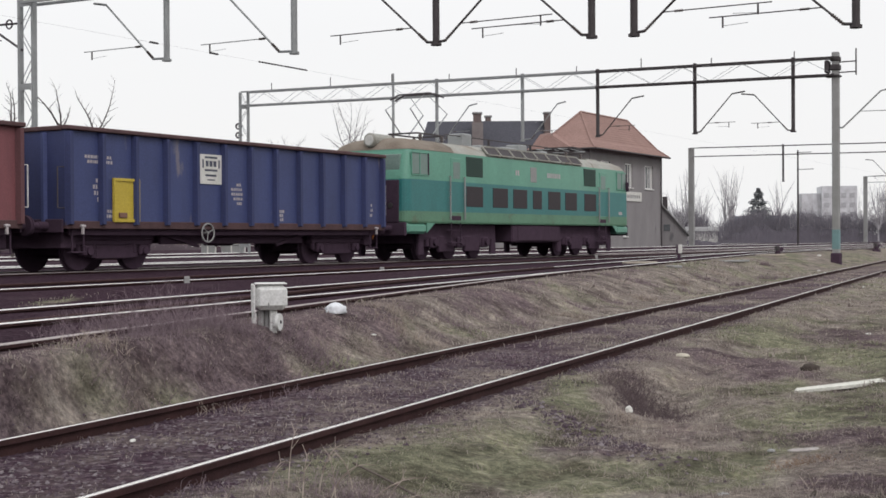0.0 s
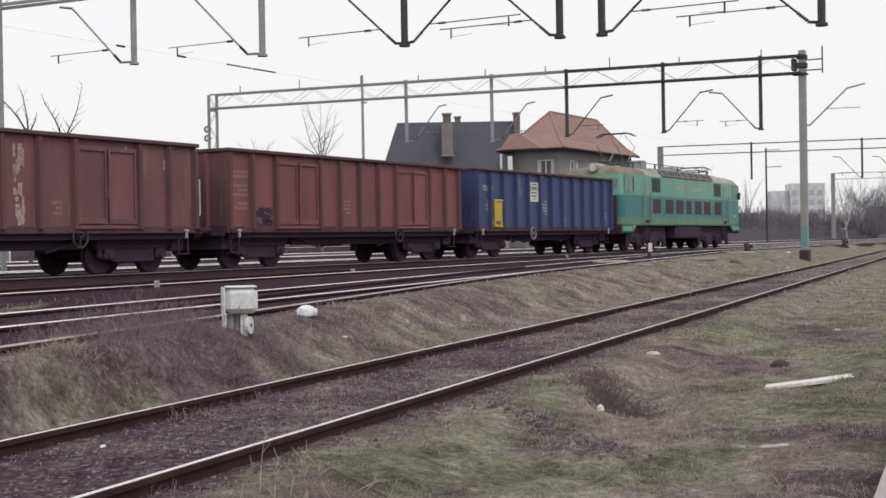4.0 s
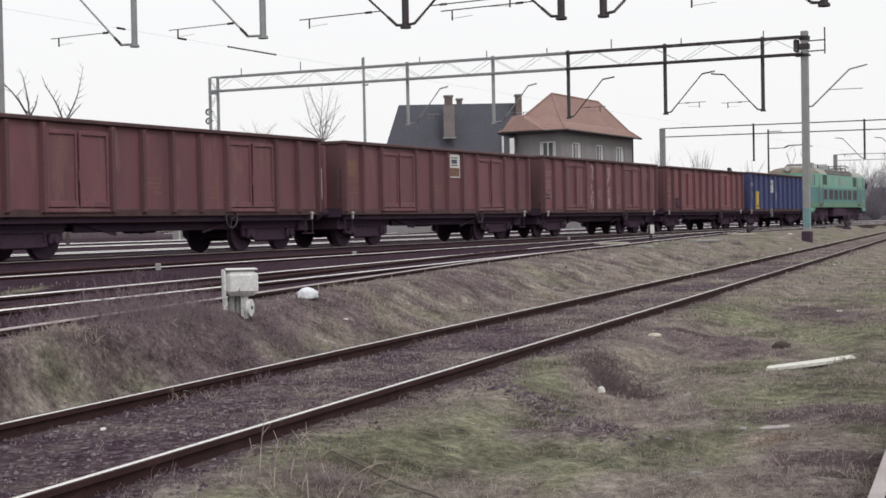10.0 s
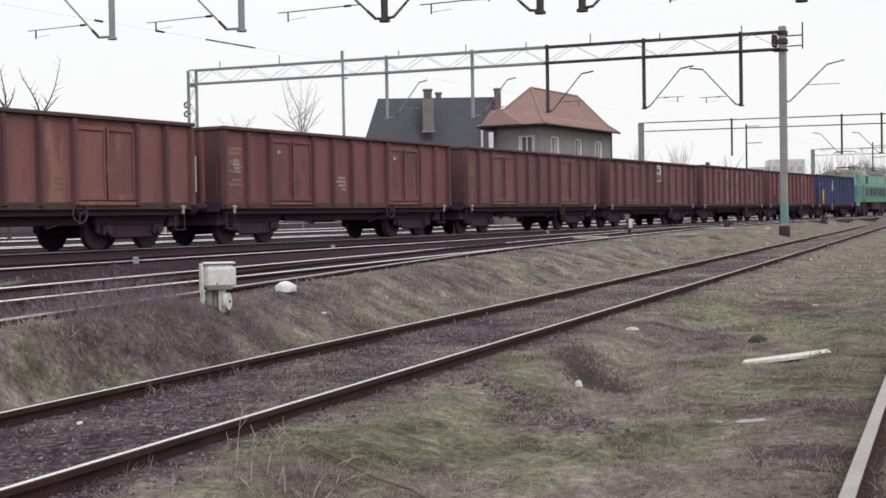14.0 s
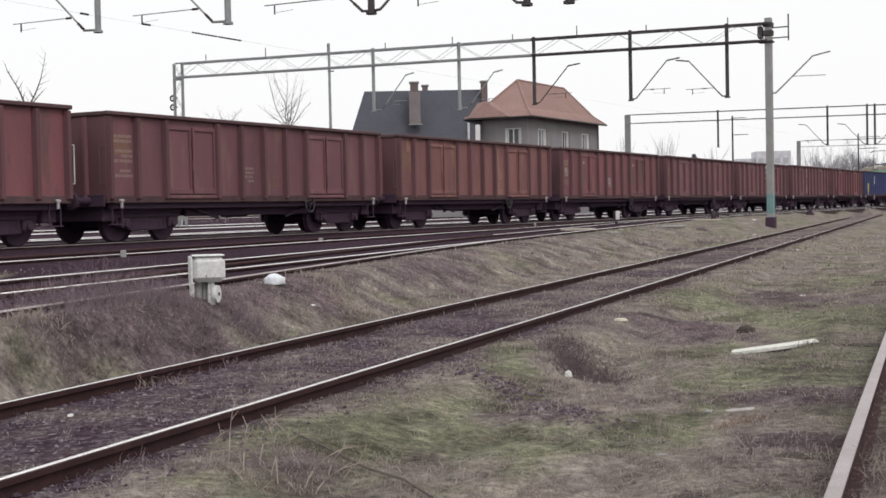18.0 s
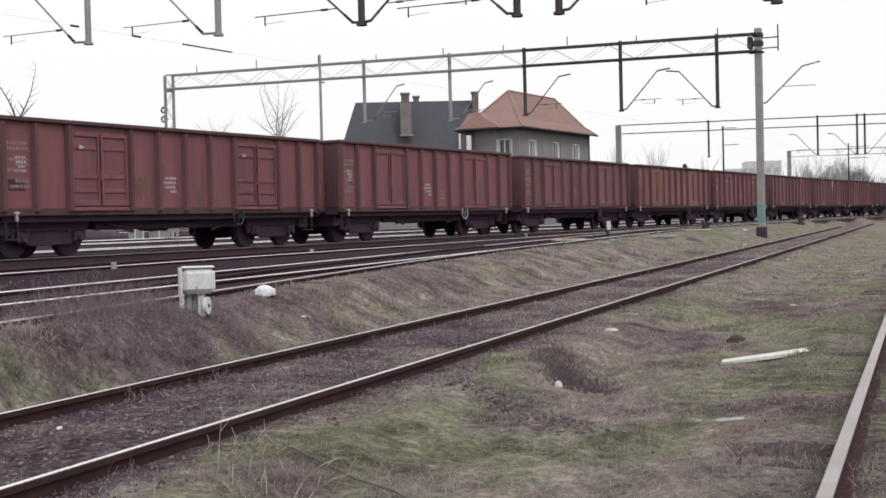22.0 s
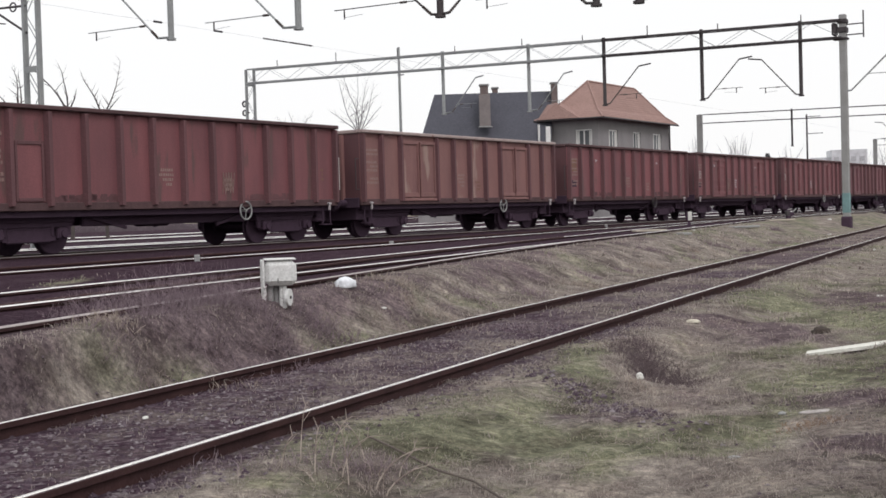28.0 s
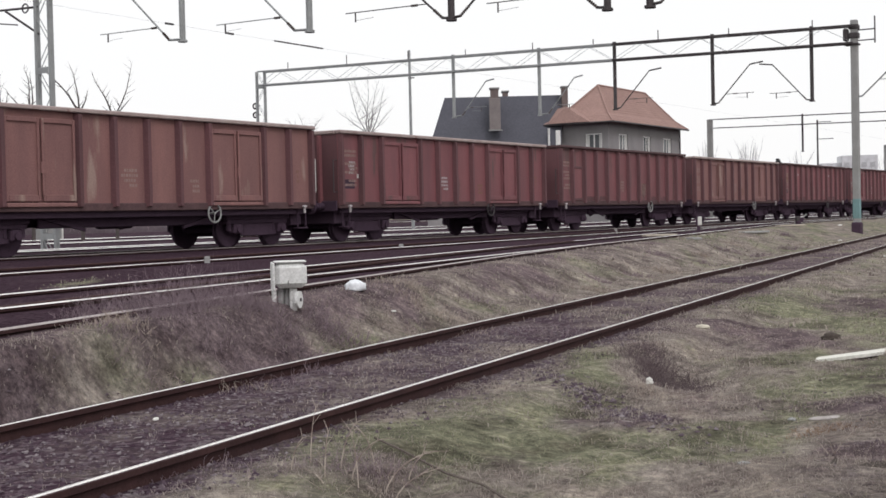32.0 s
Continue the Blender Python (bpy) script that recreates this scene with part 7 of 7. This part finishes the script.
cb = [Vector((-0.5, 6.95, 0)), Vector((-0.35, 6.72, 0)), Vector((-0.12, 6.42, 0)), Vector((0.06, 6.14, 0)), Vector((0.18, 5.8, 0))]
tagged(new("old_cable", Geo().sweep([(p.x, p.y, ground_z(p.x, p.y) + 0.03) for p in cb], [(0.006 * math.cos(i * 1.05), 0.006 * math.sin(i * 1.05)) for i in range(6)]).mesh("old_cable", material("weathered_rubber", (0.15, 0.125, 0.11), 0.9))), "old dark cable lying in the grass", "cable")


# twigs paled with distance, so the colour carries the haze
M_MIDBARK = material("pale_grey_twigs", (0.22, 0.20, 0.20), 0.95, 0, (0.17, 0.155, 0.155), 1, 0.6, 4, 0)
M_FARBARK = material("haze_tinted_twigs", (0.42, 0.405, 0.42), 0.95, 0, (0.36, 0.35, 0.365), 1, 0.6, 4, 0)


def bare_tree(name, label, x, y, fork, boughs, seed, trunk=0.08, mat=None, twigs=2, fine=0.3):
    """A leafless tree: a trunk up to the fork, boughs of (sideways, rise) from there, and twigs on them."""
    rng = random.Random(seed)
    tr = thing(name, label, "tree", pose(x, y, 0.2), "bare trees")
    gt, gc = Geo(), Geo()
    p = Vector((0, 0, -0.2))
    for i in range(5):
        q = Vector((rng.gauss(0, 0.03), rng.gauss(0, 0.03), (fork - 0.2) * (i + 1) / 5))
        gt.tube(p, q, trunk * (1.3 - 0.1 * i), trunk * (1.2 - 0.1 * i), 7, False)
        p = q

    def grow(p, d, length, r, k):
        seg = 9 if k == 0 else 4 if k == 1 else 3
        for i in range(seg):
            t0, t1 = i / seg, (i + 1) / seg
            q = p + d * (length / seg)
            gc.tube(p, q, r * (1 - 0.8 * t0), r * (1 - 0.8 * t1), 5 if k == 0 else 3, False)
            d = (d + Vector((rng.gauss(0, 0.10), rng.gauss(0, 0.10), 0.03))).normalized()
            p = q
            if k < twigs:
                for _ in range(rng.choice((1, 1, 2)) if k == 0 else rng.choice((0, 1, 1))):
                    a = rng.uniform(0, 6.283)
                    e = Vector((math.cos(a), math.sin(a), rng.uniform(-0.1, 0.9))).normalized()
                    grow(p, (d * 0.4 + e * 0.8).normalized(), length * (1.0 - 0.55 * t1) * fine * rng.uniform(0.5, 1.2), r * (1 - 0.8 * t1) * 0.6, k + 1)
    for dx, dz in boughs:
        d = Vector((dx, rng.gauss(0, 0.35) * abs(dx), dz))
        grow(p.copy(), d.normalized(), d.length, trunk * rng.uniform(0.55, 0.75), 0)
    part("trunk", gt, mat or M_BARK, tr)
    part("crown", gc, mat or M_BARK, tr, "leafless crown of fine twigs")
    return tr


bare_tree("bare_tree", "dark leafless tree forking above the goods train", -17.4, 60.5, 6.1, [(-1.0, 2.4), (0.1, 2.3), (0.35, 1.1)], 41, 0.075)
bare_tree("bare_tree", "dark leafless tree with spread boughs behind the train", -15.9, 60.8, 5.9, [(1.1, 2.5), (-0.95, 2.1), (0.75, 0.95)], 42, 0.07)
bare_tree("bare_tree", "dark leafless tree beside the lattice mast", -19.7, 60.6, 6.0, [(-0.35, 2.3), (0.3, 2.0), (-1.0, 1.4)], 46, 0.07)
bare_tree("bare_tree", "low dark leafless tree beyond the lattice mast", -21.4, 61.2, 5.6, [(0.6, 1.7), (-0.9, 1.9), (-0.1, 2.6)], 48, 0.065)
bare_tree("bare_tree", "leafless slender tree behind the gantry", -6.6, 94.0, 6.9, [(-2.1, 3.2), (-0.9, 4.0), (0.15, 4.3), (1.1, 3.8), (2.1, 2.8), (-1.9, 1.7), (1.9, 1.6)], 43, 0.06, M_MIDBARK, 3, 0.46)
bare_tree("bare_tree", "low leafless tree behind the gantry", -11.2, 95.0, 6.6, [(-1.3, 1.5), (-0.4, 1.9), (0.6, 1.8), (1.5, 1.5)], 44, 0.05, M_MIDBARK, 3, 0.5)
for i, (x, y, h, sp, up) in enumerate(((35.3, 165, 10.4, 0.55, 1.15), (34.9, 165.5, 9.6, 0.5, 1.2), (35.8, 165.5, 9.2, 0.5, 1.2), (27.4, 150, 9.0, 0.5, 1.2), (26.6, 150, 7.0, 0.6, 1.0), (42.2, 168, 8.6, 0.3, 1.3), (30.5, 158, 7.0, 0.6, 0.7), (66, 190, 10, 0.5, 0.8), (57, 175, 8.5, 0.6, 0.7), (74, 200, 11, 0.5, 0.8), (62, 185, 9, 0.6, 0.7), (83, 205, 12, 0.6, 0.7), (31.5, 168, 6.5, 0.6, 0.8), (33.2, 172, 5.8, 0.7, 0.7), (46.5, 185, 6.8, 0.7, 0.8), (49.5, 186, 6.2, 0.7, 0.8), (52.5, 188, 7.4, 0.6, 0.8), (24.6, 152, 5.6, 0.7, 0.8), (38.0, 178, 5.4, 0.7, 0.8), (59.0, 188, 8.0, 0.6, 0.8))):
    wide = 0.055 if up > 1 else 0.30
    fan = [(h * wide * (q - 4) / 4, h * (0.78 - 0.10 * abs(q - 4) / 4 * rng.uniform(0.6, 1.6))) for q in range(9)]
    bare_tree("bare_tree", "distant leafless tree in haze-paled colour" if up < 1 else "distant leafless poplar with upright branches", x, y, h * 0.22, fan, 60 + i, 0.085, M_FARBARK, 2, 0.15 if up > 1 else 0.34)
# needle greys lightened to put distance haze into the colour
M_FIR = island_material("haze_grey_conifer_needles", [(0.13, 0.14, 0.145), (0.165, 0.175, 0.18), (0.20, 0.21, 0.215)])
fir = thing("conifer", "distant haze-grey conifer among the shrubs", "tree", pose(39.6, 168, 0.2))
part("trunk", Geo().tube((0, 0, -0.2), (0, 0, 6.9), 0.16, 0.03, 6), M_BARK, fir)
rng = random.Random(8)
fv, ff = [], []
for i in range(6500):
    z = 0.8 + 6.3 * rng.random() ** 1.4
    r = (7.3 - z) * 0.72 * (0.75 + 0.25 * math.sin(z * 7))
    a, q = rng.uniform(0, 6.283), rng.uniform(0.35, 1.0)
    c = Vector((math.cos(a) * r * q, math.sin(a) * r * q, z - 0.25 * r * q))
    n = len(fv)
    for k in range(3):
        fv.append(tuple(c + Vector((rng.uniform(-0.22, 0.22), rng.uniform(-0.22, 0.22), rng.uniform(-0.12, 0.10)))))
    ff.append((n, n + 1, n + 2))
part("crown", Geo().add(fv, ff), M_FIR, fir, "haze-grey needle sprays")
# distance haze is mixed into the scrub and thicket colours
M_HEDGE = island_material("hazy_winter_scrub", [(0.130, 0.122, 0.142), (0.150, 0.140, 0.160), (0.180, 0.170, 0.190), (0.140, 0.131, 0.152)])
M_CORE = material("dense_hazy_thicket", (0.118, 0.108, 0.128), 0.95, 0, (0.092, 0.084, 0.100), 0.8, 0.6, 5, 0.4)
BELTS = [((20, 146), (66, 190), 4.2, 26000, 4.0), ((62, 176), (120, 235), 5.4, 16000, 5.0), ((50, 128), (75, 150), 4.8, 11000, 4.0), ((14, 130), (30, 142), 2.2, 2600, 2.5), ((120, 235), (330, 420), 7.0, 5000, 9.0), ((62.5, 190), (72.5, 191), 7.6, 7000, 3.0)]
# belt added as a dark backdrop to the gaps beneath the wagons
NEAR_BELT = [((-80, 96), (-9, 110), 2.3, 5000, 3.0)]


def crest(x, y, h):
    return h * (0.72 + 0.5 * noise.noise((x * 0.14, y * 0.1, 1.0)) + 0.2 * noise.noise((x * 0.6, y * 0.5, 8.0)))


def scrub(belts, twig, inner, label):
    """The belts of leafless scrub beyond the yard: dense thickets with fine twigs round them."""
    rng = random.Random(77)
    vs, fs, core = [], [], Geo()
    for (xa, ya), (xb, yb), h, count, deep in belts:
        for _ in range(count):
            t = rng.random()
            x, y = xa + (xb - xa) * t + rng.gauss(0, deep * 0.35), ya + (yb - ya) * t + rng.gauss(0, deep * 0.35)
            z = 0.1 + crest(x, y, h) * rng.random() ** 0.6
            k = y / 150
            a, lean, ln, wd = rng.uniform(0, 6.283), rng.gauss(0, 0.25), k * rng.uniform(0.4, 1.1), k * rng.uniform(0.010, 0.024)
            n, ca, sa = len(vs), math.cos(a), math.sin(a)
            vs += [(x - wd * ca, y - wd * sa, z), (x + wd * ca, y + wd * sa, z), (x + lean * ln, y + lean * ln * sa, z + ln)]
            fs.append((n, n + 1, n + 2))
        n1, n2 = 90, 8
        dx, dy = xb - xa, yb - ya
        q = math.hypot(dx, dy)
        ox, oy = -dy / q, dx / q
        gv2 = []
        for i in range(n1 + 1):
            for j in range(n2 + 1):
                w = (j / n2 - 0.5) * 2
                x, y = xa + dx * i / n1 + ox * w * deep * 0.5, ya + dy * i / n1 + oy * w * deep * 0.5
                gv2.append((x, y, -0.3 + max(0.0, crest(x, y, h) * 0.82 * (1 - w ** 4) * (1 - (2 * i / n1 - 1) ** 6) * (0.85 + 0.3 * noise.noise((x * 1.1, y * 1.1, 6.0))))))
        core.add(gv2, [(i * (n2 + 1) + j, (i + 1) * (n2 + 1) + j, (i + 1) * (n2 + 1) + j + 1, i * (n2 + 1) + j + 1) for i in range(n1) for j in range(n2)])
    me = bpy.data.meshes.new("scrub")
    me.from_pydata(vs, [], fs)
    me.materials.append(twig)
    root = tagged(new("scrub", me), label, "shrubs", kind="stuff")
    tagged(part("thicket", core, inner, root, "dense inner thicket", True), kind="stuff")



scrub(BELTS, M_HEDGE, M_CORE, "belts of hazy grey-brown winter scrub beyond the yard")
# near belt repeats the thicket in a darker colour, with less haze painted in
M_NEARHEDGE = material("thicket_with_less_haze", (0.085, 0.068, 0.076), 0.95, 0, (0.055, 0.043, 0.05), 0.8, 0.6, 5, 0.4)
scrub(NEAR_BELT, M_TWIG, M_NEARHEDGE, "low winter scrub in a darker copy, added as backdrop")


# ---- what moves ----
def motions():
    rt, rs = [r[0] for r in RUN], [r[1] for r in RUN]
    for ob, back in TRAIN:
        walk(ob, [(t, MAIN @ pose(0, s - back, ZM)) for t, s in RUN])
        turn = [(i / 10, float(np.interp(i / 10, rt, rs)) / WHEEL_R) for i in range(321)]
        for wheel in [c for c in ob.children if c.name.startswith("wheelset")]:
            at = wheel.matrix_basis.translation.copy()
            walk(wheel, [(t, pose(at.x, at.y, at.z, -math.degrees(a))) for t, a in turn])


motions()
